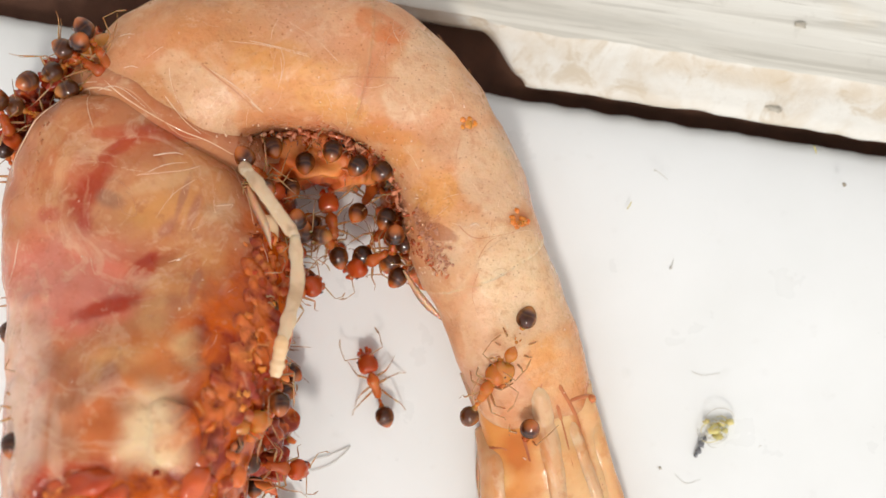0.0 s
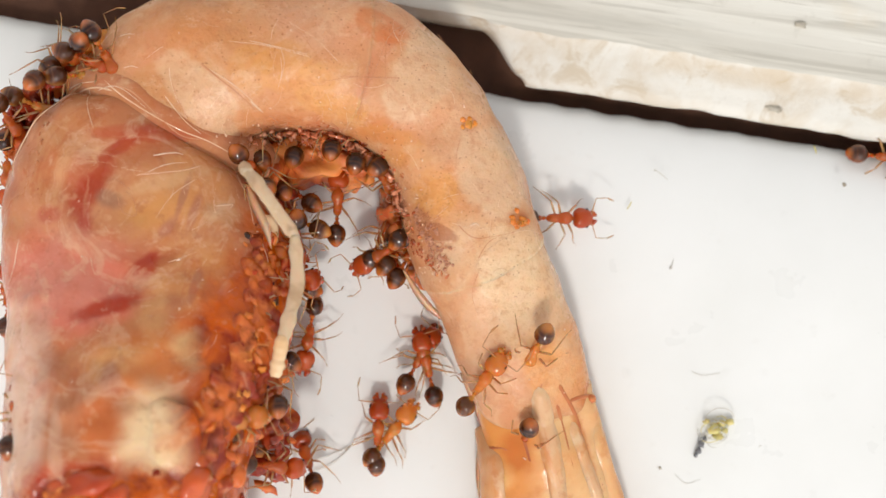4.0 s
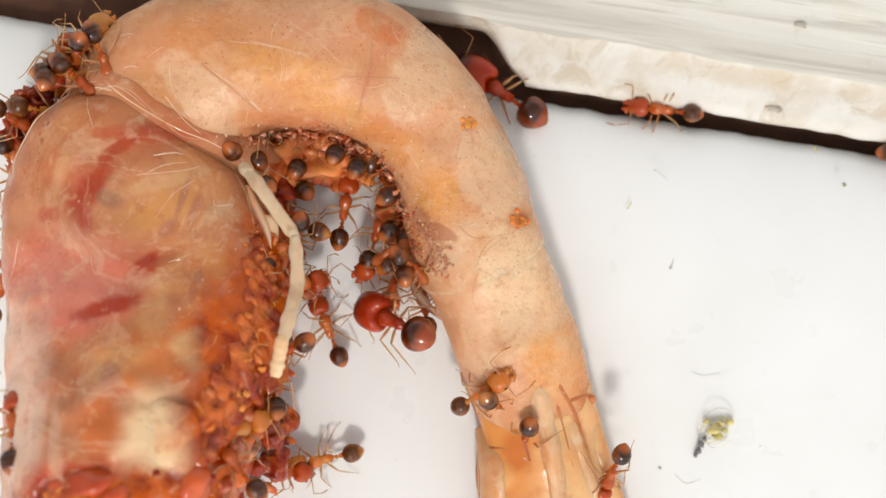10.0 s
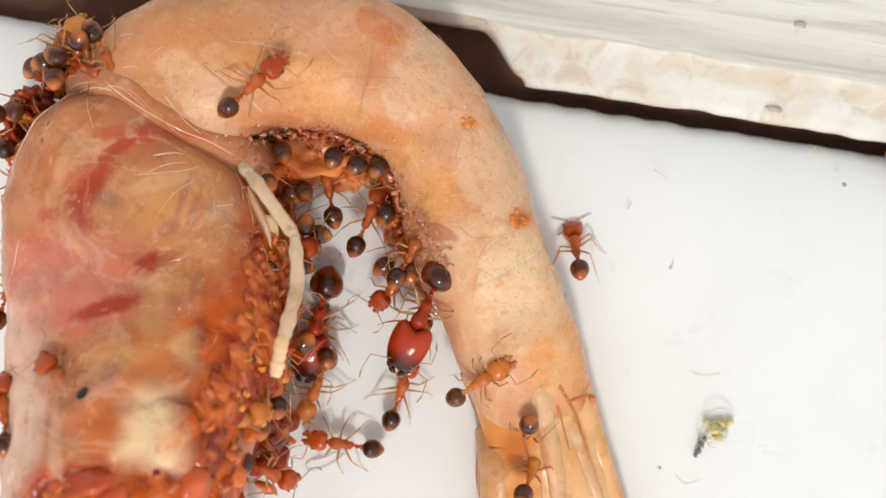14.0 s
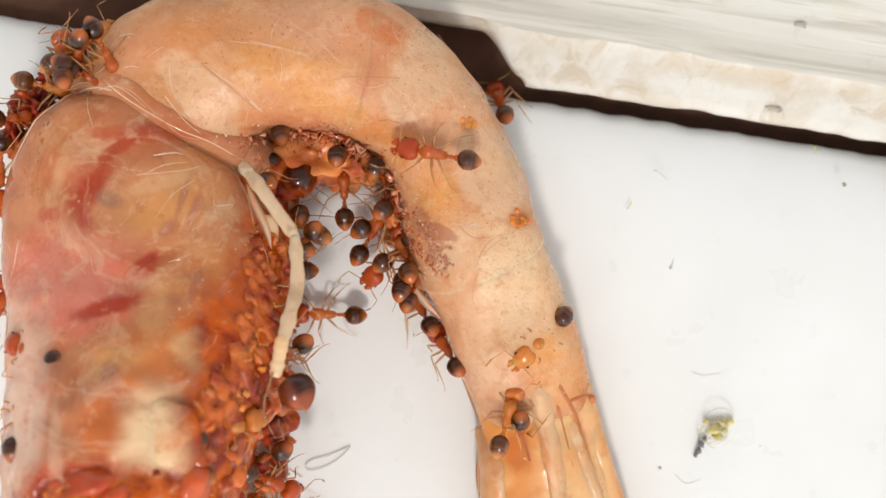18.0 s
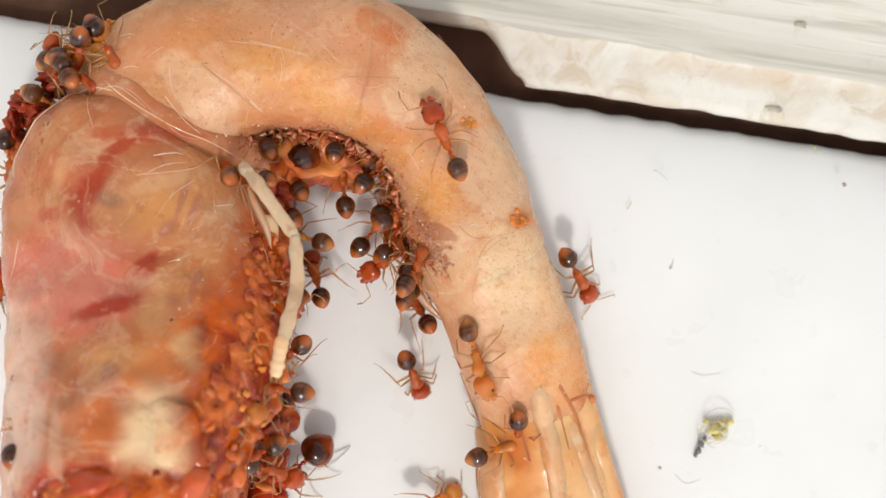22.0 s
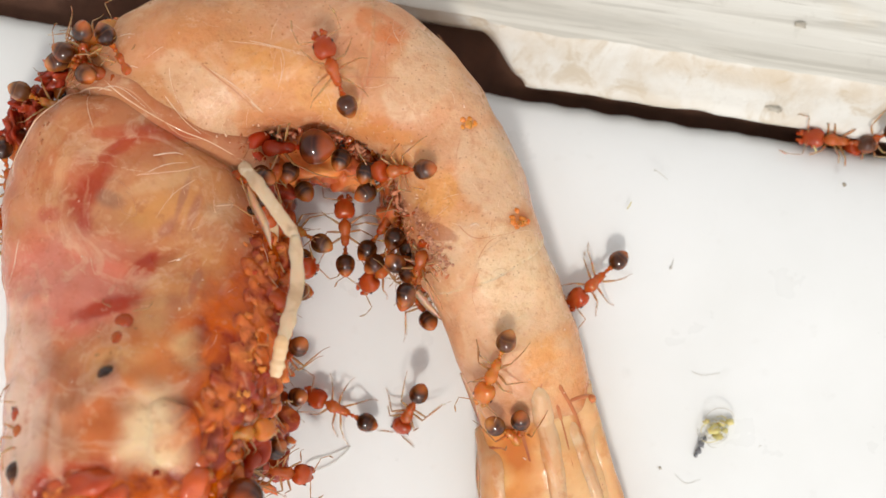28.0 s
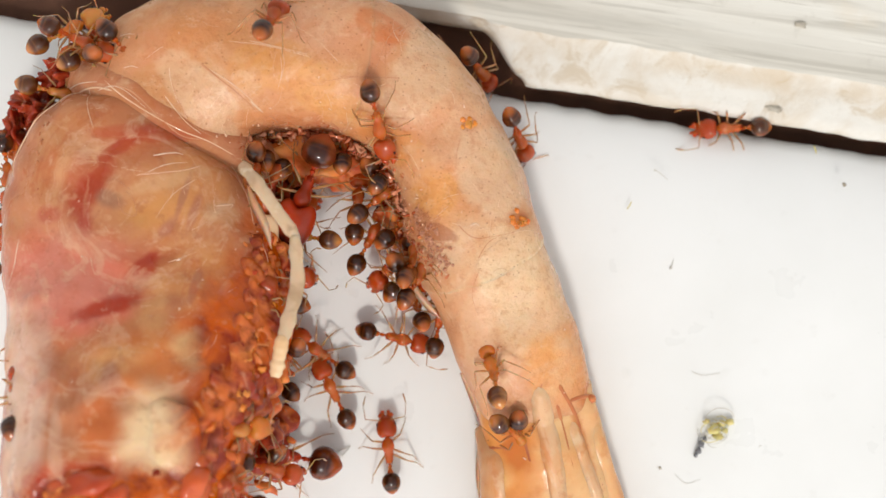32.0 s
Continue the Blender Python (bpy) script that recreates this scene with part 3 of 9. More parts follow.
def loft(stations, count, around=56, rough=0.05, swell=None, seed=0.0, power=2.0, bow=0.0, lumpy=0.0):
    """A body between two edge lines: stations of (outer x, y, inner x, y, height) in millimetres, resting on z = 0."""
    rings = []
    line = smooth_path(stations, count)
    for i, (ox, oy, ix, iy, h) in enumerate(line):
        n0, n1 = line[max(i - 1, 0)], line[min(i + 1, count - 1)]
        ahead = Vector((n1[0] + n1[2] - n0[0] - n0[2], n1[1] + n1[3] - n0[1] - n0[3], 0)).normalized()
        k = 1 + (swell(i / (count - 1)) if swell else 0)
        c, half = Vector(((ox + ix) / 2, (oy + iy) / 2, 0)), Vector(((ox - ix) / 2, (oy - iy) / 2, 0)) * k
        ring = []
        for j in range(around):
            a = 2 * math.pi * j / around
            ca, sa = math.cos(a), math.sin(a)
            u = math.copysign(abs(ca) ** (2 / power), ca)
            w = math.copysign(abs(sa) ** (2 / power), sa)
            v = c + half * u + Vector((0, 0, h / 2 * k * w + h / 2))
            v += ahead * bow * max(0, sa)
            v += Vector((0, 0, 1)) * max(0, sa) * rough * 3 * noise.noise(v * 0.55 + Vector((seed, 0, 0)))
            if lumpy:
                v += Vector((0, 0, 1)) * max(0, sa) * lumpy * noise.noise(v * 1.9) * min(1, max(0, (1.5 - c.y) / 4))
            v += rough * noise.noise_vector(v * 1.3 + Vector((0, seed, 0)))
            v.z = max(v.z, 0.02)
            ring.append(v * MM)
        rings.append(ring)
    return rings


def wire(points, radius, around=7, taper=0.5, count=24):
    """A thin tapering tube through points in millimetres."""
    path = [Vector(p) for p in smooth_path(points, count)]
    rings = []
    for i, p in enumerate(path):
        d = (path[min(i + 1, count - 1)] - path[max(i - 1, 0)]).normalized()
        side = d.cross(Vector((0, 0, 1)))
        side = side.normalized() if side.length > 1e-4 else Vector((1, 0, 0))
        up = side.cross(d)
        r = radius * (1 - (1 - taper) * i / (count - 1))
        rings.append([(p + r * (side * math.cos(a) + up * math.sin(a))) * MM for a in (2 * math.pi * j / around for j in range(around))])
    bm = bmesh.new()
    skin(bm, rings)
    return bm


def blob(centre, radii, seed=0.0, rough=0.18, detail=3, freq=1.6, turn=0.0):
    """A lumpy rounded piece, in millimetres."""
    bm = bmesh.new()
    bmesh.ops.create_icosphere(bm, subdivisions=detail, radius=1)
    spin = Matrix.Rotation(radians(turn), 3, "Z")
    for v in bm.verts:
        k = 1 + rough * noise.noise(v.co * freq + Vector((seed, seed * 2, 0))) * 2
        v.co = (spin @ Vector((v.co.x * radii[0], v.co.y * radii[1], v.co.z * radii[2])) * k + Vector(centre)) * MM
    return bm


def merge(target, source):
    mesh = bpy.data.meshes.new("piece")
    source.to_mesh(mesh)
    source.free()
    target.from_mesh(mesh)
    bpy.data.meshes.remove(mesh)


# ---- the ledge: a board, a groove, a raised frame ----
SLOPE = radians(-9.0)
EDGE = Vector((*(1.50, 4.39), 0))
ALONG = Vector((math.cos(SLOPE), math.sin(SLOPE), 0))
ACROSS = Vector((-math.sin(SLOPE), math.cos(SLOPE), 0))


def shadow_notch(u):
    """How far the lip is cut back, most behind the shrimp, shaping its shadow."""
    s = min(max((0.75 - u) / 1.5, 0.0), 1.0)
    return 0.5 + 1.15 * s * s * (3 - 2 * s) if s > 0 else 0.0


def strip(profile, columns, wobble, seed, notched=False):
    """A surface of one profile of (across, height) drawn along the groove; wobble gives each row's unevenness."""
    bm = bmesh.new()
    rows = []
    for u in columns:
        row = []
        for (v, z), w in zip(profile, wobble):
            n1 = noise.noise(Vector((u * 0.45, v * 0.3, seed))) + 0.5 * noise.noise(Vector((u * 1.7, v * 0.7, seed + 5)))
            n2 = noise.noise(Vector((u * 0.8, v * 0.8, seed + 9)))
            # the dark gap left here stands for the shrimp's cast shadow
            if notched and 0.25 < v < 1.9:
                v = max(v, shadow_notch(u) + 0.12 * v)
            p = EDGE + ALONG * u + ACROSS * (v + w * n1) + Vector((0, 0, z + 0.5 * w * n2))
            row.append(bm.verts.new(p * MM))
        rows.append(row)
    for a, b in zip(rows, rows[1:]):
        for i in range(len(a) - 1):
            bm.faces.new((a[i], b[i], b[i + 1], a[i + 1]))
    bmesh.ops.recalc_face_normals(bm, faces=bm.faces[:])
    return bm


near_cols = [i * 0.16 for i in range(-125, 110)]
cols = [-400, -200, -100, -60, -35, -26] + near_cols + [20, 26, 40, 70, 120, 250, 400]

board = part("board", strip(
    [(-600, 0), (-250, 0), (-80, 0), (-30, 0), (-14, 0), (-8, 0), (-5, 0), (-3.8, -0.04), (-2.8, -0.12), (-2.0, -0.24), (-1.3, -0.38), (-0.75, -0.54), (-0.35, -0.7), (-0.12, -0.86), (0, -1.1)],
    cols, [0, 0, 0, 0, 0, 0, 0, 0, 0, 0.01, 0.02, 0.03, 0.05, 0.09, 0.10], 1.0), PAINT, None)
tagged(board, "smooth white painted ledge board with faint scuffs", "ledge board", kind="structure")
slot = part("groove", strip([(0.0, -1.1), (-0.02, -1.4), (0.0, -1.6), (1.95, -1.6), (1.3, -1.25), (0.42, -0.85)],
                            cols, [0.10, 0.08, 0.02, 0.02, 0.05, 0.05], 1.0, True), DIRT, None)
tagged(slot, "narrow dark dirty gap between ledge board and frame", "groove", kind="structure")
frame_rows = [(0.42, -0.85), (0.34, -0.55), (0.46, -0.42), (0.7, -0.36), (1.1, -0.28), (1.4, -0.2), (1.68, -0.13), (1.8, -0.04),
              (1.95, 0.0), (2.2, -0.02), (2.5, -0.05), (3.0, -0.02), (3.5, 0.04), (4.2, 0.05), (6, 0.05), (9, 0.05), (20, 0.05), (60, 0.05), (200, 0.05), (450, 0.05)]
lip = part("frame_lip", strip(frame_rows[:8], cols, [0.05, 0.10, 0.09, 0.08, 0.08, 0.09, 0.10, 0.12], 7.0, True), CHIPPED, None)
tagged(lip, "chipped off-white painted edge strip along the groove", "frame edge", kind="structure")
top = part("frame_top", strip(frame_rows[7:], cols, [0.12, 0.12, 0.10, 0.09, 0.08, 0.07, 0.06, 0.05, 0.04, 0, 0, 0, 0], 7.0, True), WOOD, None)
tagged(top, "weathered grey-white painted wooden frame with streaks", "window frame", kind="structure")


# ---- the shrimp ----
shrimp = new("shrimp")
tagged(shrimp, "curled raw shrimp with torn belly lying on white ledge", "shrimp")

# abdomen edge lines from the thorax round to the tail: outer, inner, height
ARCH = [
    (*(-9.70, 3.72), *(-5.70, 1.65), 3.3),
    (*(-9.08, 5.28), *(-5.33, 2.46), 3.65),
    (*(-7.70, 6.36), *(-4.88, 2.91), 3.7),
    (*(-5.70, 6.77), *(-4.21, 3.10), 3.65),
    (*(-3.32, 6.87), *(-3.25, 3.10), 3.5),
    (*(-1.25, 6.36), *(-2.36, 2.86), 3.4),
    (*(0.16, 5.25), *(-1.62, 2.28), 3.3),
    (*(1.21, 3.85), *(-1.18, 1.43), 3.2),
    (*(2.00, 2.33), *(-1.03, 0.39), 3.1),
    (*(2.48, 0.69), *(-0.66, -0.73), 3),
    (*(3.06, -0.76), *(-0.09, -1.78), 2.8),
    (*(3.60, -2.21), *(0.29, -2.84), 2.6),
    (*(4.01, -3.75), *(0.72, -3.98), 2.2),
    (*(4.05, -4.25), *(0.88, -4.44), 1.9),
]
fine = smooth_path(ARCH, 131)
for k, (a, b) in enumerate(((0, 47), (44, 93), (90, 131))):
    flare = (lambda s: 0.016 * s ** 6 - 0.006) if k < 2 else (lambda s: -0.010 - 0.10 * s ** 3)
    bm = bmesh.new()
    skin(bm, loft([tuple(r) for r in fine[a:b]], 80, 64, 0.06, flare, 3.0, 2.25, 0.55))
    part("tail_segment" if k == 2 else "shell_segment", bm, SHELL, shrimp,
         "clear pink-orange shell over pale flesh with tiny specks" if k == 0 else "")

CHEST = [
    (*(-9.14, 4.02), *(-8.20, 4.20), 2.6),
    (*(-9.83, 3.80), *(-7.29, 3.77), 3.5),
    (*(-10.51, 3.27), *(-6.48, 3.04), 4.0),
    (*(-11.04, 2.29), *(-5.47, 2.22), 4.2),
    (*(-11.29, 1.15), *(-4.73, 1.30), 4.3),
    (*(-11.26, -0.13), *(-4.03, 0.01), 4.6),
    (*(-10.98, -1.54), *(-3.80, -1.40), 5.3),
    (*(-10.78, -2.95), *(-4.00, -2.80), 6.1),
    (*(-10.68, -4.34), *(-4.41, -4.20), 6.7),
    (*(-10.68, -5.75), *(-4.83, -5.60), 7.0),
    (*(-10.59, -7.15), *(-4.97, -7.15), 6.8),
    (*(-10.17, -8.69), *(-5.11, -8.69), 6.2),
    (*(-8.96, -10.02), *(-6.14, -10.02), 4.5),
]
TAIL = [
    (*(3.95, -3.53), *(0.72, -3.75), 2.1),
    (*(4.17, -4.37), *(0.92, -4.44), 2.0),
    (*(4.46, -5.44), *(1.05, -5.29), 1.85),
    (*(4.90, -6.75), *(1.03, -6.75), 1.65),
    (*(5.35, -8.22), *(0.95, -8.22), 1.4),
    (*(5.75, -9.78), *(1.01, -9.78), 1.0),
    (*(5.31, -10.73), *(1.47, -10.73), 0.6),
]
bm = bmesh.new()
skin(bm, loft(TAIL, 70, 60, 0.09, None, 5.0, 2.3))
part("tail_fan", bm, TAIL_FLESH, shrimp, "translucent orange tail fan with reddish ribs")
bm = bmesh.new()
skin(bm, loft(CHEST, 170, 120, 0.09, None, 8.0, 2.2, 0.0, 0.2))
part("thorax", bm, THORAX, shrimp, "raw torn flesh, pink and orange with red streaks")


from mathutils.bvhtree import BVHTree


def solid(objects):
    """One tree of all the faces of some parts, to lay other pieces upon."""
    verts, faces = [], []
    for ob in objects:
        base = len(verts)
        verts += [v.co.copy() for v in ob.data.vertices]
        faces += [[base + i for i in f.vertices] for f in ob.data.polygons]
    return BVHTree.FromPolygons(verts, faces)


SADDLE = solid([o for o in shrimp.children if o.type == "MESH"])
line = []
for i, (x, y, drop) in enumerate(smooth_path([(-9.0, 4.35, 1.15), (-8.43, 4.14, 0.92), (-7.74, 3.80, 0.84), (-7.04, 3.28, 0.82), (-6.4, 2.83, 0.82), (-5.75, 2.6, 0.84), (-5.2, 2.25, 0.95), (-4.8, 1.9, 1.2)], 48)):
    hit = SADDLE.ray_cast(Vector((x, y, 20)) * MM, Vector((0, 0, -1)))[0]
    line.append((x, y, (hit.z / MM if hit else 2.6) - drop))
part("collar_flesh", wire(line, 0.95, 32, 0.9, 48), THORAX, shrimp, "soft flesh bulging between chest and abdomen")
BODY = solid([o for o in shrimp.children if o.type == "MESH"])


def rest(x, y, lift=0.0):
    """The point on top of the shrimp, or else of the ledge, over a place in the plan; millimetres."""
    hit = BODY.ray_cast(Vector((x, y, 20)) * MM, Vector((0, 0, -1)))[0]
    return (x, y, (hit.z / MM if hit else 0.0) + lift)


def ridge(points, radius, lift=0.0, taper=0.6, count=40, around=8, rise=7):
    """A fold or vein that follows the shrimp's surface and sinks into it at both ends."""
    line = []
    for i, p in enumerate(smooth_path(points, count)):
        q = min(1.0, i / rise, (count - 1 - i) / 4)
        line.append(rest(p[0], p[1], lift - radius * (1 - q)))
    return wire(line, radius, around, taper, count)


# folds, seams and veins of the shell
part("collar_fold", ridge([(-8.71, 4.45), (-7.86, 3.74), (-6.66, 3.02), (-5.84, 2.68), (-5.11, 2.26)], 0.022, -0.012, 0.8), SEAM_GLINT, shrimp)
part("chest_rim", ridge([(-10.85, 2.01), (-10.34, 2.99), (-9.61, 3.75), (-8.79, 4.03), (-8.00, 3.88)], 0.03, -0.012, 0.8), SEAM_GLINT, shrimp)
# thin folds whose pale colour paints the highlights along them
for line, r in (
    ([(-5.34, 5.13), (-4.37, 5.02), (-3.20, 4.72)], 0.022), ([(-5.79, 4.46), (-5.08, 3.99), (-4.52, 3.44)], 0.03),
    ([(-6.92, 3.83), (-6.43, 3.20), (-6.03, 2.86)], 0.028), ([(-4.03, 5.04), (-3.92, 4.55), (-4.12, 3.93)], 0.02),
    ([(-2.58, 4.63), (-3.13, 5.18), (-3.89, 5.67)], 0.018), ([(-8.87, 4.01), (-8.73, 3.46), (-8.52, 2.91)], 0.022),
    ([(-6.03, 1.71), (-6.55, 1.30), (-6.96, 0.69)], 0.02), ([(-5.96, 2.05), (-6.42, 1.91), (-7.52, 1.78)], 0.022),
    ([(-0.06, 4.11), (0.23, 3.90), (0.31, 3.55)], 0.02), ([(1.23, -0.56), (1.52, -0.50), (1.78, -0.70)], 0.018),
    ([(0.73, -0.70), (1.02, -0.13), (1.82, 0.42), (2.63, 0.46)], 0.022), ([(0.23, 0.65), (0.80, 0.51), (1.73, 0.59)], 0.016),
    ([(-5.39, 2.12), (-4.94, 1.32), (-4.70, 0.56)], 0.03), ([(-4.53, 0.29), (-4.32, -0.40), (-4.53, -0.95)], 0.025),
):
    part("fold", ridge(line, r * 0.5, 0.0), SEAM_GLINT, shrimp)
for line, r in (
    ([(-0.74, 5.85), (-1.32, 5.35), (-1.62, 4.63), (-1.95, 3.88), (-2.22, 3.12)], 0.008), ([(-2.58, 4.30), (-1.88, 4.27), (-1.01, 4.26)], 0.011),
    ([(-1.52, 5.27), (-1.32, 4.93), (-1.74, 4.82)], 0.007),
    ([(-7.88, 1.30), (-7.72, 0.89), (-7.41, 0.82), (-7.50, 1.23), (-7.81, 1.47)], 0.012),
    ([(-8.08, 1.77), (-7.81, 1.61), (-7.45, 1.36)], 0.008),
):
    part("vein", ridge(line, r, 0.0), VEIN, shrimp)

for line, r in (
    ([(-6.17, 4.73), (-5.6, 4.27), (-4.96, 3.74), (-4.65, 3.43)], 0.03),
    ([(-8.43, 4.14), (-7.74, 3.92), (-7.04, 3.28), (-6.47, 2.81), (-5.77, 2.73)], 0.035),
    ([(-4.34, 5.66), (-3.64, 5.42), (-3.12, 4.79)], 0.012),
    ([(-2.04, 4.84), (-2.14, 4.21), (-2.02, 3.81), (-2.2, 3.11)], 0.014),
    ([(-1.39, 5.36), (-1.44, 4.55), (-1.33, 3.46)], 0.014),
    ([(0.46, 2.87), (0.34, 2.39), (0.32, 1.92)], 0.014),
    ([(-3.23, 4.12), (-2.14, 4.28), (-0.74, 4.26)], 0.01),
    ([(-6.82, 4.49), (-6.52, 3.57), (-6.17, 3.05), (-5.59, 2.73)], 0.012),
    ([(0.23, 0.78), (0.73, 0.3), (1.34, 0.33), (2.31, 0.54)], 0.014),
    ([(0.8, -0.41), (1.11, 0.13), (1.51, 0.38)], 0.012),
    ([(0.95, -0.42), (0.74, -1.13), (0.95, -1.85)], 0.01),
    ([(-1.18, 5.33), (-0.9, 5.61), (-0.69, 5.71)], 0.02),
    ([(-0.13, 5.93), (0.89, 4.4), (1.69, 2.94), (2.35, 1.4)], 0.012),
):
    part("crease", ridge(line, r, -0.5 * r, 0.5), VEIN, shrimp)
# pale ridges that stand for bright glints and sparkles on the skin
for line, r in (
    ([(-4.91, 5.17), (-4.05, 4.98), (-3.18, 4.76)], 0.012),
    ([(-4.02, 4.79), (-3.98, 4.42), (-4.07, 4.03)], 0.01),
    ([(-0.41, 4.61), (-0.22, 4.48), (-0.01, 4.48)], 0.01),
    ([(-4.82, 3.72), (-4.65, 3.54), (-4.51, 3.43)], 0.03),
    ([(-8.11, 5.31), (-7.87, 5.36), (-7.62, 5.33)], 0.016),
    ([(-7.97, 4.49), (-7.73, 4.54), (-7.53, 4.48)], 0.014),
    ([(-6.78, 4.56), (-6.72, 4.07), (-6.52, 3.51)], 0.01),
    ([(0.63, 0.56), (0.83, 0.64), (0.94, 0.53)], 0.03),
    ([(-10.31, 0.36), (-10.52, -0.4), (-10.66, -0.96)], 0.02),
    ([(-7.14, 2.26), (-6.6, 2.36), (-6.35, 2.3)], 0.02),
    ([(-5.64, 1.04), (-5.23, 1.1), (-5.26, 1.0)], 0.025),
    ([(-7.28, 1.79), (-6.73, 2.06), (-6.19, 2.13)], 0.012),
    ([(-8.66, 3.94), (-8.04, 4.01), (-7.22, 3.39)], 0.014),
    ([(-9.76, 4.03), (-9.2, 4.17), (-8.51, 4.17)], 0.02),
):
    part("skin_fold", ridge(line, r, -0.4 * r, 0.5), GLINT_LINE, shrimp)

PALE_TAIL = rod_flesh()
# tail fan: pale rods and an amber lobe, with red-brown furrows between
for line, r, sink, mat in (([(2.22, -2.55), (2.42, -3.4), (2.62, -4.5), (2.90, -5.8), (3.20, -7.2), (3.75, -9.3)], 0.40, 0.80, PALE_TAIL),
                           ([(3.00, -3.75), (3.36, -4.7), (3.72, -5.7), (4.10, -6.8), (4.70, -9.0)], 0.26, 0.78, PALE_TAIL),
                           ([(1.40, -4.9), (1.50, -5.8), (1.56, -7.2), (1.63, -8.4)], 0.55, 0.86, PALE_TAIL),
                           ([(3.62, -3.9), (4.12, -5.4), (4.52, -6.8), (5.0, -8.6)], 0.32, 0.84, TAIL_FLESH)):
    part("tail_lobe", ridge(line, r, -sink * r, 0.92, 44, 20, 12), mat, shrimp)
for line, r in (([(2.75, -3.2), (3.02, -3.6), (3.42, -4.3), (3.72, -5.1), (4.12, -6.1), (4.55, -7.4)], 0.05), ([(2.78, -3.6), (3.02, -4.3), (3.30, -5.4), (3.62, -6.5), (3.9, -7.4)], 0.045),
                ([(3.16, -3.95), (3.50, -3.86), (3.88, -3.87)], 0.05), ([(2.05, -4.6), (2.20, -5.13), (2.40, -5.75), (2.85, -6.6)], 0.06),
                ([(1.13, -5.30), (1.57, -5.24), (1.98, -5.36)], 0.03), ([(2.55, -3.2), (2.50, -3.9), (2.66, -4.4)], 0.03)):
    part("tail_furrow", ridge(line, r * 2.2, -1.98 * r, 0.7, 40, 14), RED_EDGE, shrimp)
x, y, z = rest(*(3.91, -3.95))
part("tail_knob", blob((x, y, z), (0.13, 0.11, 0.1), 2.0, 0.2, 3), RED_EDGE, shrimp)
# soft organs and torn flesh on the belly
for centre, radii, mat, turn, name, note in (
    ((-7.99, -5.31), (0.9, 0.4, 0.5), GORE, 15, "flesh_lump", "wet red-orange lump of raw flesh"),
    ((-5.79, -5.31), (0.5, 0.6, 0.55), GORE, 0, "flesh_lump", ""),
    ((-7.24, -5.43), (0.4, 0.4, 0.5), GORE, 0, "flesh_lump", ""),
    ((-4.36, 0.49), (0.2, 0.42, 0.25), FAT, 10, "fat_lobe", ""),
):
    x, y, z = rest(*centre)
    part(name, blob((x, y, z - radii[2] * (0.62 if mat is FAT else 0.82)), radii, x, 0.08 if mat is FAT else 0.14, 4, 1.2, turn), mat, shrimp, note)
x, y, z = rest(*(-6.35, -4.53))
part("fat_lobe", blob((x, y, z - 0.26), (0.85, 1.2, 0.32), 3.3, 0.06, 4, 1.3, -10), THORAX, shrimp, "smooth cream-coloured lobe of fat")
for i, (x, y) in enumerate(smooth_path([(-9.70, 3.09), (-9.90, 2.61), (-9.92, 1.92), (-9.83, 1.30), (-9.43, 0.76)], 17)):
    r = random.uniform(0.03, 0.075)
    p = rest(x + random.gauss(0, 0.05), y + random.gauss(0, 0.04))
    part("dark_spot", blob((p[0], p[1], p[2] - 0.5 * r), (r, r * random.uniform(0.7, 1.5), 0.55 * r), i, 0.35, 2), RED_EDGE, shrimp)
def gore_spot():
    """A place on the torn flank: centre and size of one scrap, or nothing off the flesh."""
    y, side = 0.6 - 6.9 * random.random(), random.random() < 0.4
    inner = -4.3 - 1.5 * min(1.0, max(0.0, (0.3 - y) / 4.5))
    x = random.uniform(-4.95, -4.02 - 0.14 * abs(math.sin(3 * y))) if side else random.uniform(inner, -3.8)
    if y < -5.0 and random.random() < 0.4:
        x = random.uniform(-9.4, -4.0)
    r = random.uniform(0.10, 0.30) * (1.15 if y < -3 else 0.9)
    z = rest(x, y)[2]
    if z < 0.6:
        if not side or y > -1.0:
            return None
        return (x, y, random.uniform(0.3, 3.6 if x < -4.2 else 2.6)), 1.3 * r
    return (x, y, z - 0.5 * r), r


mass, scraps = bmesh.new(), [bmesh.new(), bmesh.new()]
for i in range(420):
    spot = gore_spot()
    if spot:
        (x, y, z), r = spot
        if i % 6:
            merge(mass, blob((x, y, z), (r, r * random.uniform(0.35, 0.9), r * random.uniform(0.5, 0.9)), i * 1.7, 0.24, 2, 2.0, random.uniform(0, 180)))
        else:
            merge(scraps[i % 12 == 0], blob((x, y, z + 0.4 * r), (0.6 * r, 0.3 * r, 0.4 * r), i * 1.7, 0.5, 2, 2.6, random.uniform(0, 180)))
gore = part("torn_flesh", mass, RAW, shrimp, "wet red and orange torn flesh of the belly")
fuse = gore.modifiers.new("fuse", "REMESH")
fuse.mode, fuse.voxel_size, fuse.use_smooth_shade = "VOXEL", 0.045 * MM, True
ease = gore.modifiers.new("ease", "SMOOTH")
ease.factor, ease.iterations = 0.5, 9
tagged(gore, kind="stuff")
for bm, mat, note in zip(scraps, (JELLY, PEACH), ("clear amber scraps of torn flesh", "pale clear scraps of torn skin")):
    tagged(part("torn_flesh", bm, mat, shrimp, note), kind="stuff")

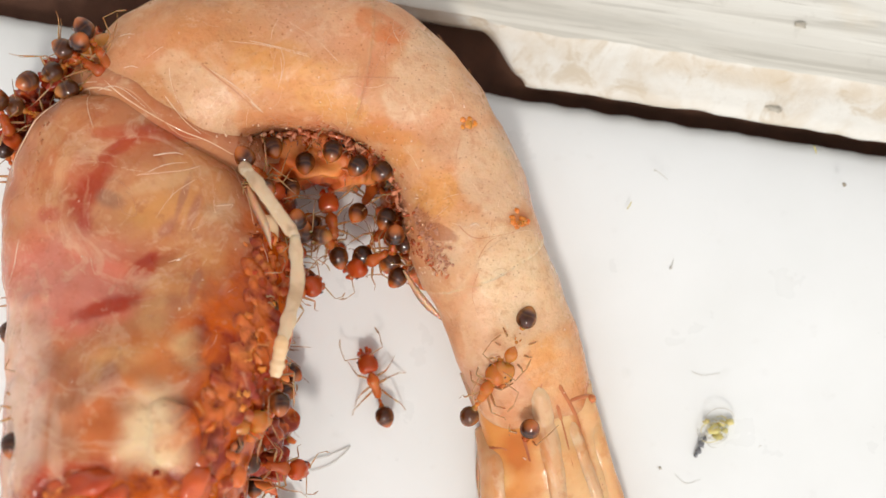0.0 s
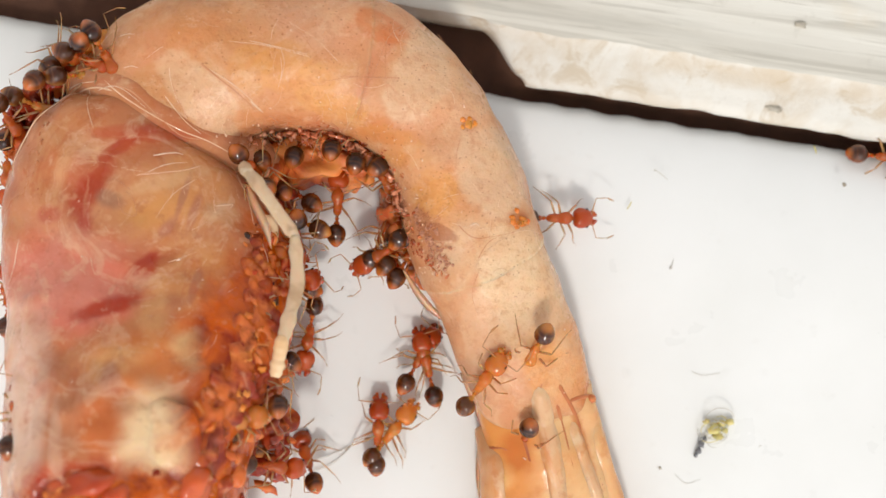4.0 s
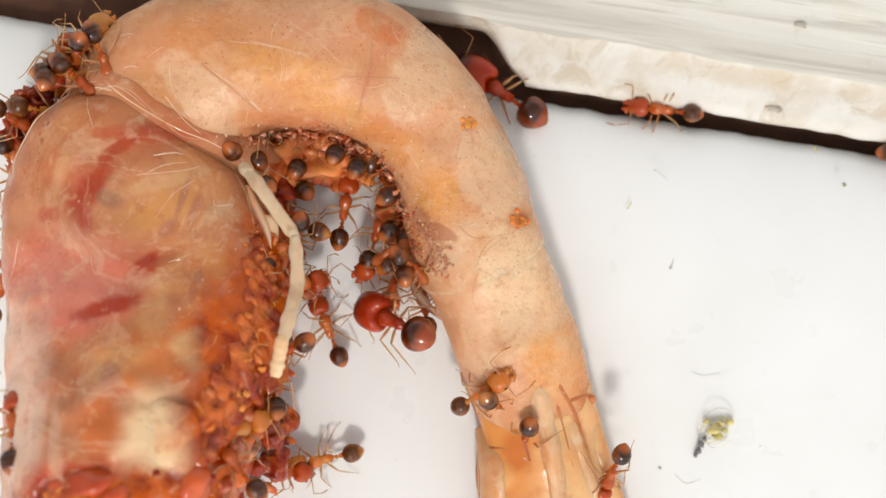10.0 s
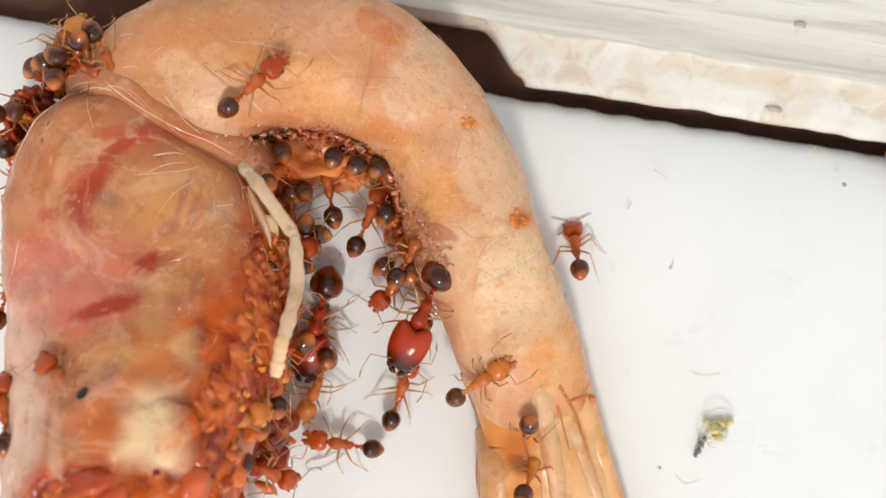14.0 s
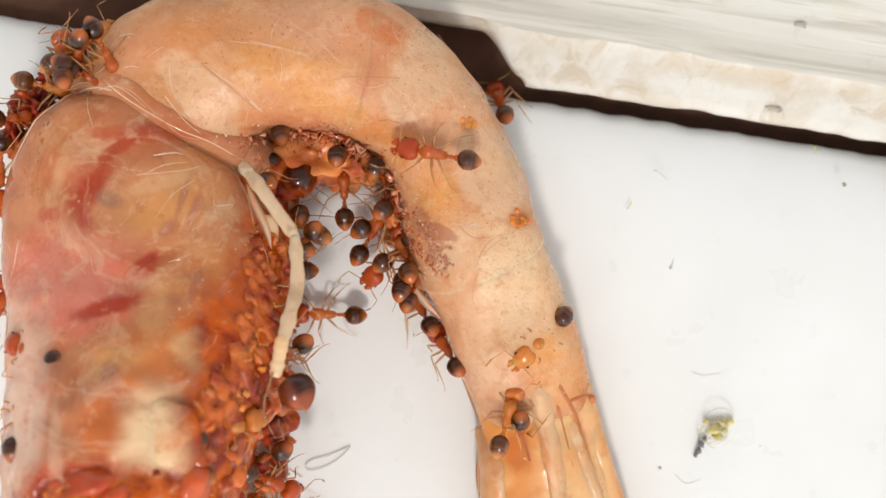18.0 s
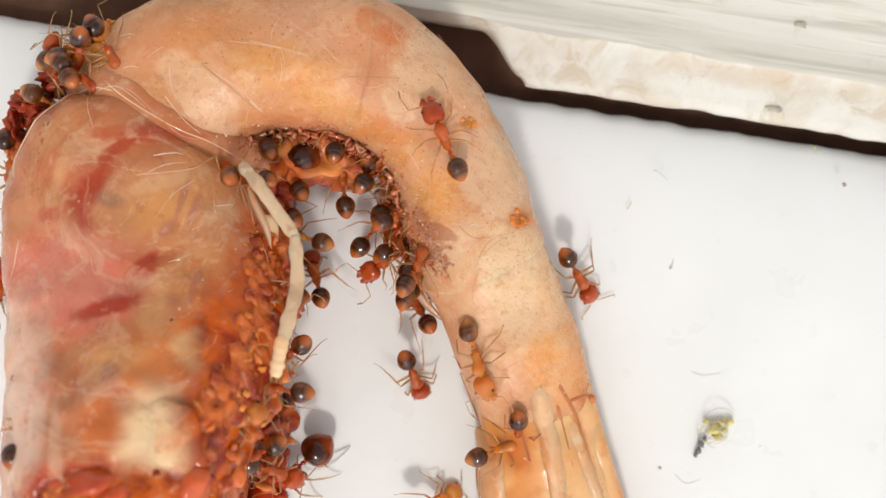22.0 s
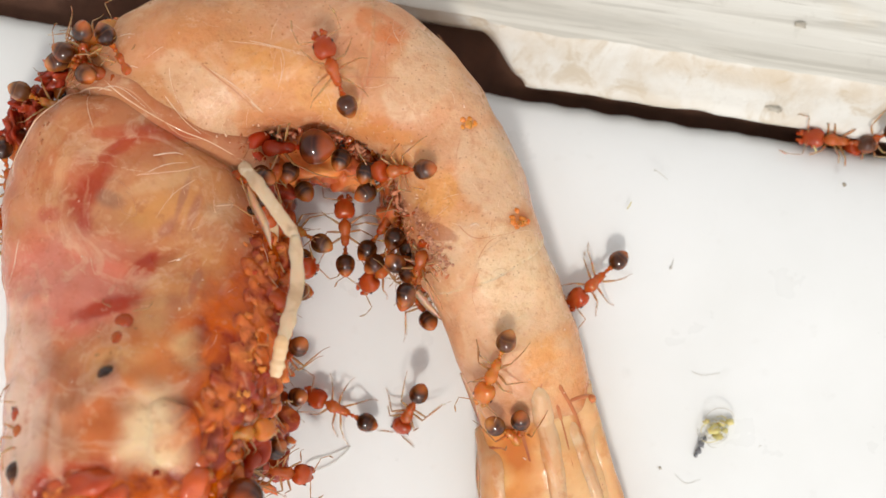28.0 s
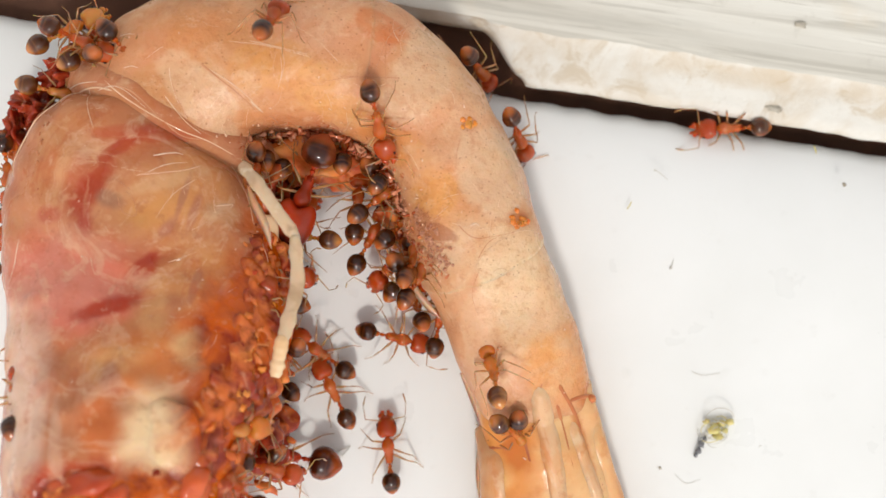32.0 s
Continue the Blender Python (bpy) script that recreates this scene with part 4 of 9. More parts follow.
# flesh under the arch, where the ants feed
for centre, radii, z, turn, mat in (((-3.70, 2.45), (1.25, 0.75, 0.9), 1.0, -10, PEACH), ((-2.41, 2.2), (0.7, 0.55, 0.7), 0.7, 20, PEACH), ((-4.68, 1.75), (0.7, 1.0, 1.0), 1.2, 0, RAW),
                                    ((-4.31, 0.17), (0.45, 1.2, 0.9), 1.1, 5, RAW), ((-1.17, 0.70), (0.45, 0.9, 0.8), 0.7, 25, PEACH), ((-0.55, -0.40), (0.45, 0.7, 0.7), 0.6, 30, PEACH)):
    part("inner_flesh", blob((*centre, z), radii, centre[0], 0.3, 4, 2.4, turn), mat, shrimp)
for centre, radii, turn in (((-9.17, 5.09), (0.65, 0.5, 1.2), 30), ((-9.91, 4.50), (0.6, 0.45, 1.1), 20), ((-10.71, 3.76), (0.45, 0.5, 0.9), 60), ((-11.23, 3.03), (0.3, 0.6, 0.8), 0)):
    part("inner_flesh", blob((*centre, 1.5), radii, centre[0], 0.35, 4, 3.0, turn), RAW, shrimp)
shreds = bmesh.new()
EDGE_LINE = smooth_path([(-5.17, 2.54), (-4.61, 2.95), (-3.73, 2.98), (-2.85, 2.95), (-2.12, 2.63), (-1.38, 2.07), (-1.06, 1.04), (-0.72, 0.16), (0.09, -0.72)], 150)
for i, (x, y) in enumerate(EDGE_LINE):
    for _ in range(3):
        q, r = random.gauss(0.05, 0.06), random.uniform(0.02, 0.085)
        dx, dy = (-2.7 - x) * q + random.gauss(0, 0.05), (0.9 - y) * q + random.gauss(0, 0.05)
        p = rest(x + dx, y + dy)
        z = p[2] if p[2] > 1.2 else random.uniform(1.3, 2.2)
        merge(shreds, blob((p[0], p[1], z), (r, r * random.uniform(0.2, 0.5), r * random.uniform(0.4, 1)), i, 0.7, 1, 2.6, random.uniform(0, 180)))
for i in range(70):
    x, y = random.gauss(-3.7, 0.9), random.gauss(2.45, 0.3)
    if i % 4 == 0:
        x, y = random.gauss(-1.05, 0.25), random.gauss(0.4, 0.6)
    r = random.uniform(0.05, 0.16)
    merge(shreds, blob((x, y, random.uniform(0.9, 1.7)), (r, r * random.uniform(0.2, 0.6), r * random.uniform(0.3, 0.8)), i, 0.5, 1, 2.0, random.uniform(0, 180)))
fringe = bmesh.new()
for i in range(90):
    x, y = EDGE_LINE[random.randrange(8, 118)]
    q, r = random.uniform(-0.04, 0.07), random.uniform(0.04, 0.13)
    px, py = x + (-2.7 - x) * q, y + (0.9 - y) * q
    p = rest(px, py)
    z = (p[2] - 0.02) if p[2] > 1.2 else random.uniform(1.6, 2.5)
    merge(fringe, blob((px, py, z), (r, r * random.uniform(0.25, 0.7), r * 0.12), i + 0.5, 1.1, 2, 2.6, random.uniform(0, 180)))
tagged(part("torn_fringe", fringe, PINK_SKIN, shrimp, "pale pink torn fringe of skin along gnawed edge"), kind="stuff")
tagged(part("torn_edge", shreds, MEMBRANE, shrimp, "ragged translucent membrane shreds along gnawed edge"), kind="stuff")
crumbs = bmesh.new()
for i in range(55):
    s = random.random()
    x, y = (-0.77, 0.80)[0] + 0.9 * s + random.gauss(0, 0.12), (-0.77, 0.80)[1] - 1.2 * s + random.gauss(0, 0.12)
    r = random.uniform(0.025, 0.07)
    p = rest(x, y)
    merge(crumbs, blob(p, (r, r, r * 0.8), i, 0.4, 1, 2.0))
tagged(part("brown_crust", crumbs, CRUST, shrimp, "crumbly brown crust on the gnawed shell"), kind="stuff")
fuzz = bmesh.new()
for i in range(130):
    s = random.random()
    if i % 3:
        x, y = (-0.88, 0.98)[0] + 0.85 * s + random.gauss(0, 0.16), (-0.88, 0.98)[1] - 1.25 * s + random.gauss(0, 0.16)
    else:
        x, y = EDGE_LINE[random.randrange(20, 120)]
        x, y = x + random.gauss(0.05, 0.16), y + random.gauss(0.12, 0.14)
    turn, n = random.uniform(0, 6.3), random.uniform(0.12, 0.38)
    pts = []
    for q in range(5):
        turn += random.gauss(0, 0.6)
        x, y = x + 0.25 * n * math.cos(turn), y + 0.25 * n * math.sin(turn)
        p = rest(x, y)
        pts.append((x, y, (p[2] if p[2] > 1.2 else 2.0) + random.uniform(0.0, 0.10)))
    merge(fuzz, wire(pts, random.uniform(0.006, 0.013), 4, 0.5, 8))
tagged(part("frayed_edge", fuzz, FUZZ, shrimp, "frayed pale fibres along the gnawed edge"), kind="stuff")
for centre, n, spread in (((0.65, 3.12), 10, 0.09), ((1.91, 0.70), 16, 0.13)):
    bm = bmesh.new()
    for i in range(n):
        p = rest(centre[0] + random.gauss(0, spread), centre[1] + random.gauss(0, spread * 0.7))
        r = random.uniform(0.03, 0.07)
        merge(bm, blob(p, (1.6 * r, 1.4 * r, r * 0.6), i, 0.3, 2))
    part("orange_spot", bm, JELLY, shrimp, "small clear orange spot")

# the pale swimming leg, jointed, and thin clear flaps
def ribbon(points, width, thick, seed):
    """A flat, soft, uneven limb through points in millimetres."""
    path = [Vector(p) for p in smooth_path(points, 36)]
    rings = []
    for i, p in enumerate(path):
        d = (path[min(i + 1, 35)] - path[max(i - 1, 0)]).normalized()
        side = d.cross(Vector((0, 0, 1))).normalized()
        k = 1 + 0.3 * noise.noise(Vector((i * 0.22, seed, 0)))
        k *= min(1.0, 0.6 + 0.1 * min(i, 35 - i))
        rings.append([(p + side * width * k * math.cos(a) + Vector((0, 0, thick * k * math.sin(a)))) * MM for a in (2 * math.pi * j / 14 for j in range(14))])
    bm = bmesh.new()
    skin(bm, rings)
    return bm


leg_line = [(*(-4.93, 2.09), 4.0), (*(-4.47, 1.58), 4.4), (*(-3.95, 0.87), 4.5), (*(-3.49, 0.23), 4.5)]
part("swimming_leg", ribbon(leg_line, 0.165, 0.07, 1), LIMB, shrimp, "pale translucent jointed leg hanging from belly")
part("swimming_leg", ribbon([(*(-3.55, 0.34), 4.52), (*(-3.49, -0.80), 4.5), (*(-3.67, -1.61), 4.6), (*(-3.83, -2.23), 4.6)], 0.175, 0.07, 4), LIMB, shrimp)
part("swimming_leg", ribbon([(*(-3.82, -2.06), 4.62), (*(-3.91, -2.55), 4.6), (*(-4.01, -3.06), 4.6)], 0.17, 0.09, 9), FAT, shrimp)


def flap(line, width, mat, thick=0.02):
    """A thin curved blade of shell between a line and the same line set aside."""
    pts = [Vector(p) for p in smooth_path(line, 22)]
    rings = []
    for i, p in enumerate(pts):
        d = (pts[min(i + 1, 21)] - pts[max(i - 1, 0)]).normalized()
        w = width * math.sin(math.pi * (0.08 + 0.9 * i / 21))
        side = d.cross(Vector((0, 0, 1))).normalized()
        a, b = p - side * w / 2, p + side * w / 2 + Vector((0, 0, -w * 0.4))
        up = Vector((0, 0, thick))
        rings.append([(q * MM) for q in (a, (a + b) / 2 + up * 2, b, (a + b) / 2 - up)])
    bm = bmesh.new()
    skin(bm, rings)
    return bm


for line, width in (
    ([(*(-1.03, -0.55), 1.9), (*(-0.65, -1.18), 1.6), (*(-0.28, -1.63), 1.4), (*(0.14, -2.00), 1.2)], 0.3),
    ([(*(0.47, -3.30), 1.2), (*(0.77, -3.91), 1.0), (*(0.97, -4.46), 0.8), (*(1.10, -5.02), 0.6)], 0.3),
    ([(*(1.01, -4.87), 0.8), (*(0.98, -5.48), 0.7), (*(0.95, -6.26), 0.6), (*(1.01, -6.89), 0.5)], 0.2),
    ([(*(-4.74, 1.53), 4.1), (*(-4.57, 1.11), 4.3), (*(-4.28, 0.56), 4.4), (*(-4.14, 0.01), 4.3)], 0.35),
):
    part("shell_flap", flap(line, 0.7 * width, SEAM_GLINT), FILM, shrimp, "thin clear curved edge of shell")

# short pale wires: small creases with the glint put into the colour
wisps = bmesh.new()
for i in range(80):
    if i % 5 < 2:
        x, y = random.uniform(-10.3, -4.6), random.uniform(-2.5, 3.6)
        turn = math.atan2(y - 0.8, x + 7.4) + math.pi / 2 + random.gauss(0, 0.5)
    else:
        x, y = EDGE_LINE[random.randrange(150)]
        out = random.uniform(0.3, 3.2)
        away = math.atan2(y - 0.5, x + 3.2)
        x, y = x + out * math.cos(away), y + out * math.sin(away)
        turn = random.choice((away, away + 1.6)) + random.gauss(0, 0.5)
    n, bend = random.uniform(0.25, 0.9), random.gauss(0, 0.5)
    pts = [rest(x + n * (q - 0.5) * math.cos(turn + bend * q), y + n * (q - 0.5) * math.sin(turn + bend * q), 0.0) for q in (0, 0.25, 0.5, 0.75, 1)]
    pts = [(p[0], p[1], p[2] - 0.004) for p in pts]
    if min(p[2] for p in pts) < 1.0:
        continue
    merge(wisps, wire(pts, random.uniform(0.005, 0.012), 5, 0.4, 9))
tagged(part("fine_folds", wisps, SEAM_GLINT, shrimp, "fine skin creases with their glints in pale colour"), kind="stuff")
# opaque beads, paler than the flesh, in place of its wet glints
beads = bmesh.new()
for i in range(170):
    if i % 3:
        x, y = EDGE_LINE[random.randrange(150)]
        x, y = x + random.gauss(0, 0.35), y + random.gauss(0.1, 0.3)
    else:
        x, y = random.uniform(-11, 3.5), random.uniform(-6, 6)
    p = rest(x, y)
    if p[2] < 0.5:
        continue
    r = random.uniform(0.010, 0.034)
    merge(beads, blob(p, (r * random.uniform(1, 2.4), r, r * 0.8), i, 0.3, 1, 2.0, random.uniform(0, 180)))
tagged(part("wet_sheen", beads, GLINT_BEAD, shrimp, "tiny pale beads standing for glints on the wet flesh"), kind="stuff")

# ---- litter on the ledge ----
HAIR = plain_flesh("clear_husk", (0.62, 0.60, 0.55), (0.50, 0.47, 0.40), 2000, 0.3, 0.02, 0.0)
YELLOW = plain_flesh("yellow_husk", (0.66, 0.58, 0.26), (0.52, 0.42, 0.14), 2000, 0.3, 0.03, 0.2)
GRIME = plain_flesh("grey_grime", (0.46, 0.42, 0.35), (0.30, 0.26, 0.20), 2500, 0.8, 0.05, 0.0)
BLACK = plain_flesh("dark_chitin", (0.24, 0.24, 0.25), (0.11, 0.11, 0.12), 2500, 0.35, 0.03, 0.0)

husk = new("insect_husk")
husk.matrix_basis = pose(*[v * MM for v in (*(7.47, -5.06), 0)])
tagged(husk, "crumpled translucent yellow-grey insect husk on white board", "insect husk")
for i in range(9):
    cx, cy = random.gauss(0, 0.16), random.gauss(0, 0.2)
    r, a0 = random.uniform(0.16, 0.42), random.uniform(0, 6.3)
    pts = [(cx + r * math.cos(a0 + s), cy + r * 0.8 * math.sin(a0 + s), 0.12 + 0.25 * abs(math.sin(a0 + s * 0.7))) for s in np.linspace(0, random.uniform(2.2, 5), 9)]
    part("curled_limb", wire(pts, 0.014, 5, 0.6, 20), HAIR if i % 3 else YELLOW, husk)
for i, (x, y, r) in enumerate(((0.0, 0.1, 0.2), (0.2, 0.25, 0.13), (0.42, 0.3, 0.12), (-0.2, 0.3, 0.1), (0.1, -0.1, 0.14), (-0.1, 0.15, 0.1), (0.3, 0.05, 0.1))):
    part("husk_piece", blob((x, y, r + 0.03), (r, r * 0.7, r * 0.8), i, 0.35, 2), YELLOW, husk)
for i, (x, y, r) in enumerate(((-0.35, -0.3, 0.12), (-0.42, -0.5, 0.1), (-0.5, -0.62, 0.07), (-0.25, -0.18, 0.08))):
    part("dark_piece", blob((x, y, r + 0.02), (r * 0.7, r, r * 0.7), i, 0.4, 2), BLACK, husk)

fibre = part("fibre", wire([q for q in (
    (*(-2.56, -5.45), 0.05), (*(-2.95, -5.61), 0.05), (*(-3.22, -5.73), 0.06), (*(-3.56, -5.80), 0.05), (*(-3.80, -5.98), 0.05),
    (*(-3.62, -6.12), 0.05), (*(-3.11, -5.95), 0.06), (*(-2.78, -5.70), 0.05), (*(-2.59, -5.50), 0.08))], 0.014, 5, 0.9, 50), HAIR, None)
tagged(fibre, "thin looped grey fibre lying on white board", "fibre")
for line, r, mat, name, note in (
    ([(5.84, 2.20), (6.03, 2.08), (6.20, 1.92)], 0.018, HAIR, "splinter", "tiny grey splinter on white board"),
    ([(5.09, 1.11), (5.16, 1.22), (5.20, 1.30)], 0.022, YELLOW, "splinter", "tiny tan splinter on white board"),
    ([(6.28, -0.58), (6.34, -0.42), (6.38, -0.27)], 0.012, HAIR, "splinter", "tiny grey splinter on white board"),
    ([(6.89, -3.39), (7.20, -3.50), (7.67, -3.42)], 0.010, HAIR, "fibre", "thin curved grey fibre lying on white board"),
    ([(6.42, -6.23), (6.73, -6.48), (7.12, -6.36)], 0.008, HAIR, "fibre", "thin curved grey fibre lying on white board"),
    ([(10.25, 2.86), (10.30, 2.73), (10.31, 2.64)], 0.025, YELLOW, "splinter", "tiny tan splinter on white board"),
):
    tagged(part(name, wire([(x, y, r) for x, y in line], r, 5, 0.6, 10), mat, None), note, name)
for x, y, r in ((*(11.09, 1.78), 0.06), (*(6.30, -0.52), 0.03), (*(6.00, -6.06), 0.04), (*(8.77, -5.45), 0.02)):
    tagged(part("speck", blob((x, y, r * 0.5), (r, r, r * 0.6), x, 0.3, 2), GRIME, None), "tiny dark speck of dirt on white board", "dirt speck")
chip = part("paint_chip", blob((*(9.23, 3.92), -0.33), (0.20, 0.08, 0.03), 4.0, 0.5, 3, 2.2, -10), GRIME, None)
tagged(chip, "grey-brown crumb of dirt on chipped frame edge", "dirt crumb")
knot = part("paint_chip", blob((*(9.88, 6.19), 0.06), (0.15, 0.08, 0.04), 6.0, 0.4, 3, 1.6, -10), GRIME, None)
tagged(knot, "grey-brown crumb of dirt on weathered frame", "dirt crumb")

# ---- ants ----
HEAD_RED = cuticle("head_cuticle", (0.64, 0.125, 0.022), (0.45, 0.058, 0.010))
BODY_RED = cuticle("body_cuticle", (0.74, 0.225, 0.045), (0.57, 0.105, 0.018), 0.14, 0.75, 0.5)
LEG_AMBER = cuticle("leg_cuticle", (0.80, 0.52, 0.26), (0.66, 0.32, 0.12), 0.2, 0.4, 0.6, 0.02)
PALE_BODY = cuticle("pale_cuticle", (0.88, 0.42, 0.10), (0.78, 0.24, 0.035), 0.14, 0.75, 0.5)
MAJOR_RED = cuticle("major_cuticle", (0.50, 0.055, 0.010), (0.36, 0.030, 0.006), 0.2, 0.5, 0.25)
MAJOR_HEAD = soldier_head("soldier_head_cuticle", (0.46, 0.042, 0.008), (0.035, 0.005, 0.005))
JAW = cuticle("jaw_cuticle", (0.05, 0.008, 0.006), (0.04, 0.007, 0.005), 0.15, 0.1, 0.0)
EYE = cuticle("eye_black", (0.012, 0.008, 0.008), (0.012, 0.008, 0.008), 0.15, 0.0, 0.0)
GASTER = gaster_skin("gaster_skin", (0.024, 0.006, 0.0025), (0.58, 0.16, 0.032), 0.76)
BIG_GASTER = gaster_skin("soldier_gaster_skin", (0.035, 0.006, 0.002), (0.40, 0.075, 0.014), 0.95)
PALE_GASTER = gaster_skin("pale_gaster_skin", (0.060, 0.014, 0.005), (0.68, 0.26, 0.06), 0.76)


def lump(bm, centre, radii, rings=14, around=18, shape=None, tilt=0.0):
    """An egg along x; shape(s) scales its width at s from the rear, 0, to the front, 1."""
    made = []
    turn = Matrix.Rotation(radians(tilt), 3, "Y")
    for i in range(rings + 1):
        s = i / rings
        x, w = -math.cos(math.pi * s), math.sin(math.pi * s)
        k = shape(s) if shape else 1.0
        row = []
        for j in range(around):
            a = 2 * math.pi * j / around
            q = turn @ Vector((x * radii[0], w * k * radii[1] * math.cos(a), w * k * radii[2] * math.sin(a)))
            row.append((Vector(centre) + q) * MM)
        made.append(row)
    skin(bm, made[1:-1])
    return bm


def limb(points, radii, around=7):
    """A jointed limb: straight pieces through points, thick in each piece's middle."""
    bm = bmesh.new()
    for (a, b), r in zip(zip(points, points[1:]), radii):
        a, b = Vector(a), Vector(b)
        d = (b - a).normalized()
        side = d.cross(Vector((0.3, 0.1, 1))).normalized()
        up = side.cross(d)
        rings = []
        for s, k in ((0, 0.55), (0.15, 0.85), (0.45, 1.0), (0.8, 0.75), (1.0, 0.6)):
            c = a.lerp(b, s)
            rings.append([(c + r * k * (side * math.cos(t) + up * math.sin(t))) * MM for t in (2 * math.pi * j / around for j in range(around))])
        skin(bm, rings)
    return bm


def hinge(ob, at):
    """Moves a part's origin to its joint."""
    ob.data.transform(Matrix.Translation(-Vector(at) * MM))
    ob.location = Vector(at) * MM
    return ob


def spindle(bm, rows, rings, around=16, power=2.0):
    """A body along x through rows of (x, height, half width, half height) in millimetres, closed at both ends."""
    made = []
    for x, z, ry, rz in smooth_path(rows, rings):
        row = []
        for j in range(around):
            t = 2 * math.pi * j / around
            ct, st = math.cos(t), math.sin(t)
            row.append(Vector((x, max(ry, 0.004) * math.copysign(abs(ct) ** (2 / power), ct), z + max(rz, 0.004) * math.copysign(abs(st) ** (2 / power), st))) * MM)
        made.append(row)
    skin(bm, made)
    return bm


def ant(big, skins, group, label):
    """An ant, head towards +x, feet on z = 0; big is a large-headed soldier."""
    head_skin, body_skin, rear_skin = skins
    thing = new("soldier_ant" if big else "ant")
    tagged(thing, label, "ant", group)
    k = 1.15 if big else 0.9
    z = 0.58 * k
    # the humped back, the narrow middle and the sloping rear with its two short spines
    body = spindle(bmesh.new(), [(x * k, z + h * k, a * k, b * k) for x, h, a, b in (
        (0.60, -0.02, 0.045, 0.045), (0.53, 0.00, 0.095, 0.085), (0.44, 0.03, 0.165, 0.150), (0.32, 0.05, 0.192, 0.178), (0.20, 0.03, 0.165, 0.165),
        (0.10, -0.01, 0.122, 0.130), (0.02, -0.03, 0.118, 0.122), (-0.08, -0.03, 0.128, 0.126), (-0.17, -0.06, 0.105, 0.098), (-0.23, -0.09, 0.055, 0.050))], 26, 18)
    for side in (-1, 1):
        merge(body, limb([(-0.11 * k, side * 0.07 * k, z + 0.06 * k), (-0.20 * k, side * 0.085 * k, z + 0.14 * k)], (0.02 * k,), 6))
        for x in (0.42, 0.20, 0.04):
            lump(body, (x * k, side * 0.095 * k, z - 0.115 * k), (0.085 * k, 0.058 * k, 0.075 * k), 7, 9)
    part("thorax", body, body_skin, thing)
    waist = spindle(bmesh.new(), [(x * k, z + h * k, a * k, b * k) for x, h, a, b in (
        (-0.20, -0.09, 0.036, 0.036), (-0.27, -0.08, 0.040, 0.045), (-0.33, -0.03, 0.066, 0.088), (-0.38, -0.05, 0.042, 0.045), (-0.42, -0.04, 0.062, 0.062),
        (-0.48, -0.02, 0.092, 0.092), (-0.54, -0.02, 0.066, 0.066), (-0.58, -0.02, 0.04, 0.04))], 22, 12)
    part("waist", waist, body_skin, thing)
    if big:
        shape = [(-0.50, 0.0, 0.10, 0.10), (-0.56, 0.01, 0.27, 0.25), (-0.68, 0.02, 0.41, 0.38), (-0.86, 0.02, 0.465, 0.43), (-1.06, 0.01, 0.425, 0.39),
                       (-1.24, -0.02, 0.30, 0.27), (-1.36, -0.04, 0.15, 0.14), (-1.42, -0.05, 0.05, 0.05)]
    else:
        shape = [(-0.45, 0.0, 0.06, 0.06), (-0.48, 0.0, 0.135, 0.125), (-0.55, 0.0, 0.212, 0.198), (-0.66, 0.0, 0.256, 0.242), (-0.78, -0.01, 0.250, 0.236),
                       (-0.90, -0.03, 0.200, 0.188), (-0.99, -0.05, 0.125, 0.118), (-1.05, -0.07, 0.045, 0.045)]
    part("gaster", spindle(bmesh.new(), [(x, z + h, a, b) for x, h, a, b in shape], 24, 24), rear_skin, thing, "glossy dark brown gaster with amber tip")
    face = bmesh.new()
    if big:
        hx, hr = 1.06, (0.70, 0.52, 0.44)
        spindle(face, [(x, z + h, a, b) for x, h, a, b in (
            (0.40, 0.0, 0.20, 0.17), (0.45, 0.0, 0.35, 0.29), (0.60, 0.0, 0.475, 0.40), (0.84, -0.02, 0.52, 0.44), (1.10, -0.05, 0.515, 0.43), (1.34, -0.09, 0.47, 0.38),
            (1.53, -0.13, 0.40, 0.30), (1.65, -0.16, 0.32, 0.21), (1.71, -0.17, 0.22, 0.13))], 30, 30, 2.25)
    else:
        hx, hr = 0.80, (0.32, 0.28, 0.24)
        spindle(face, [(x, z + h, a, b) for x, h, a, b in (
            (0.49, 0.0, 0.08, 0.07), (0.52, 0.0, 0.17, 0.145), (0.60, 0.0, 0.245, 0.205), (0.71, -0.015, 0.280, 0.232), (0.83, -0.035, 0.272, 0.222), (0.94, -0.06, 0.236, 0.188),
            (1.03, -0.085, 0.180, 0.140), (1.08, -0.10, 0.120, 0.085))], 24, 22, 2.15)
    # the cleft at the back of the head
    for v in face.verts:
        x, y = v.co.x / MM - (hx - hr[0]), v.co.y / MM / hr[1]
        deep = max(0.0, 1 - x / (0.75 * hr[0])) * math.exp(-(y / 0.42) ** 2)
        v.co.x += deep * (0.24 if big else 0.06) * MM
        if v.co.z / MM > z:
            v.co.z -= max(0.0, 1 - x / (1.3 * hr[0])) * math.exp(-(y / 0.16) ** 2) * (0.11 if big else 0.025) * MM
    head = part("head", face, head_skin, thing, "broad shiny dark red head" if big else "")
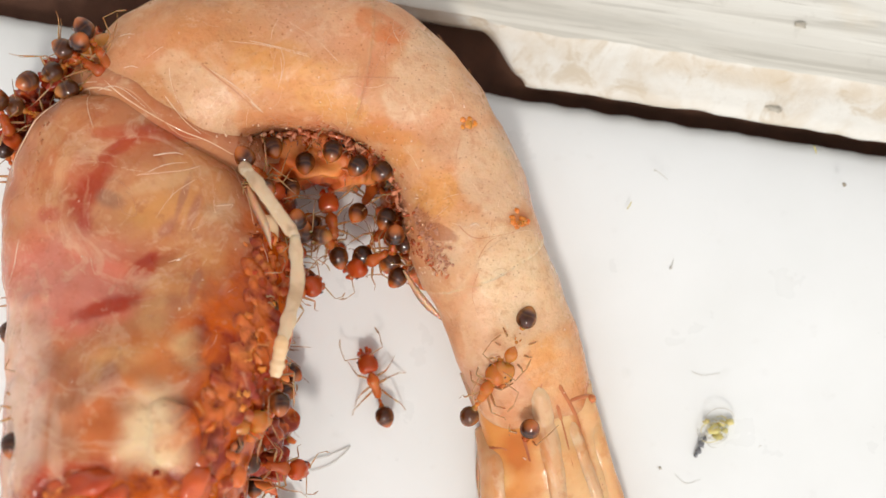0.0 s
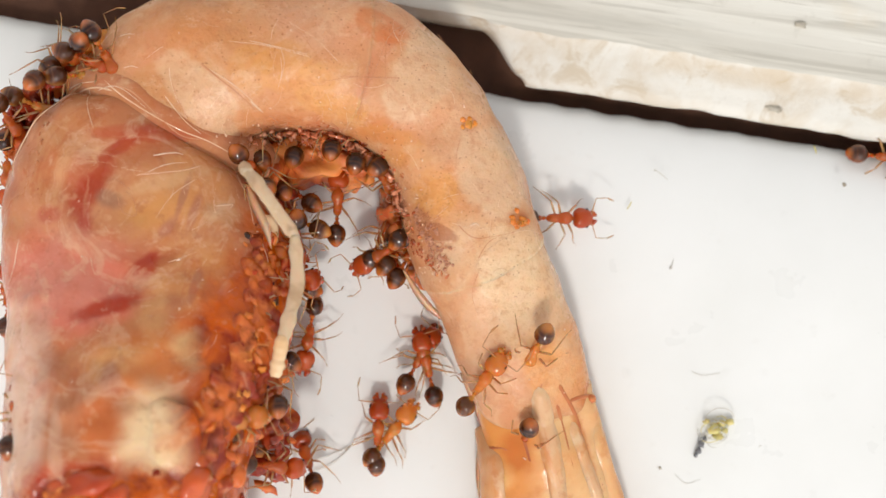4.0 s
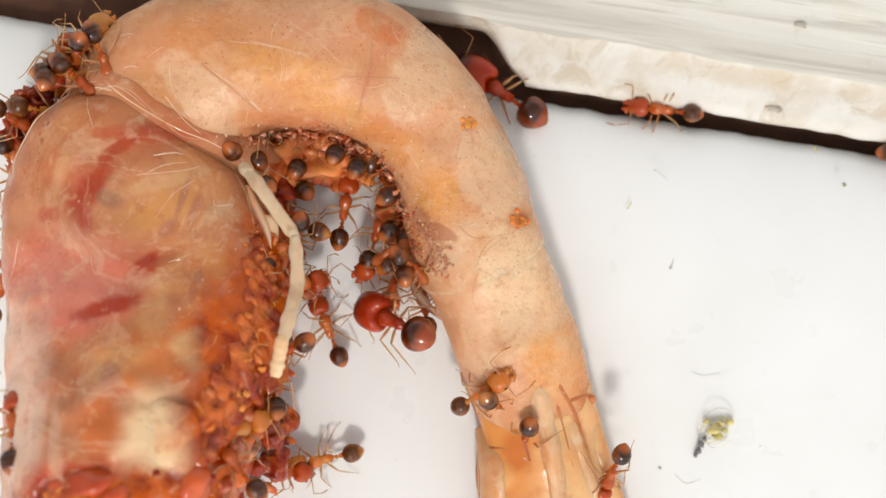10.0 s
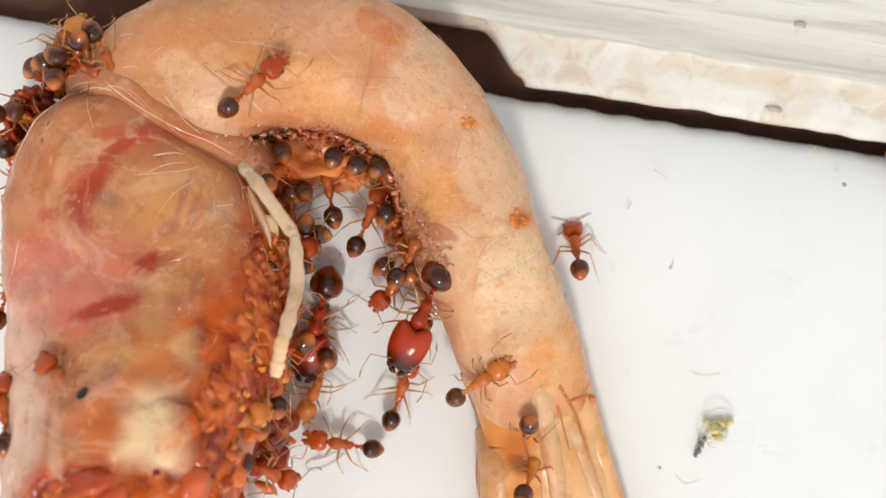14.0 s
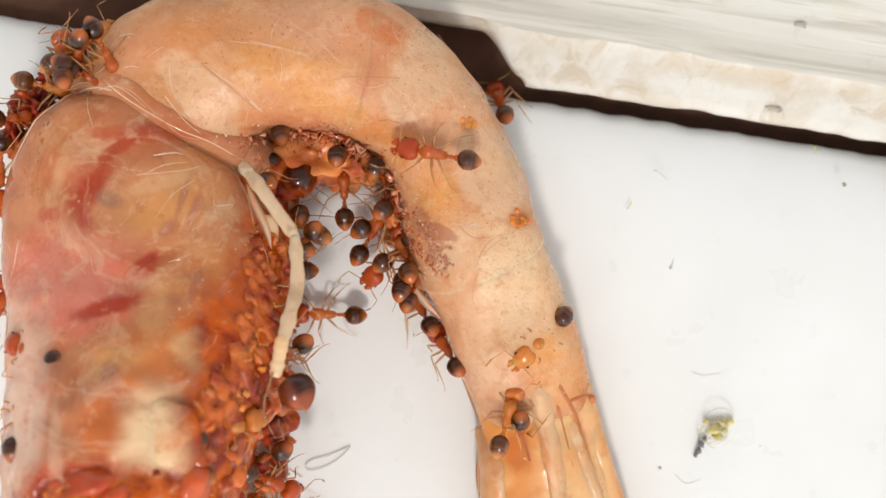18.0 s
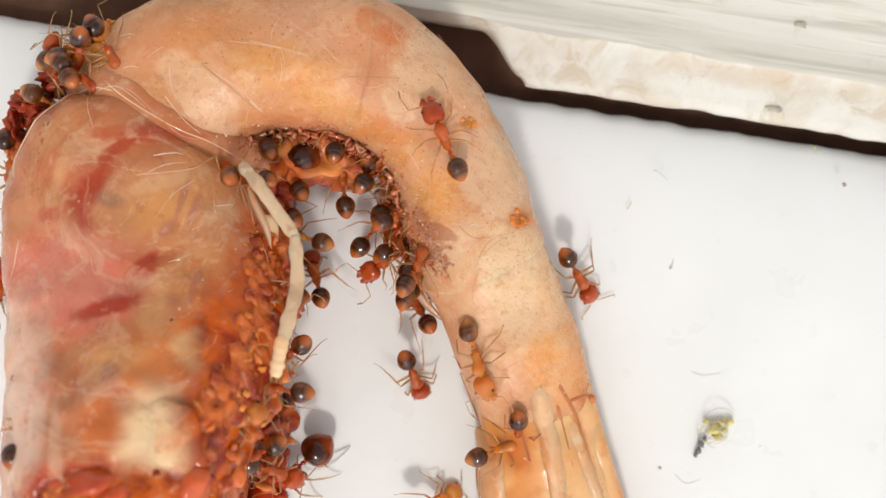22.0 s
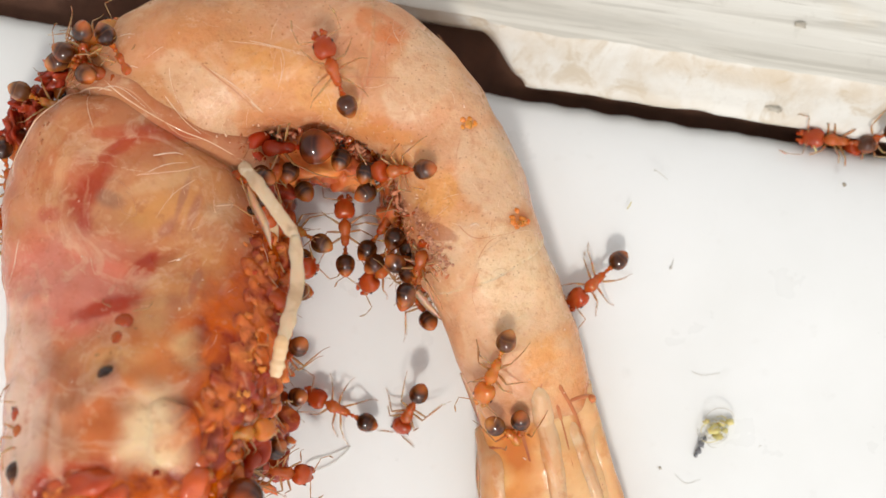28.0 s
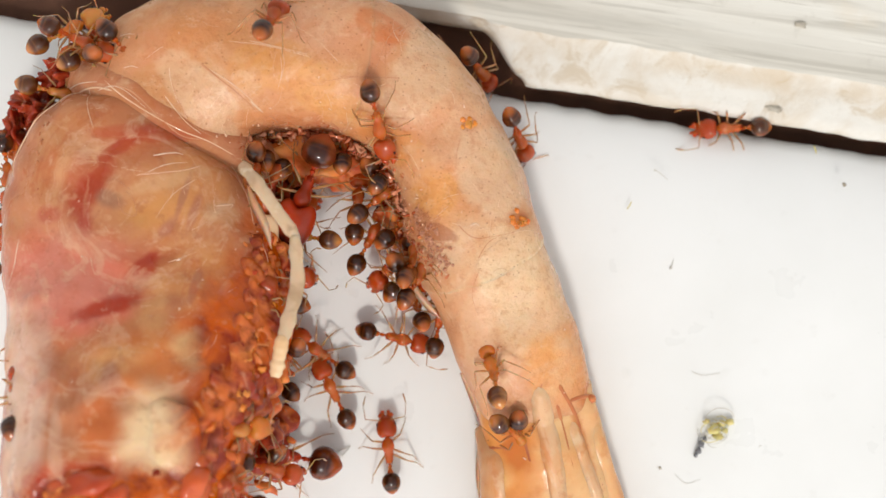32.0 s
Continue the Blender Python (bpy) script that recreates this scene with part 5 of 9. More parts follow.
    for side in (-1, 1):
        eye = bmesh.new()
        lump(eye, (hx + 0.10 * k, side * hr[1] * 0.88, z + 0.05 * k), (0.045, 0.025, 0.045), 6, 8)
        part("eye", eye, EYE, head)
        reach = 0.98 if big else 1.14
        jaw = limb([(hx + hr[0] * 0.74, side * hr[1] * 0.42, z - 0.15 * k), (hx + hr[0] * reach, side * hr[1] * 0.40, z - 0.18 * k),
                    (hx + hr[0] * (reach + 0.14), side * 0.05, z - 0.2 * k)], (0.12 * k, 0.07 * k), 8)
        part("mandible", jaw, JAW if big else head_skin, head)
        feeler = limb([(hx + hr[0] * 0.62, side * hr[1] * 0.4, z + 0.1), (hx + hr[0] * 0.85, side * (hr[1] + 0.26), z + 0.20),
                       (hx + hr[0] * 1.1 + 0.28, side * (hr[1] + 0.30), z + 0.02), (hx + hr[0] * 1.1 + 0.50, side * (hr[1] + 0.24), z - 0.12)],
                      (0.017, 0.013, 0.023), 6)
        hinge(part("antenna", feeler, LEG_AMBER, head), (hx + hr[0] * 0.62, side * hr[1] * 0.4, z + 0.1))
        for root, knee, ankle, foot in (
            ((0.42, 0.12), (0.58, 0.44), (0.80, 0.62), (0.96, 0.72)), ((0.20, 0.12), (0.18, 0.50), (0.08, 0.78), (-0.06, 0.94)),
            ((0.04, 0.11), (-0.24, 0.46), (-0.50, 0.70), (-0.74, 0.82))):
            mid = [(p + q) / 2 for p, q in zip(ankle, foot)]
            q = limb([(root[0] * k, side * root[1] * k, z - 0.10), (knee[0] * k, side * knee[1] * k, z + 0.10),
                      (ankle[0] * k, side * ankle[1] * k, 0.14 * k), (mid[0] * k, side * mid[1] * k, 0.045), (foot[0] * k, side * foot[1] * k, 0.012)],
                     (0.038 * k, 0.023 * k, 0.012 * k, 0.010 * k), 7)
            hinge(part("leg", q, LEG_AMBER, thing), (root[0] * k, side * root[1] * k, z - 0.10))
    return thing


MINOR_LABEL = "glossy orange-red worker ant with dark brown gaster"
MINOR = ant(False, (HEAD_RED, BODY_RED, GASTER), "ants round the shrimp", MINOR_LABEL)
PALE = ant(False, (PALE_BODY, PALE_BODY, PALE_GASTER), "ants round the shrimp", "pale amber young worker ant with brown gaster")
SOLDIER = ant(True, (MAJOR_HEAD, MAJOR_RED, BIG_GASTER), "ants round the shrimp", "large soldier ant with broad dark red head")
KINDS = {"m": MINOR, "p": PALE, "s": SOLDIER}
taken = set()


def ant_like(kind, where):
    """The first ant of a kind is the one built; the others are copies of it."""
    first = KINDS[kind]
    if kind not in taken:
        taken.add(kind)
        first.matrix_basis = where
        return first
    return copy_thing(first, where)

# each ant's kind, habit and way: seconds, place in hundredths of a millimetre, turn in degrees
PATHS = [
    ("m", "w", [
        (0, -181, -387, 0, 0, 0, 108), (1, -188, -398, 0, 0, 0, 126), (2, -177, -401, 0, 0, 0, 112), (2.5, -219, -396, 0, 0, 0, 118),
        (3, -227, -396, 0, 0, 0, 118), (3.5, -222, -460, 0, 0, 0, 90), (4, -178, -516, 0, 0, 0, 87), (4.5, -137, -537, 0, 0, 0, 84),
        (4.75, -132, -498, 0, 0, 0, 86), (5.25, -140, -364, 0, 0, 0, 89), (5.5, -145, -314, 0, 0, 0, 90), (6, -157, -274, 0, 0, 0, 96),
        (6.5, -229, -245, 0, 0, 0, 111), (7, -273, -250, 0, 0, 0, 147), (8, -293, -229, 0, 0, 0, 149), (9, -300, -239, 0, 0, 0, 151),
        (10, -310, -225, 0, 0, 0, 112), (11, -327, -238, 22, 0, 48, 135), (11.33, -322, -217, 15, -23, 34, 66), (11.67, -317, -196, 7, -20, 11, 15),
        (12, -312, -175, 0, 0, 0, -37), (12.5, -319, -198, 0, 0, 0, 28), (13, -327, -222, 0, 0, 0, 92), (14, -318, -266, 19, 0, 38, 102),
        (14.5, -346, -233, 21, 0, 43, 99), (15.75, -308, -157, 21, 0, 44, 158), (17, -294, -80, 21, 0, 45, -143), (17.5, -283, -166, 0, 0, 0, -179),
        (18, -312, -178, 0, 0, 0, 178), (18.25, -307, -303, 0, 0, 0, 134), (18.5, -283, -445, 0, 0, 0, 90), (18.62, -245, -481, 5, -4, 10, 132),
        (18.75, -207, -517, 10, 0, 20, 175), (18.88, -185, -531, 15, -5, 30, -145), (19, -163, -545, 19, 0, 40, -100),
        (19.25, -149, -634, 10, 0, 20, -95), (19.5, -145, -729, 0, 0, 0, -90), (19.75, -134, -855, 0, 0, 0, -90), (20, -129, -937, 0, 0, 0, -90),
        (32, -129, -937, 0, 0, 0, -90),]),
    ("p", "w", [
        (0, -137, -1021, 0, 0, 0, 84), (0.25, -161, -869, 0, 0, 0, 71), (0.5, -183, -706, 0, 0, 0, 58), (0.75, -179, -654, 0, 0, 0, 52),
        (1, -172, -623, 0, 0, 0, 46), (2, -229, -598, 0, 0, 0, 84), (3, -229, -589, 0, 0, 0, 71), (3.5, -183, -506, 0, 0, 0, 50),
        (4.5, -132, -519, 0, 0, 0, 53), (5.5, -95, -548, 0, 0, 0, 55), (6, -154, -597, 0, 0, 0, 68), (7, -127, -606, 0, 0, 0, 52),
        (8, -135, -581, 0, 0, 0, 58), (8.5, -133, -537, 0, 0, 0, 66), (9, -183, -573, 0, 0, 0, 110), (9.5, -256, -533, 0, 0, 0, 165),
        (9.75, -295, -552, 0, 0, 0, 179), (10, -318, -572, 0, 0, 0, -167), (11, -323, -570, 0, 0, 0, -169), (11.5, -314, -518, 0, 0, 0, 143),
        (12, -305, -456, 0, 0, 0, 100), (13, -305, -408, 0, 0, 0, 124), (13.5, -323, -388, 0, 0, 0, -175), (14, -341, -368, 0, 0, 0, -114),
        (14.5, -368, -475, 0, 0, 0, -130), (16.5, -406, -575, 0, 0, 0, -159), (17, -417, -623, 0, 0, 0, -174), (17.5, -427, -676, 0, 0, 0, 171),
        (18, -429, -729, 0, 0, 0, 157), (18.25, -412, -820, 0, 0, 0, -152), (18.5, -391, -937, 0, 0, 0, -101), (32, -391, -937, 0, 0, 0, -101),]),
    ("m", "w", [
        (0, -468, -652, 0, 0, 0, 120), (1, -402, -602, 0, 0, 0, 130), (2, -378, -659, 18, 0, 38, 98), (3, -368, -637, 18, 0, 38, 94),
        (4.5, -348, -593, 21, 0, 46, 135), (5.5, -350, -573, 21, 0, 45, 165), (6, -425, -588, 0, 0, 0, 145), (6.5, -453, -573, 68, 2, 30, 148),
        (7, -493, -505, 486, 41, 2, 128), (10, -500, -524, 511, 39, 2, 130), (10.75, -480, -537, 323, 12, 9, 161),
        (11.5, -460, -550, 134, -8, 28, -171), (13, -439, -534, 20, 0, 42, -104), (14, -465, -480, 190, -26, 30, -145),
        (15.5, -435, -562, 21, 0, 44, -171), (17, -412, -624, 21, 0, 45, 149), (17.5, -464, -665, 21, 0, 43, 97), (18, -518, -679, 20, 0, 42, 45),
        (19, -531, -637, 110, 0, 59, 8), (20, -544, -595, 199, -30, 70, -57), (22, -529, -565, 133, -9, 59, -39), (25, -525, -596, 371, 28, 59, 51),
        (26.5, -503, -601, 391, 37, 37, 103), (28, -481, -605, 410, 24, 17, 142), (32, -500, -579, 470, 35, 4, 138),]),
    ("m", "w", [
        (0, -18, -937, 0, 0, 0, 87), (0.5, -15, -895, 0, 0, 0, 87), (1.5, -10, -775, 0, 0, 0, 87), (2, -10, -577, 0, 0, 0, 81),
        (3, -35, -512, 0, 0, 0, 110), (3.5, -56, -391, 0, 0, 0, 106), (4.5, -25, -314, 0, 0, 0, 99), (5.5, -25, -264, 0, 0, 0, 86),
        (6, -9, -262, 17, 0, 36, 114), (6.5, -22, -221, 41, -3, 37, 113), (7, -40, -189, 23, 0, 50, 118), (10, -23, -188, 76, -24, 48, 101),
        (14, -49, -192, 51, -3, 53, 94), (17, -42, -198, 22, 0, 47, 121), (21, -37, -193, 24, 0, 52, 121), (24, -57, -212, 24, 0, 54, 125),
        (28, -41, -187, 24, 0, 52, 118), (32, -57, -191, 24, 0, 53, 111),]),
    ("m", "w", [
        (0, -345, 63, 22, 0, 49, -53), (1.3, -340, 12, 21, 0, 46, -45), (1.53, -329, -32, 15, 0, 30, -26), (1.77, -300, -103, 8, 0, 15, -7),
        (2, -260, -156, 0, 0, 0, 12), (2.25, -197, -188, 0, 0, 0, -7), (2.5, -141, -214, 0, 0, 0, -25), (2.75, -148, -253, 9, 0, 18, -27),
        (3, -163, -290, 18, 0, 36, -29), (3.25, -142, -331, 19, -1, 39, 10), (3.5, -120, -371, 20, 0, 42, 51), (4, -76, -320, 11, 0, 21, 60),
        (4.5, -45, -245, 0, 0, 0, 69), (4.83, -53, -191, 7, 0, 14, 82), (5.17, -51, -120, 112, -20, 25, 87), (5.5, -48, -69, 170, -42, 34, 82),
        (6, -49, -36, 202, -52, 27, 78), (14, -73, -31, 159, -26, 41, 103), (32, -59, -31, 160, -40, 39, 96),]),
    ("m", "w", [
        (0, 248, -442, 18, 0, 0, 124), (2, 243, -419, 20, 0, 0, 129), (2.25, 163, -391, 19, 0, 0, 132), (2.5, 76, -357, 76, -14, 40, 126),
        (2.75, 0, -304, 10, 0, 19, 132), (3, -47, -252, 0, 0, 0, 128), (3.5, -37, -283, 0, 0, 0, 140), (4, 235, -381, 18, 0, 0, 124),
        (6, 231, -366, 19, 0, 0, 117), (11.5, 227, -350, 20, 0, 0, 104), (11.62, 163, -330, 20, 0, 0, 145), (11.75, 99, -310, 20, 0, 0, -174),
        (11.88, 37, -278, 20, -8, 21, -137), (12, -25, -245, 20, 0, 42, -93), (12.25, -23, -274, 20, 0, 41, -105), (12.5, 1, -322, 19, 0, 40, -117),
        (13, 15, -389, 18, 0, 38, -106), (13.25, 25, -464, 19, 0, 40, -138), (13.5, -2, -538, 21, 0, 43, -171), (13.75, -128, -544, 11, 0, 22, -180),
        (14, -264, -533, 0, 0, 0, 171), (14.25, -315, -547, 0, 0, 0, -177), (14.5, -345, -560, 0, 0, 0, -166), (16.5, -421, -559, 19, 0, 40, -153),
        (19, -463, -475, 352, -36, 22, -150), (32, -465, -533, 132, -17, 36, -145),]),
    ("m", "w", [
        (0, -411, 20, 153, -49, 35, -114), (1.8, -384, 3, 95, -11, 49, -91), (2.2, -378, -43, 57, -7, 26, -85), (2.6, -361, -113, 7, 0, 13, -82),
        (3, -349, -172, 0, 0, 0, -82), (3.5, -352, -198, 0, 0, 0, -97), (4.5, -376, -241, 42, -2, 0, -101), (6, -398, -235, 120, -21, 46, -120),
        (8, -388, -214, 321, -47, 37, -150), (32, -387, -247, 172, -14, 52, -132),]),
    ("m", "w", [
        (0, -124, 36, 148, -1, 55, -102), (9, -129, -7, 47, 1, 46, -99), (9.75, -130, -44, 38, -1, 45, -100), (10.5, -131, -101, 21, 0, 43, -99),
        (10.75, -140, -127, 21, 0, 44, -94), (11, -144, -170, 21, 0, 44, -88), (11.5, -123, -315, 21, 0, 43, -55), (12, -158, -402, 19, 0, 39, 13),
        (13, -136, -408, 22, 0, 46, 19), (13.5, -95, -417, 20, 0, 43, 76), (14, -118, -398, 0, 0, 0, 71), (14.25, -100, -312, 0, 0, 0, 74),
        (14.5, -83, -245, 0, 0, 0, 76), (15.5, -76, -199, 10, 0, 19, 79), (16.5, -60, -151, 88, -14, 26, 76), (18, -57, -113, 147, -26, 35, 69),
        (23, -43, -95, 192, -40, 20, 63), (32, -41, -106, 208, -44, 30, 59),]),
    ("m", "w", [
        (0, 173, -166, 24, 0, 0, 153), (12, 173, -166, 24, 0, 0, 150), (12.25, 127, -157, 24, 0, 0, 165), (12.38, 113, -146, 161, -14, 34, 162),
        (12.5, 100, -135, 297, -44, 64, 139), (12.75, 37, -186, 236, -36, 35, 92), (13, -36, -218, 70, -7, 24, 47), (13.5, -5, -251, 80, -9, 31, 59),
        (13.75, 109, -221, 21, 0, 0, 58), (14, 189, -212, 23, 0, 0, 53), (23, 200, -243, 24, 0, 0, 63), (23.25, 115, -256, 24, 0, 0, 63),
        (23.5, -23, -309, 47, -2, 50, 62), (23.75, -72, -301, 13, 0, 26, 42), (24, -91, -287, 0, 0, 0, 20), (24.25, -75, -278, 9, -6, 19, 53),
        (24.5, -60, -269, 19, 0, 38, 90), (24.75, -84, -188, 21, 0, 45, 20), (24.88, -73, -141, 62, 11, 44, -7), (25, -63, -95, 103, 21, 47, -34),
        (26.25, -72, -49, 137, 32, 39, -31), (27.5, -92, -24, 168, 32, 46, -32), (32, -92, -22, 165, 33, 49, -37),]),
    ("m", "w", [
        (0, 216, -304, 21, 0, 0, 135), (17.5, 213, -296, 23, 0, 0, 139), (17.75, 115, -281, 22, 0, 0, 137), (18, 42, -294, 79, -16, 49, 123),
        (18.25, -10, -333, 21, 0, 43, 124), (18.5, -43, -368, 20, 0, 41, 113), (18.75, -55, -360, 10, -11, 20, 54), (19, -66, -352, 0, 0, 0, 3),
        (19.5, -72, -346, 0, 0, 0, -6), (20, -123, -347, 21, 0, 44, -16), (21, -48, -379, 0, 0, 0, -47), (22, -93, -311, 22, 0, 46, -69),
        (23, -78, -359, 19, 0, 39, -22), (23.5, -77, -337, 20, 0, 41, -32), (23.75, -95, -386, 10, 0, 20, 11), (24, -104, -402, 0, 0, 0, 55),
        (24.25, -102, -353, 0, 0, 0, 65), (24.5, -83, -322, 0, 0, 0, 76), (24.75, -43, -406, 0, 0, 0, 58), (25, -6, -500, 0, 0, 0, 39),
        (25.5, -18, -495, 0, 0, 0, 45), (26, -53, -465, 6, 4, 11, 4), (26.5, -88, -435, 11, 0, 22, -38), (27, -95, -404, 16, 5, 33, -77),
        (27.5, -102, -374, 21, 0, 45, -121), (28, -74, -407, 20, 0, 41, -116), (28.17, -88, -428, 19, 2, 40, -57), (28.33, -102, -449, 19, 2, 38, 0),
        (28.5, -116, -470, 18, 0, 37, 56), (29, -114, -452, 0, 0, 0, 57), (29.5, -132, -306, 0, 0, 0, 109), (30, -93, -315, 0, 0, 0, 52),
        (30.25, -148, -339, 0, 0, 0, 34), (30.5, -214, -375, 0, 0, 0, 16), (30.62, -233, -404, 0, 0, 0, -29), (30.75, -251, -432, 0, 0, 0, -73),
        (30.88, -258, -459, 0, 0, 0, -117), (31, -264, -485, 0, 0, 0, -162), (31.25, -229, -494, 0, 0, 0, 156), (31.5, -183, -498, 0, 0, 0, 113),
        (31.75, -160, -532, 0, 0, 0, 104), (32, -147, -564, 0, 0, 0, 95),]),
    ("m", "w", [
        (0, -434, -346, 375, 45, 39, 104), (18.5, -443, -378, 191, 34, 45, 104), (19, -417, -368, 62, 2, 25, 74), (19.5, -368, -345, 0, 0, 0, 67),
        (20, -274, -328, 0, 0, 0, 64), (20.5, -322, -368, 0, 0, 0, 69), (20.75, -348, -415, 10, 0, 19, 102), (21, -360, -443, 18, 0, 38, 135),
        (21.5, -387, -383, 122, 1, 33, 169), (22, -383, -332, 381, -9, 24, 176), (27.5, -404, -345, 195, -21, 36, -166),
        (28.25, -376, -418, 25, 0, 56, -175), (29, -338, -471, 25, 0, 56, 164), (30, -359, -428, 21, 0, 45, -163),
        (30.5, -333, -383, 24, 0, 54, 180), (30.75, -308, -354, 23, 0, 49, -178), (31, -286, -329, 21, 0, 45, -175),
        (31.5, -292, -324, 21, 0, 44, 156), (32, -325, -288, 0, 0, 0, 144),]),
    ("m", "w", [
        (0, -396, 71, 201, -30, 53, -101), (20, -351, 49, 124, -31, 47, -147), (20.5, -322, -32, 57, 3, 43, 177), (21, -332, -107, 19, 0, 39, 114),
        (22, -334, -111, 20, 0, 42, 110), (22.5, -302, -139, 20, 0, 42, 108), (22.75, -254, -152, 21, 0, 44, 177),
        (22.88, -256, -161, 21, 0, 45, -149), (23, -258, -170, 21, 0, 45, -114), (23.25, -265, -234, 20, 0, 42, -104),
        (23.5, -292, -281, 18, 0, 38, -94), (23.62, -311, -288, 20, 2, 41, -132), (23.75, -329, -294, 21, 0, 45, -172),
        (23.88, -360, -283, 171, 16, 32, 158), (24, -391, -272, 320, 36, 28, 128), (24.25, -344, -250, 21, 0, 45, 104),
        (24.5, -270, -206, 18, 0, 38, 98), (25, -287, -179, 0, 0, 0, 75), (25.25, -260, -229, 9, 0, 18, 54), (25.5, -247, -261, 18, 0, 37, 34),
        (25.75, -237, -264, 14, -4, 28, -6), (26, -228, -267, 9, 0, 18, -43), (26.25, -225, -291, 5, -3, 9, -82), (26.5, -222, -314, 0, 0, 0, -120),
        (27, -216, -340, 10, 0, 19, -150), (27.5, -212, -382, 19, 0, 38, -180), (28, -273, -441, 0, 0, 0, 154), (28.25, -258, -393, 0, 0, 0, 102),
        (28.5, -237, -329, 0, 0, 0, 49), (28.75, -223, -290, 0, 0, 0, 98), (29, -214, -254, 0, 0, 0, 147), (29.5, -214, -198, 0, 0, 0, 111),
        (30, -220, -148, 0, 0, 0, 103), (30.25, -271, -157, 0, 0, 0, 90), (30.5, -298, -183, 0, 0, 0, 76), (30.75, -211, -236, 0, 0, 0, 95),
        (31, -123, -275, 0, 0, 0, 114), (31.25, -154, -244, 0, 0, 0, 69), (31.5, -198, -206, 0, 0, 0, 23), (31.75, -172, -219, 0, 0, 0, 5),
        (32, -137, -240, 0, 0, 0, -13),]),
    ("p", "w", [
        (0, -22, -929, 0, 0, 0, 90), (19.8, -22, -929, 0, 0, 0, 90), (20.05, -22, -900, 0, 0, 0, 87), (20.3, -29, -852, 0, 0, 0, 84),
        (20.53, -44, -793, 0, 0, 0, 61), (20.77, -63, -723, 0, 0, 0, 39), (21, -72, -674, 0, 0, 0, 16), (22, -57, -699, 19, 0, 39, 17),
        (22.5, -75, -645, 0, 0, 0, 50), (22.75, -69, -600, 0, 0, 0, 50), (23, -58, -570, 0, 0, 0, 51), (24, -43, -611, 0, 0, 0, 28),
        (24.5, -83, -568, 0, 0, 0, 76), (24.62, -112, -542, 0, 0, 0, 120), (24.75, -140, -516, 0, 0, 0, 163), (24.88, -167, -497, 0, 0, 0, -153),
        (25, -193, -477, 0, 0, 0, -109), (25.5, -198, -529, 0, 0, 0, -113), (25.75, -204, -570, 0, 0, 0, -111), (26.5, -222, -737, 0, 0, 0, -104),
        (26.75, -218, -828, 0, 0, 0, -100), (27, -214, -945, 0, 0, 0, -96), (32, -214, -945, 0, 0, 0, -96),]),
    ("m", "w", [
        (0, 132, -929, 0, 0, 0, 103), (23.5, 132, -929, 0, 0, 0, 103), (23.75, 107, -882, 9, 0, 0, 68), (24, 46, -826, 31, -1, 35, 33),
        (24.25, 38, -769, 9, 0, 18, 35), (24.5, 32, -714, 0, 0, 0, 36), (24.75, -9, -669, 0, 0, 0, 35), (25, -37, -633, 0, 0, 0, 35),
        (25.5, 25, -606, 0, 0, 0, 40), (26, 18, -648, 0, 0, 0, -15), (26.5, 2, -706, 0, 0, 0, -69), (26.75, -5, -800, 0, 0, 0, -76),
        (27, -14, -921, 0, 0, 0, -83), (32, -14, -921, 0, 0, 0, -83),]),
    ("m", "w", [
        (0, -345, -921, 0, 0, 0, 90), (30.5, -345, -921, 0, 0, 0, 90), (30.73, -341, -869, 0, 0, 0, 95), (30.97, -335, -758, 0, 0, 0, 99),
        (31.2, -329, -660, 0, 0, 0, 104), (31.4, -328, -603, 0, 0, 0, 109), (31.6, -322, -514, 0, 0, 0, 113), (32, -295, -398, 0, 0, 0, 117),]),
    ("m", "w", [
        (0, 229, -358, 21, 0, 0, 121), (30, 233, -373, 21, 0, 0, 121), (30.12, 177, -379, 21, 0, 0, 154), (30.25, 122, -385, 21, 0, 0, -172),
        (30.38, 69, -364, 21, -7, 23, -142), (30.5, 15, -343, 21, 0, 45, -105), (30.75, -39, -263, 21, 0, 45, -82), (31, -60, -190, 21, 0, 45, -59),
        (31.17, -44, -212, 38, 2, 37, -14), (31.33, -27, -235, 55, -3, 30, 26), (31.5, -10, -257, 72, -12, 27, 65), (32, -1, -187, 64, -9, -8, 80),]),
    ("p", "w", [
        (0, 123, -368, 183, -15, -25, 60), (1, 122, -361, 184, -19, -26, 65), (2, 114, -343, 189, -8, -31, 42), (3, 113, -325, 198, -11, -31, 53),
        (5.5, 116, -368, 221, -17, 5, 58), (6, 155, -363, 245, -24, 26, 92), (7, 143, -350, 252, -19, 27, 81), (8, 140, -363, 194, -31, -21, 98),
        (9, 76, -370, 184, -5, 8, 38), (10, 118, -364, 174, -6, -35, 37), (11, 115, -328, 199, 2, -32, 30), (12, 120, -372, 168, -17, -32, 57),
        (13, 121, -356, 188, -18, -26, 62), (14, 104, -336, 186, -1, -26, 36), (14.5, 134, -379, 179, -18, -30, 57),
        (15.75, 154, -423, 188, -15, -8, 71), (17, 182, -472, 196, -19, 20, 83), (18, 171, -453, 207, -14, 18, 72),
        (19, 179, -431, 212, -28, 23, 96), (19.25, 152, -391, 216, -14, 1, 61), (19.5, 125, -352, 220, 11, -9, 21),
        (19.75, 122, -327, 217, 25, -7, -21), (20, 118, -303, 214, 34, 2, -62), (21, 125, -314, 214, 34, 0, -58), (22, 106, -265, 224, 29, 8, -74),
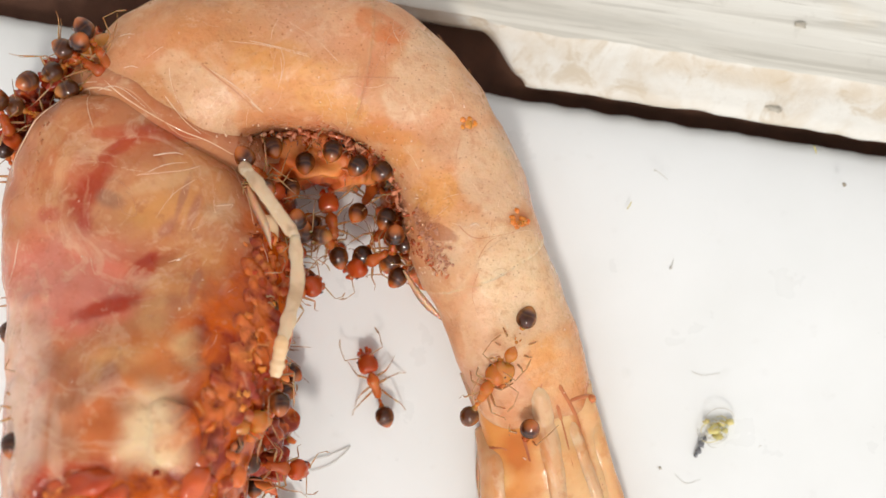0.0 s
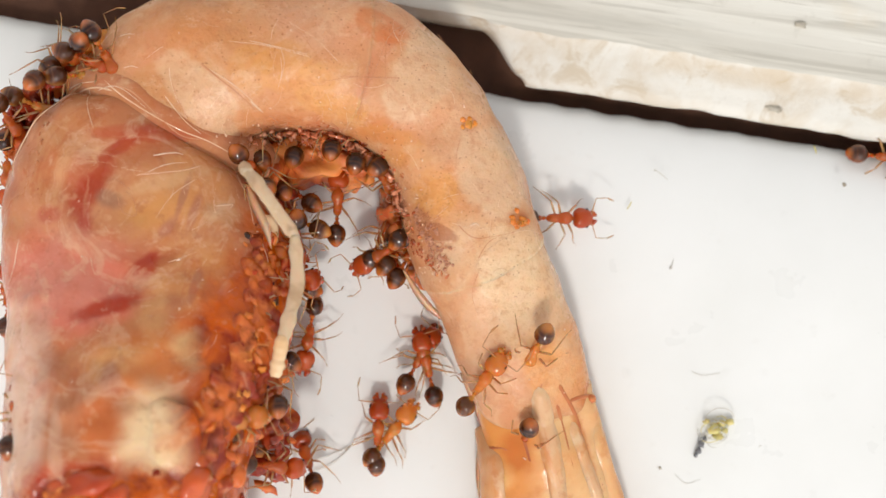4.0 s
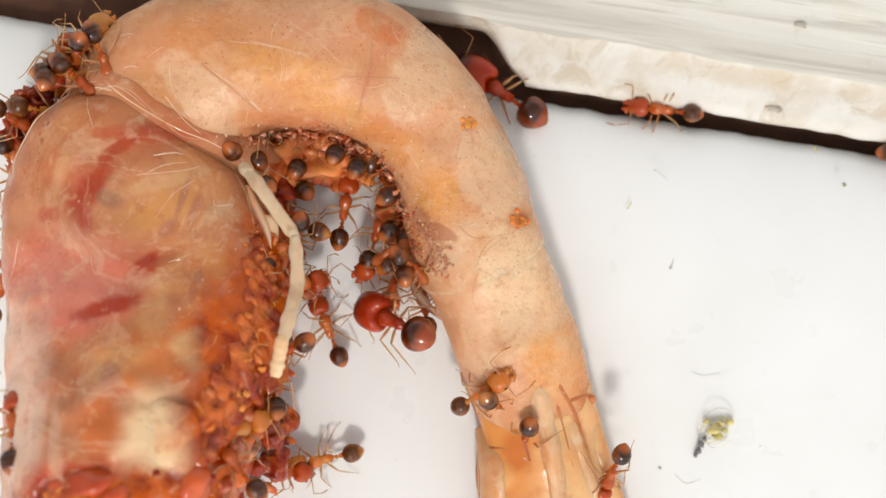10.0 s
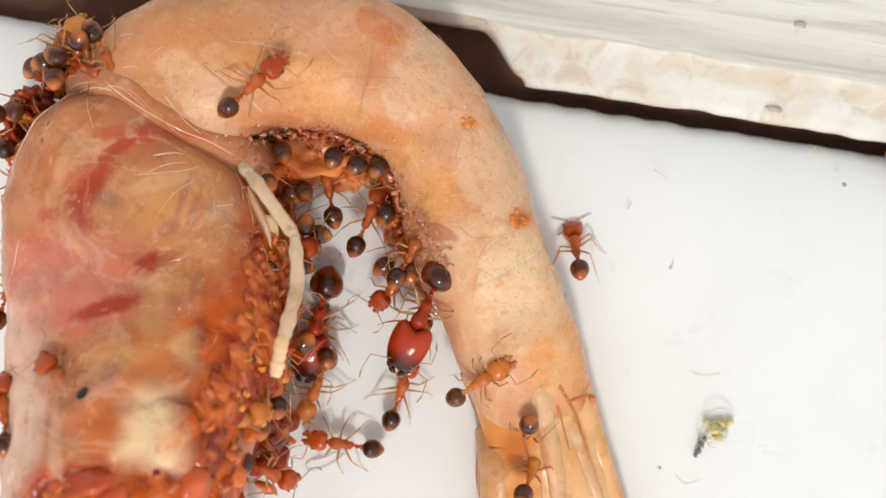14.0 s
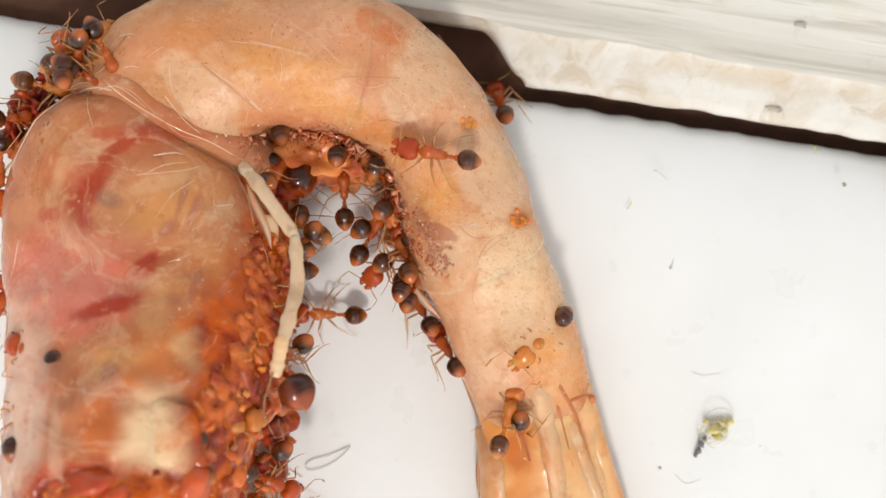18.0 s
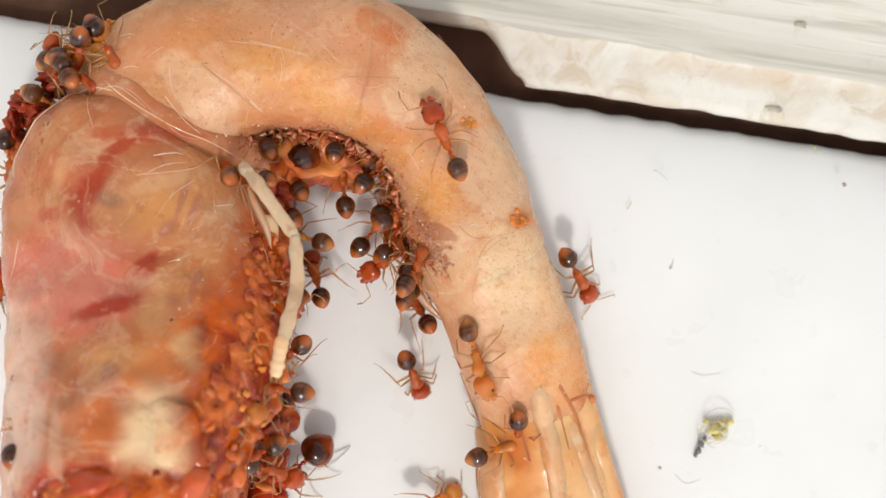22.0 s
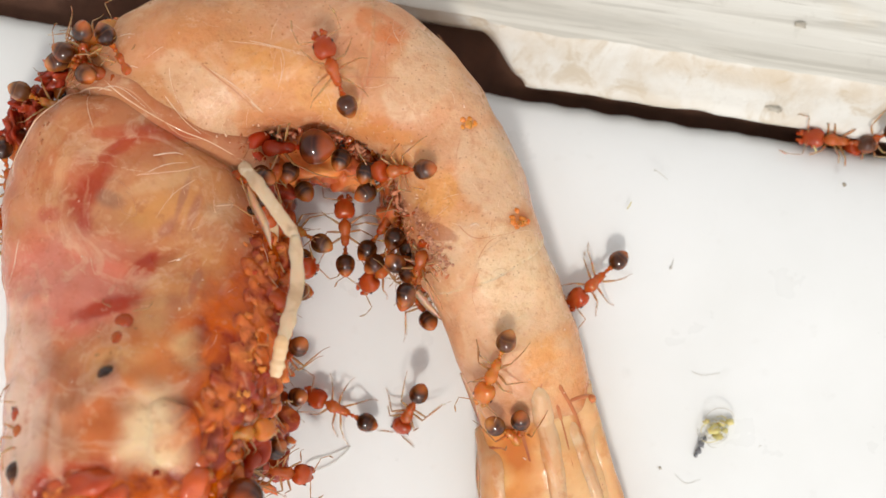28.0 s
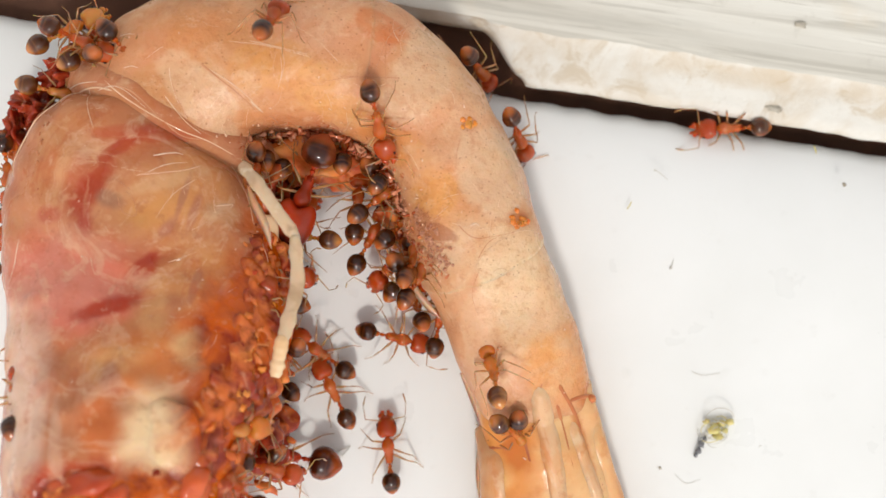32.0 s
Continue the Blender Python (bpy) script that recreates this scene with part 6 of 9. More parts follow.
        (22.25, 114, -287, 220, 32, 6, -68), (22.5, 132, -327, 213, 32, 4, -61), (22.62, 159, -357, 211, 25, 39, -100),
        (22.75, 186, -386, 209, -22, 54, -171), (22.88, 197, -435, 208, -31, 50, 138), (23, 208, -483, 207, -32, 44, 93),
        (23.5, 206, -470, 207, -24, 37, 91), (23.75, 270, -410, 200, -12, 20, 40),
        (24, 330, -353, 190, 0, 12, -13), (24.5, 279, -312, 214, 0, 8, 31), (25, 252, -252, 230, 0, 8, 41), (25.25, 312, -258, 212, 8, 10, 4),
        (25.5, 335, -272, 190, 10, 18, -32), (26, 290, -280, 220, 8, 12, -62), (26.5, 220, -290, 236, 8, 12, -90), (27.5, 142, -298, 242, 8, 15, -118), (28, 145, -286, 243, 8, 17, -112), (29, 144, -275, 258, 34, 62, -65), (30, 139, -286, 255, 40, 63, -51),
        (30.5, 160, -296, 258, 9, 75, -122), (31, 180, -307, 260, -34, 66, 155), (32, 156, -338, 258, -30, 41, 100),]),
    ("p", "w", [
        (0, 185, -242, 212, 0, 1, -113), (0.5, 175, -206, 229, -10, 23, -85), (1, 165, -170, 245, -7, 47, -53), (2, 195, -173, 248, -4, 46, -93),
        (3, 177, -206, 241, -4, 47, -55), (3.83, 230, -225, 237, -6, 43, -104), (4.67, 282, -245, 232, -3, 38, -149),
        (5.5, 335, -264, 228, 3, 36, 168), (6, 329, -280, 209, 2, 23, 164), (6.33, 284, -253, 216, -1, 16, 169), (6.67, 226, -232, 218, 2, 11, 176),
        (7, 172, -215, 208, 2, 0, -178), (8, 225, -169, 234, 2, 34, -143), (8.5, 237, -196, 244, 0, 42, -139), (9, 241, -230, 245, -13, 54, -143),
        (9.33, 213, -267, 238, -1, 65, -112), (9.67, 172, -324, 208, 49, 67, -42), (10, 137, -364, 177, 36, 57, -35),
        (10.67, 216, -403, 180, 34, 58, -65), (11.33, 298, -449, 191, 3, 62, -120), (12, 346, -499, 181, -13, 49, -161),
        (12.67, 307, -538, 178, -17, 47, 151), (13.33, 268, -577, 174, -18, 45, 106), (14, 228, -616, 171, -17, 42, 63),
        (14.67, 299, -556, 173, -4, 33, 122), (15.33, 316, -475, 140, 2, 0, 175), (16, 314, -415, 150, -23, -14, -129),
        (16.25, 331, -300, 148, -20, -5, -105), (16.5, 398, -152, -50, 0, 0, -79), (17, 369, -58, -15, 0, 44, -70),
        (17.5, 394, -82, -21, 0, 38, -98), (17.75, 293, -156, 170, -19, 4, -120), (18, 245, -224, 197, -11, -14, -136),
        (18.5, 284, -187, 220, -17, 26, -131), (18.75, 257, -196, 213, -3, 9, -150), (19, 201, -187, 206, 2, -2, -174),
        (19.25, 183, -182, 220, 0, 18, -149), (19.5, 170, -180, 238, 9, 48, -117), (19.75, 153, -258, 218, 31, 52, -68),
        (20, 140, -333, 180, 43, 42, -31), (21, 123, -427, 147, 19, 29, -16), (22, 133, -524, 135, 5, 23, 15), (23, 167, -604, 135, -12, 26, 46),
        (23.33, 175, -561, 136, 3, 23, 7), (23.67, 182, -518, 138, 16, 30, -33), (24, 190, -475, 139, 22, 42, -75),
        (28, 166, -449, 159, 27, 42, -35), (32, 178, -449, 161, 23, 39, -37),]),
    ("m", "w", [
        (0, 243, -459, 165, 23, 60, -100), (7, 238, -463, 158, 21, 55, -100), (14, 241, -452, 165, 24, 56, -94), (17, 228, -438, 167, 28, 58, -87),
        (20, 214, -446, 157, 23, 52, -86), (25, 214, -446, 157, 23, 52, -86), (29, 223, -446, 160, 26, 52, -83), (32, 214, -446, 157, 23, 52, -86),]),
    ("m", "w", [
        (0, -221, 104, 48, -1, 49, 63), (0.6, -184, 172, 110, 8, 30, 76), (0.8, -157, 226, 182, 0, -7, 65), (1, -131, 279, 255, -2, -45, 58),
        (1.2, -147, 229, 183, -5, -4, 64), (1.4, -163, 180, 112, -3, 37, 70), (1.6, -170, 200, 110, 10, 40, 35), (1.8, -176, 221, 108, 20, 49, -1),
        (2, -183, 242, 106, 19, 61, -45), (3, -167, 220, 109, 16, 44, -51), (32, -158, 212, 111, 27, 42, -47),]),
    ("m", "w", [
        (0, 117, -6, 20, 0, 0, 112), (4.8, 117, -6, 20, 0, 0, 112), (5.05, 166, 1, 19, 0, 0, 130), (5.3, 213, -13, 310, 15, 27, 156),
        (5.5, 140, 13, 328, -3, 34, -170), (6, 27, 137, 312, -2, -2, -163), (6.25, 23, 137, 325, 0, 30, -150), (6.5, 14, 114, 321, 17, 62, -123),
        (6.75, -17, 66, 291, 50, 57, -70), (7, -36, 25, 266, 54, 38, -50), (8, -57, 11, 238, 46, 32, -43), (9, -73, 10, 181, 53, 29, -33),
        (10, -57, -18, 210, 45, 32, -40), (11, -48, -20, 228, 49, 33, -42), (11.33, -52, -27, 226, 26, 11, -9), (11.67, -57, -35, 223, -4, 5, 28),
        (12, -61, -43, 221, -32, 18, 64), (13, -57, -61, 234, -39, 26, 52), (14, -67, -36, 217, -29, 14, 59), (17, -91, -77, 127, -16, 27, 63),
        (20, -20, -75, 249, -53, 36, 75), (22, -46, -67, 246, -36, 28, 60), (24, -64, -69, 173, -30, 23, 60), (26, -46, -70, 222, -33, 13, 65),
        (29, -44, -71, 229, -32, 17, 66), (31, -39, -66, 207, -66, 45, 68), (32, -43, -57, 222, -60, 45, 69),]),
    ("m", "w", [
        (0, -478, 225, 234, 13, 46, -54), (12.5, -520, 281, 201, 44, 66, -33), (13, -488, 273, 229, 0, 45, -56), (13.12, -511, 260, 212, 3, 44, -11),
        (13.25, -533, 247, 195, 4, 42, 32), (13.38, -521, 258, 243, 11, 27, 77), (13.5, -509, 270, 291, 4, 12, 116),
        (13.75, -520, 343, 336, 17, 0, 79), (14, -474, 408, 347, 15, -10, 40), (14.25, -343, 408, 329, 28, 0, 3),
        (14.5, -239, 385, 316, 22, 10, -33), (14.75, -186, 359, 307, 27, 6, -36), (15, -136, 319, 297, 30, 1, -40),
        (15.25, -95, 277, 300, 26, -3, -44), (15.5, -60, 248, 309, 20, -5, -47), (16, -18, 242, 321, 1, -4, -28), (16.5, 24, 266, 317, -5, 8, -11),
        (16.75, 71, 302, 292, -39, 35, -66), (17, 197, 382, -29, -3, 49, -74), (17.25, 132, 287, 258, -12, 0, -127),
        (17.5, 49, 236, 312, 4, -13, 176), (17.75, 16, 225, 322, 0, -7, 173), (18, -8, 231, 324, 1, 1, 169), (18.25, -23, 286, 320, -1, -1, 146),
        (18.5, -32, 338, 327, 0, -6, 122), (19, -22, 318, 322, 1, -5, 115), (19.5, -37, 317, 323, -3, -5, 124), (20, -1, 261, 321, 3, 2, 120),
        (20.5, 0, 298, 319, 5, -1, 94), (21, 16, 287, 316, 8, 1, 91), (21.5, 13, 281, 318, 7, 2, 93), (22, 4, 261, 321, 4, 1, 114),
        (22.5, -45, 306, 321, -4, -5, 122), (23, -60, 265, 316, -8, 4, 149), (23.5, -102, 319, 316, -16, 2, 150), (24, -86, 324, 322, -12, -2, 140),
        (24.25, -142, 342, 311, -23, 5, 160), (24.5, -211, 361, 300, -30, 10, 178), (25, -224, 367, 302, -29, 11, -177),
        (25.5, -254, 382, 311, -27, 5, -176), (26, -251, 382, 308, -34, 40, -157), (26.5, -247, 382, 304, -14, 74, -119),
        (26.75, -239, 389, 324, -32, 55, -168), (27, -230, 395, 344, -25, 35, 166), (27.25, -245, 400, 354, -11, 29, 139),
        (27.5, -260, 405, 364, 5, 29, 111), (28, -266, 428, 341, 1, -13, 111), (28.5, -197, 437, 339, 2, 0, 49), (29, -147, 449, 334, -1, 1, -21),
        (29.5, -101, 439, 332, -6, 4, -19), (30, -105, 469, 326, -6, 13, 14), (30.25, -78, 477, 307, -17, 21, 2),
        (30.5, -37, 483, 272, -28, 21, -11), (30.75, 8, 544, 36, -4, 27, -25), (31, 42, 565, -12, -4, 52, -50), (31.5, 52, 548, -10, -4, 56, -48),
        (32, 67, 520, -9, -4, 56, -44),]),
    ("m", "w", [
        (0, 89, 78, 15, 0, 0, 108), (22.5, 73, 132, 13, 0, 0, 112), (22.62, 142, 148, 9, 0, 0, 155), (22.75, 211, 165, 5, 0, 0, -162),
        (22.88, 274, 201, 1, -9, 19, -122), (23, 337, 236, -4, -1, 39, -77), (23.5, 289, 275, -9, -2, 45, -70), (23.75, 253, 225, 66, -2, 36, -122),
        (24, 169, 153, 301, 9, 8, -171), (24.5, 78, 304, 322, -6, 22, -152), (24.75, 26, 292, 328, -2, 13, -152), (25, -29, 269, 319, 1, 3, -153),
        (25.25, -67, 298, 324, -7, 31, -160), (25.5, -86, 318, 327, -18, 53, -175), (26, -109, 297, 297, 136, 114, -18),
        (26.5, -124, 269, 241, -61, 56, 150), (27, -110, 236, 207, -38, 51, 169), (27.5, -96, 201, 231, -10, 31, -171),
        (28, -72, 215, 267, -20, 39, 180), (29, -87, 266, 297, -21, 21, 172), (29.5, -112, 252, 239, -31, 56, -179),
        (30, -171, 230, 99, -16, 61, -138), (31, -148, 177, 93, -44, 55, 142), (31.25, -163, 299, 213, 135, 104, 9),
        (31.5, -191, 398, 338, 21, 50, -58), (32, -151, 340, 304, 19, 20, -76),]),
    ("m", "w", [
        (0, 101, 40, -29, 0, 0, -124), (23.5, 101, 40, -29, 0, 0, -117), (23.75, 16, 75, -31, 0, 0, -135), (23.88, 22, 111, 127, 12, 41, -134),
        (24, 27, 146, 285, 64, 77, -91), (24.5, 51, 134, 299, 21, 69, -129), (25, 75, 116, 298, 2, 53, -142), (26.5, 75, 52, 294, -5, 69, -163),
        (26.68, 61, 37, 132, 2, 35, -149), (26.85, 46, 23, -30, 0, 0, -142), (27.2, 105, 28, -29, 0, 0, -126), (32, 107, 24, -28, 0, 0, -124),]),
    ("m", "w", [
        (0, 128, -37, -26, 0, 0, -72), (24.5, 136, -60, -27, 0, 0, -117), (24.75, 90, -65, -28, 0, 0, -129), (25, 112, -12, 295, 5, 61, -138),
        (26, 72, 37, 297, 28, 62, -91), (26.3, 76, -40, -26, 0, 0, -94), (26.6, 128, -37, -26, 0, 0, -72), (32, 128, -37, -26, 0, 0, -72),]),
    ("m", "w", [
        (0, -900, 534, 288, -29, 64, -147), (28, -872, 527, 301, 12, 56, -117), (29, -815, 515, 310, 43, 62, -122),
        (29.25, -780, 496, 333, 30, 41, -148), (29.5, -747, 494, 346, 9, 11, -175), (29.75, -690, 502, 356, 1, 8, 179),
        (30, -638, 499, 365, 1, 5, 175), (30.17, -633, 492, 372, -13, 16, -133), (30.33, -628, 486, 379, -12, 33, -79),
        (30.5, -624, 479, 386, 7, 41, -14), (31, -517, 444, 365, 5, 7, -41), (31.25, -505, 435, 375, -3, 22, 9), (31.5, -492, 425, 385, 4, 37, 66),
        (31.75, -458, 472, 384, 0, 44, 69), (32, -431, 519, 371, -2, 57, 73),]),
    ("m", "w", [
        (0, -1025, 429, 265, 11, 49, 35), (9.33, -980, 441, 268, 0, 40, 73), (18.67, -934, 454, 272, -15, 37, 109),
        (28, -889, 466, 275, -29, 42, 145), (29, -844, 444, 304, -12, 57, 150), (30, -784, 422, 348, -12, 58, 143),
        (30.17, -795, 418, 353, -21, 47, 84), (30.33, -806, 415, 357, -13, 36, 36), (30.5, -817, 412, 362, 1, 33, -9),
        (30.75, -768, 391, 357, 1, 18, 0), (31, -723, 386, 348, 2, -3, 9), (31.25, -753, 405, 356, 2, 15, -12), (31.5, -794, 445, 361, 5, 29, -31),
        (31.75, -819, 488, 343, 24, 31, -68), (31.88, -842, 511, 320, 5, 62, -104), (32, -866, 535, 297, 106, 117, -19),]),
    ("m", "w", [
        (0, -447, 130, 255, 21, 62, 136), (29, -496, 132, 272, -112, 145, -2), (30, -572, 165, 311, 66, 39, 141), (30.5, -567, 238, 247, 36, 39, 70),
        (30.75, -548, 287, 270, 50, 27, 60), (31, -525, 316, 287, 45, 28, 45), (31.5, -530, 308, 250, 37, 57, 14),
        (31.75, -507, 288, 174, -3, 58, -75), (32, -447, 231, 223, 29, 53, -101),]),
    ("m", "w", [
        (0, -1147, 355, 247, -44, 50, -93), (9.5, -1137, 333, 238, -33, 59, -43), (19, -1128, 311, 228, -12, 59, 16),
        (19.5, -1060, 308, 259, -29, 20, 9), (20, -1015, 310, 317, -41, 26, -9), (20.25, -909, 324, 386, -18, 12, -5),
        (20.5, -805, 326, 369, -21, 1, -15), (20.75, -755, 311, 359, -18, 3, -23), (21, -705, 286, 357, -17, 2, -30),
        (21.25, -662, 261, 347, -19, 11, -29), (21.5, -624, 235, 331, -20, 18, -27), (21.75, -607, 195, 324, -40, 59, -22),
        (22, -576, 156, 328, -88, 113, -40), (23, -601, 262, 275, 83, 69, 71), (23.33, -583, 215, 273, -63, 42, -75),
        (23.67, -553, 158, 328, -65, 36, -85), (24, -528, 119, 342, -62, 36, -93), (25, -476, 97, 332, -50, 48, -83),
        (32, -484, 158, 265, -18, 53, -73),]),
    ("m", "w", [
        (0, 1055, -929, 0, 0, 0, 114), (0.25, 1016, -827, 0, 0, 0, 115), (0.5, 963, -691, 0, 0, 0, 117), (0.75, 914, -507, 0, 0, 0, 125),
        (1, 855, -316, 0, 0, 0, 134), (1.25, 769, -164, 0, 0, 0, 136), (1.5, 681, -26, -4, 1, 1, 138), (1.75, 603, 100, -7, 1, 23, 108),
        (2, 546, 205, -19, 0, 45, 76), (2.25, 575, 279, -42, -3, 45, 41), (2.5, 653, 335, -74, 0, 43, 9), (2.75, 750, 342, -84, 0, 22, 1),
        (3, 856, 328, -95, 0, 0, -7), (3.73, 1128, 277, -95, 0, 0, -7), (4.2, 1315, 247, -95, 0, 0, -6), (4.73, 1502, 233, -95, 0, 0, -7),
        (5, 1544, 231, -95, 0, 0, -7), (32, 1544, 231, -95, 0, 0, -7),]),
    ("m", "w", [
        (0, -62, 463, -52, 0, 0, 169), (0.1, 73, 446, -53, 0, 0, 124), (0.2, 208, 430, -54, 0, 0, 80), (0.3, 349, 416, -66, 8, 19, 39),
        (0.4, 491, 401, -77, 0, 38, -8), (0.7, 849, 352, -95, 0, 0, -9), (1, 1054, 314, -95, 0, 0, -11), (1.5, 1101, 300, -95, 0, 0, -9),
        (1.62, 1076, 305, -95, 0, 0, 35), (1.75, 1051, 309, -95, 0, 0, 80), (1.88, 1029, 314, -95, 0, 0, 124), (2, 1006, 318, -95, 0, 0, 169),
        (2.2, 936, 332, -95, 0, 0, 169), (2.4, 843, 350, -95, 0, 0, 169), (2.8, 637, 389, -95, 0, 0, 170), (3, 548, 405, -95, 0, 0, 170),
        (3.25, 420, 424, -95, 0, 0, 172), (3.5, 215, 454, -95, 0, 0, 174), (3.75, 33, 472, -66, 0, 0, 167), (4, -75, 483, -58, 0, 0, 160),
        (5, -80, 490, -53, 0, 0, 153), (5.12, -27, 481, -54, 0, 0, 112), (5.25, 27, 473, -55, 0, 0, 71), (5.38, 86, 467, -66, 7, 18, 32),
        (5.5, 145, 462, -77, 0, 37, -12), (5.75, 194, 458, -85, 0, 19, -8), (6, 247, 464, -95, 0, 0, -4), (6.25, 283, 488, -81, 0, 27, -32),
        (6.5, 337, 516, -71, 0, 54, -60), (6.62, 340, 479, -71, 1, 52, -23), (6.75, 344, 441, -72, 0, 50, 12), (6.88, 374, 410, -73, 1, 48, 49),
        (7, 405, 379, -73, 0, 46, 85), (7.25, 449, 400, -83, 0, 23, 39), (7.5, 532, 413, -95, 0, 0, -7), (7.75, 640, 393, -95, 0, 0, -7),
        (8, 737, 373, -95, 0, 0, -7), (8.5, 769, 366, -95, 0, 0, -7), (8.62, 785, 349, -88, -6, 14, 34), (8.75, 801, 332, -81, 0, 28, 77),
        (8.88, 841, 334, -76, -7, 41, 115), (9, 880, 336, -70, 0, 56, 162), (9.5, 813, 366, -95, 0, 0, 173), (9.75, 706, 380, -95, 0, 0, 173),
        (10, 627, 389, -95, 0, 0, 173), (11, 445, 390, -71, 0, 54, 140), (11.25, 396, 417, -81, 0, 27, 157), (11.5, 310, 445, -95, 0, 0, 173),
        (11.75, 117, 456, -75, 0, 0, 173), (12, -63, 466, -75, 0, 0, 173), (20, -62, 463, -52, 0, 0, 169), (20.12, 9, 463, -53, 0, 0, 124),
        (20.25, 79, 463, -54, 0, 0, 80), (20.38, 135, 467, -66, 8, 19, 39), (20.5, 191, 472, -77, 0, 38, -8), (20.62, 135, 469, -71, 8, 19, 37),
        (20.75, 78, 467, -65, 0, 0, 77), (20.88, 6, 468, -70, 0, 0, 120), (21, -65, 470, -75, 0, 0, 163), (32, -67, 470, -53, 0, 0, 158),]),
    ("m", "w", [
        (0, 107, 24, 18, 0, 0, 121), (0.5, 107, 24, 18, 0, 0, 121), (0.75, 167, 18, 19, 0, 0, 111), (1, 205, -19, 301, 39, 42, 130),
        (1.25, 204, 38, 246, 37, 74, 74), (1.38, 213, 91, 160, -15, 67, -5), (1.5, 222, 143, 74, -22, 49, -42), (1.62, 217, 165, 68, -12, 54, 3),
        (1.75, 211, 186, 62, 1, 52, 50), (1.88, 217, 224, 53, 7, 52, 91), (2, 224, 262, 44, 11, 50, 131), (2.25, 198, 310, 31, 11, 47, 128),
        (2.5, 190, 367, -76, 0, 40, 117), (3, 210, 405, -74, 0, 45, 121), (3.25, 59, 458, -55, 0, 0, 137), (3.5, -72, 479, -56, 0, 0, 153),
        (5.5, -70, 475, -55, 0, 0, 157), (5.62, 61, 468, -53, 0, 0, 116), (5.75, 192, 462, -50, 0, 0, 74), (5.88, 312, 460, -62, 9, 21, 36),
        (6, 432, 458, -74, 0, 43, -9), (6.5, 532, 425, -95, 0, 0, -11), (6.75, 559, 433, -81, 0, 28, -37), (7, 603, 451, -70, 0, 56, -63),
        (7.25, 623, 418, -83, 8, 28, -34), (7.5, 642, 385, -95, 0, 0, -11), (7.75, 713, 374, -95, 0, 0, -11), (8, 801, 360, -95, 0, 0, -12),
        (8.25, 944, 333, -95, 0, 0, -11), (8.5, 1038, 314, -95, 0, 0, -11), (8.75, 1118, 299, -95, 0, 0, -10), (9, 1209, 282, -95, 0, 0, -8),
        (9.25, 1284, 268, -95, 0, 0, -7), (9.5, 1315, 263, -95, 0, 0, -6), (20.75, 1344, 255, -83, 0, 24, -6), (32, 1369, 254, -72, 0, 49, -6),]),
    ("m", "w", [
        (0, 1369, 254, -72, 0, 49, -6), (1.5, 1395, 252, -72, 0, 49, 54), (3, 1421, 249, -72, 0, 49, 114), (4.5, 1447, 247, -72, 0, 49, 174),
        (4.75, 1232, 290, -83, 0, 24, 172), (5, 927, 346, -95, 0, 0, 169), (5.25, 821, 358, -84, 0, 21, -147), (5.5, 701, 360, -75, 0, 43, -104),
        (5.75, 576, 278, -37, -3, 18, -64), (6, 504, 212, -32, -3, -1, -22), (6.25, 457, 243, -23, -1, 17, -88), (6.5, 442, 255, -15, 3, 38, -151),
        (6.75, 375, 223, -2, 1, 43, -122), (7, 287, 177, 10, 0, 49, -93), (7.25, 162, 110, 14, 0, 0, -102), (7.5, 82, 101, 15, 0, 0, -112),
        (8.5, 101, 40, 21, 0, 0, -135), (9.33, 83, 75, 19, 0, 0, -180), (10.17, 58, 134, 15, 0, 0, 135), (11, 57, 186, 9, 0, 0, 90),
        (11.23, 96, 205, 5, 0, 0, 40), (11.47, 174, 243, -5, 0, 0, -9), (11.7, 215, 302, -14, -3, 42, -61), (12, 220, 306, -16, -3, 40, -63),
        (12.2, 140, 252, -7, 0, 0, -81), (12.4, 50, 209, 4, 0, 0, -101), (12.55, 47, 173, 9, 0, 0, -140), (12.7, 44, 137, 14, 0, 0, -179),
        (12.85, 69, 100, 17, 0, 0, 143), (13, 93, 63, 20, 0, 0, 104), (13.25, 234, 6, 20, 0, 0, 131), (13.5, 406, -44, 20, 1, 47, 159),
        (14, 365, -36, 17, 0, 43, 94), (14.3, 443, 170, -22, 0, 2, 76), (14.37, 437, 212, -21, 16, 11, 20), (14.43, 431, 255, -21, 18, 29, -36),
        (14.5, 425, 297, -20, 0, 39, -104), (15, 384, 292, -17, 2, 39, -122), (15.5, 338, 269, -13, 3, 39, -140), (16.5, 266, 256, -8, -1, 35, -86),
        (16.75, 264, 220, -6, -2, 37, -28), (17, 261, 184, -5, -2, 38, 32), (17.25, 222, 259, -12, -4, 39, -21), (17.5, 200, 343, -24, -2, 39, -73),
        (17.62, 177, 348, -31, -7, 43, -33), (17.75, 153, 353, -38, -7, 50, 11), (17.88, 162, 362, -54, -5, 52, 56), (18, 170, 372, -71, 0, 53, 104),
        (18.25, 52, 429, -49, 0, 0, 115), (18.5, -47, 439, -49, 0, 0, 127), (20, -42, 430, -45, 0, 0, 124), (20.25, 78, 447, -52, 0, 0, 89),
        (20.5, 222, 407, -74, 0, 43, 55), (20.75, 256, 295, -27, -5, 42, 11), (21, 271, 193, -2, -3, 36, -28), (21.5, 262, 201, 2, -1, 39, -68),
        (21.75, 310, 63, 14, -1, 37, -62), (22, 352, -49, 16, 0, 35, -56), (22.25, 320, 29, 14, 0, 35, -63), (22.5, 280, 144, 6, -1, 34, -71),
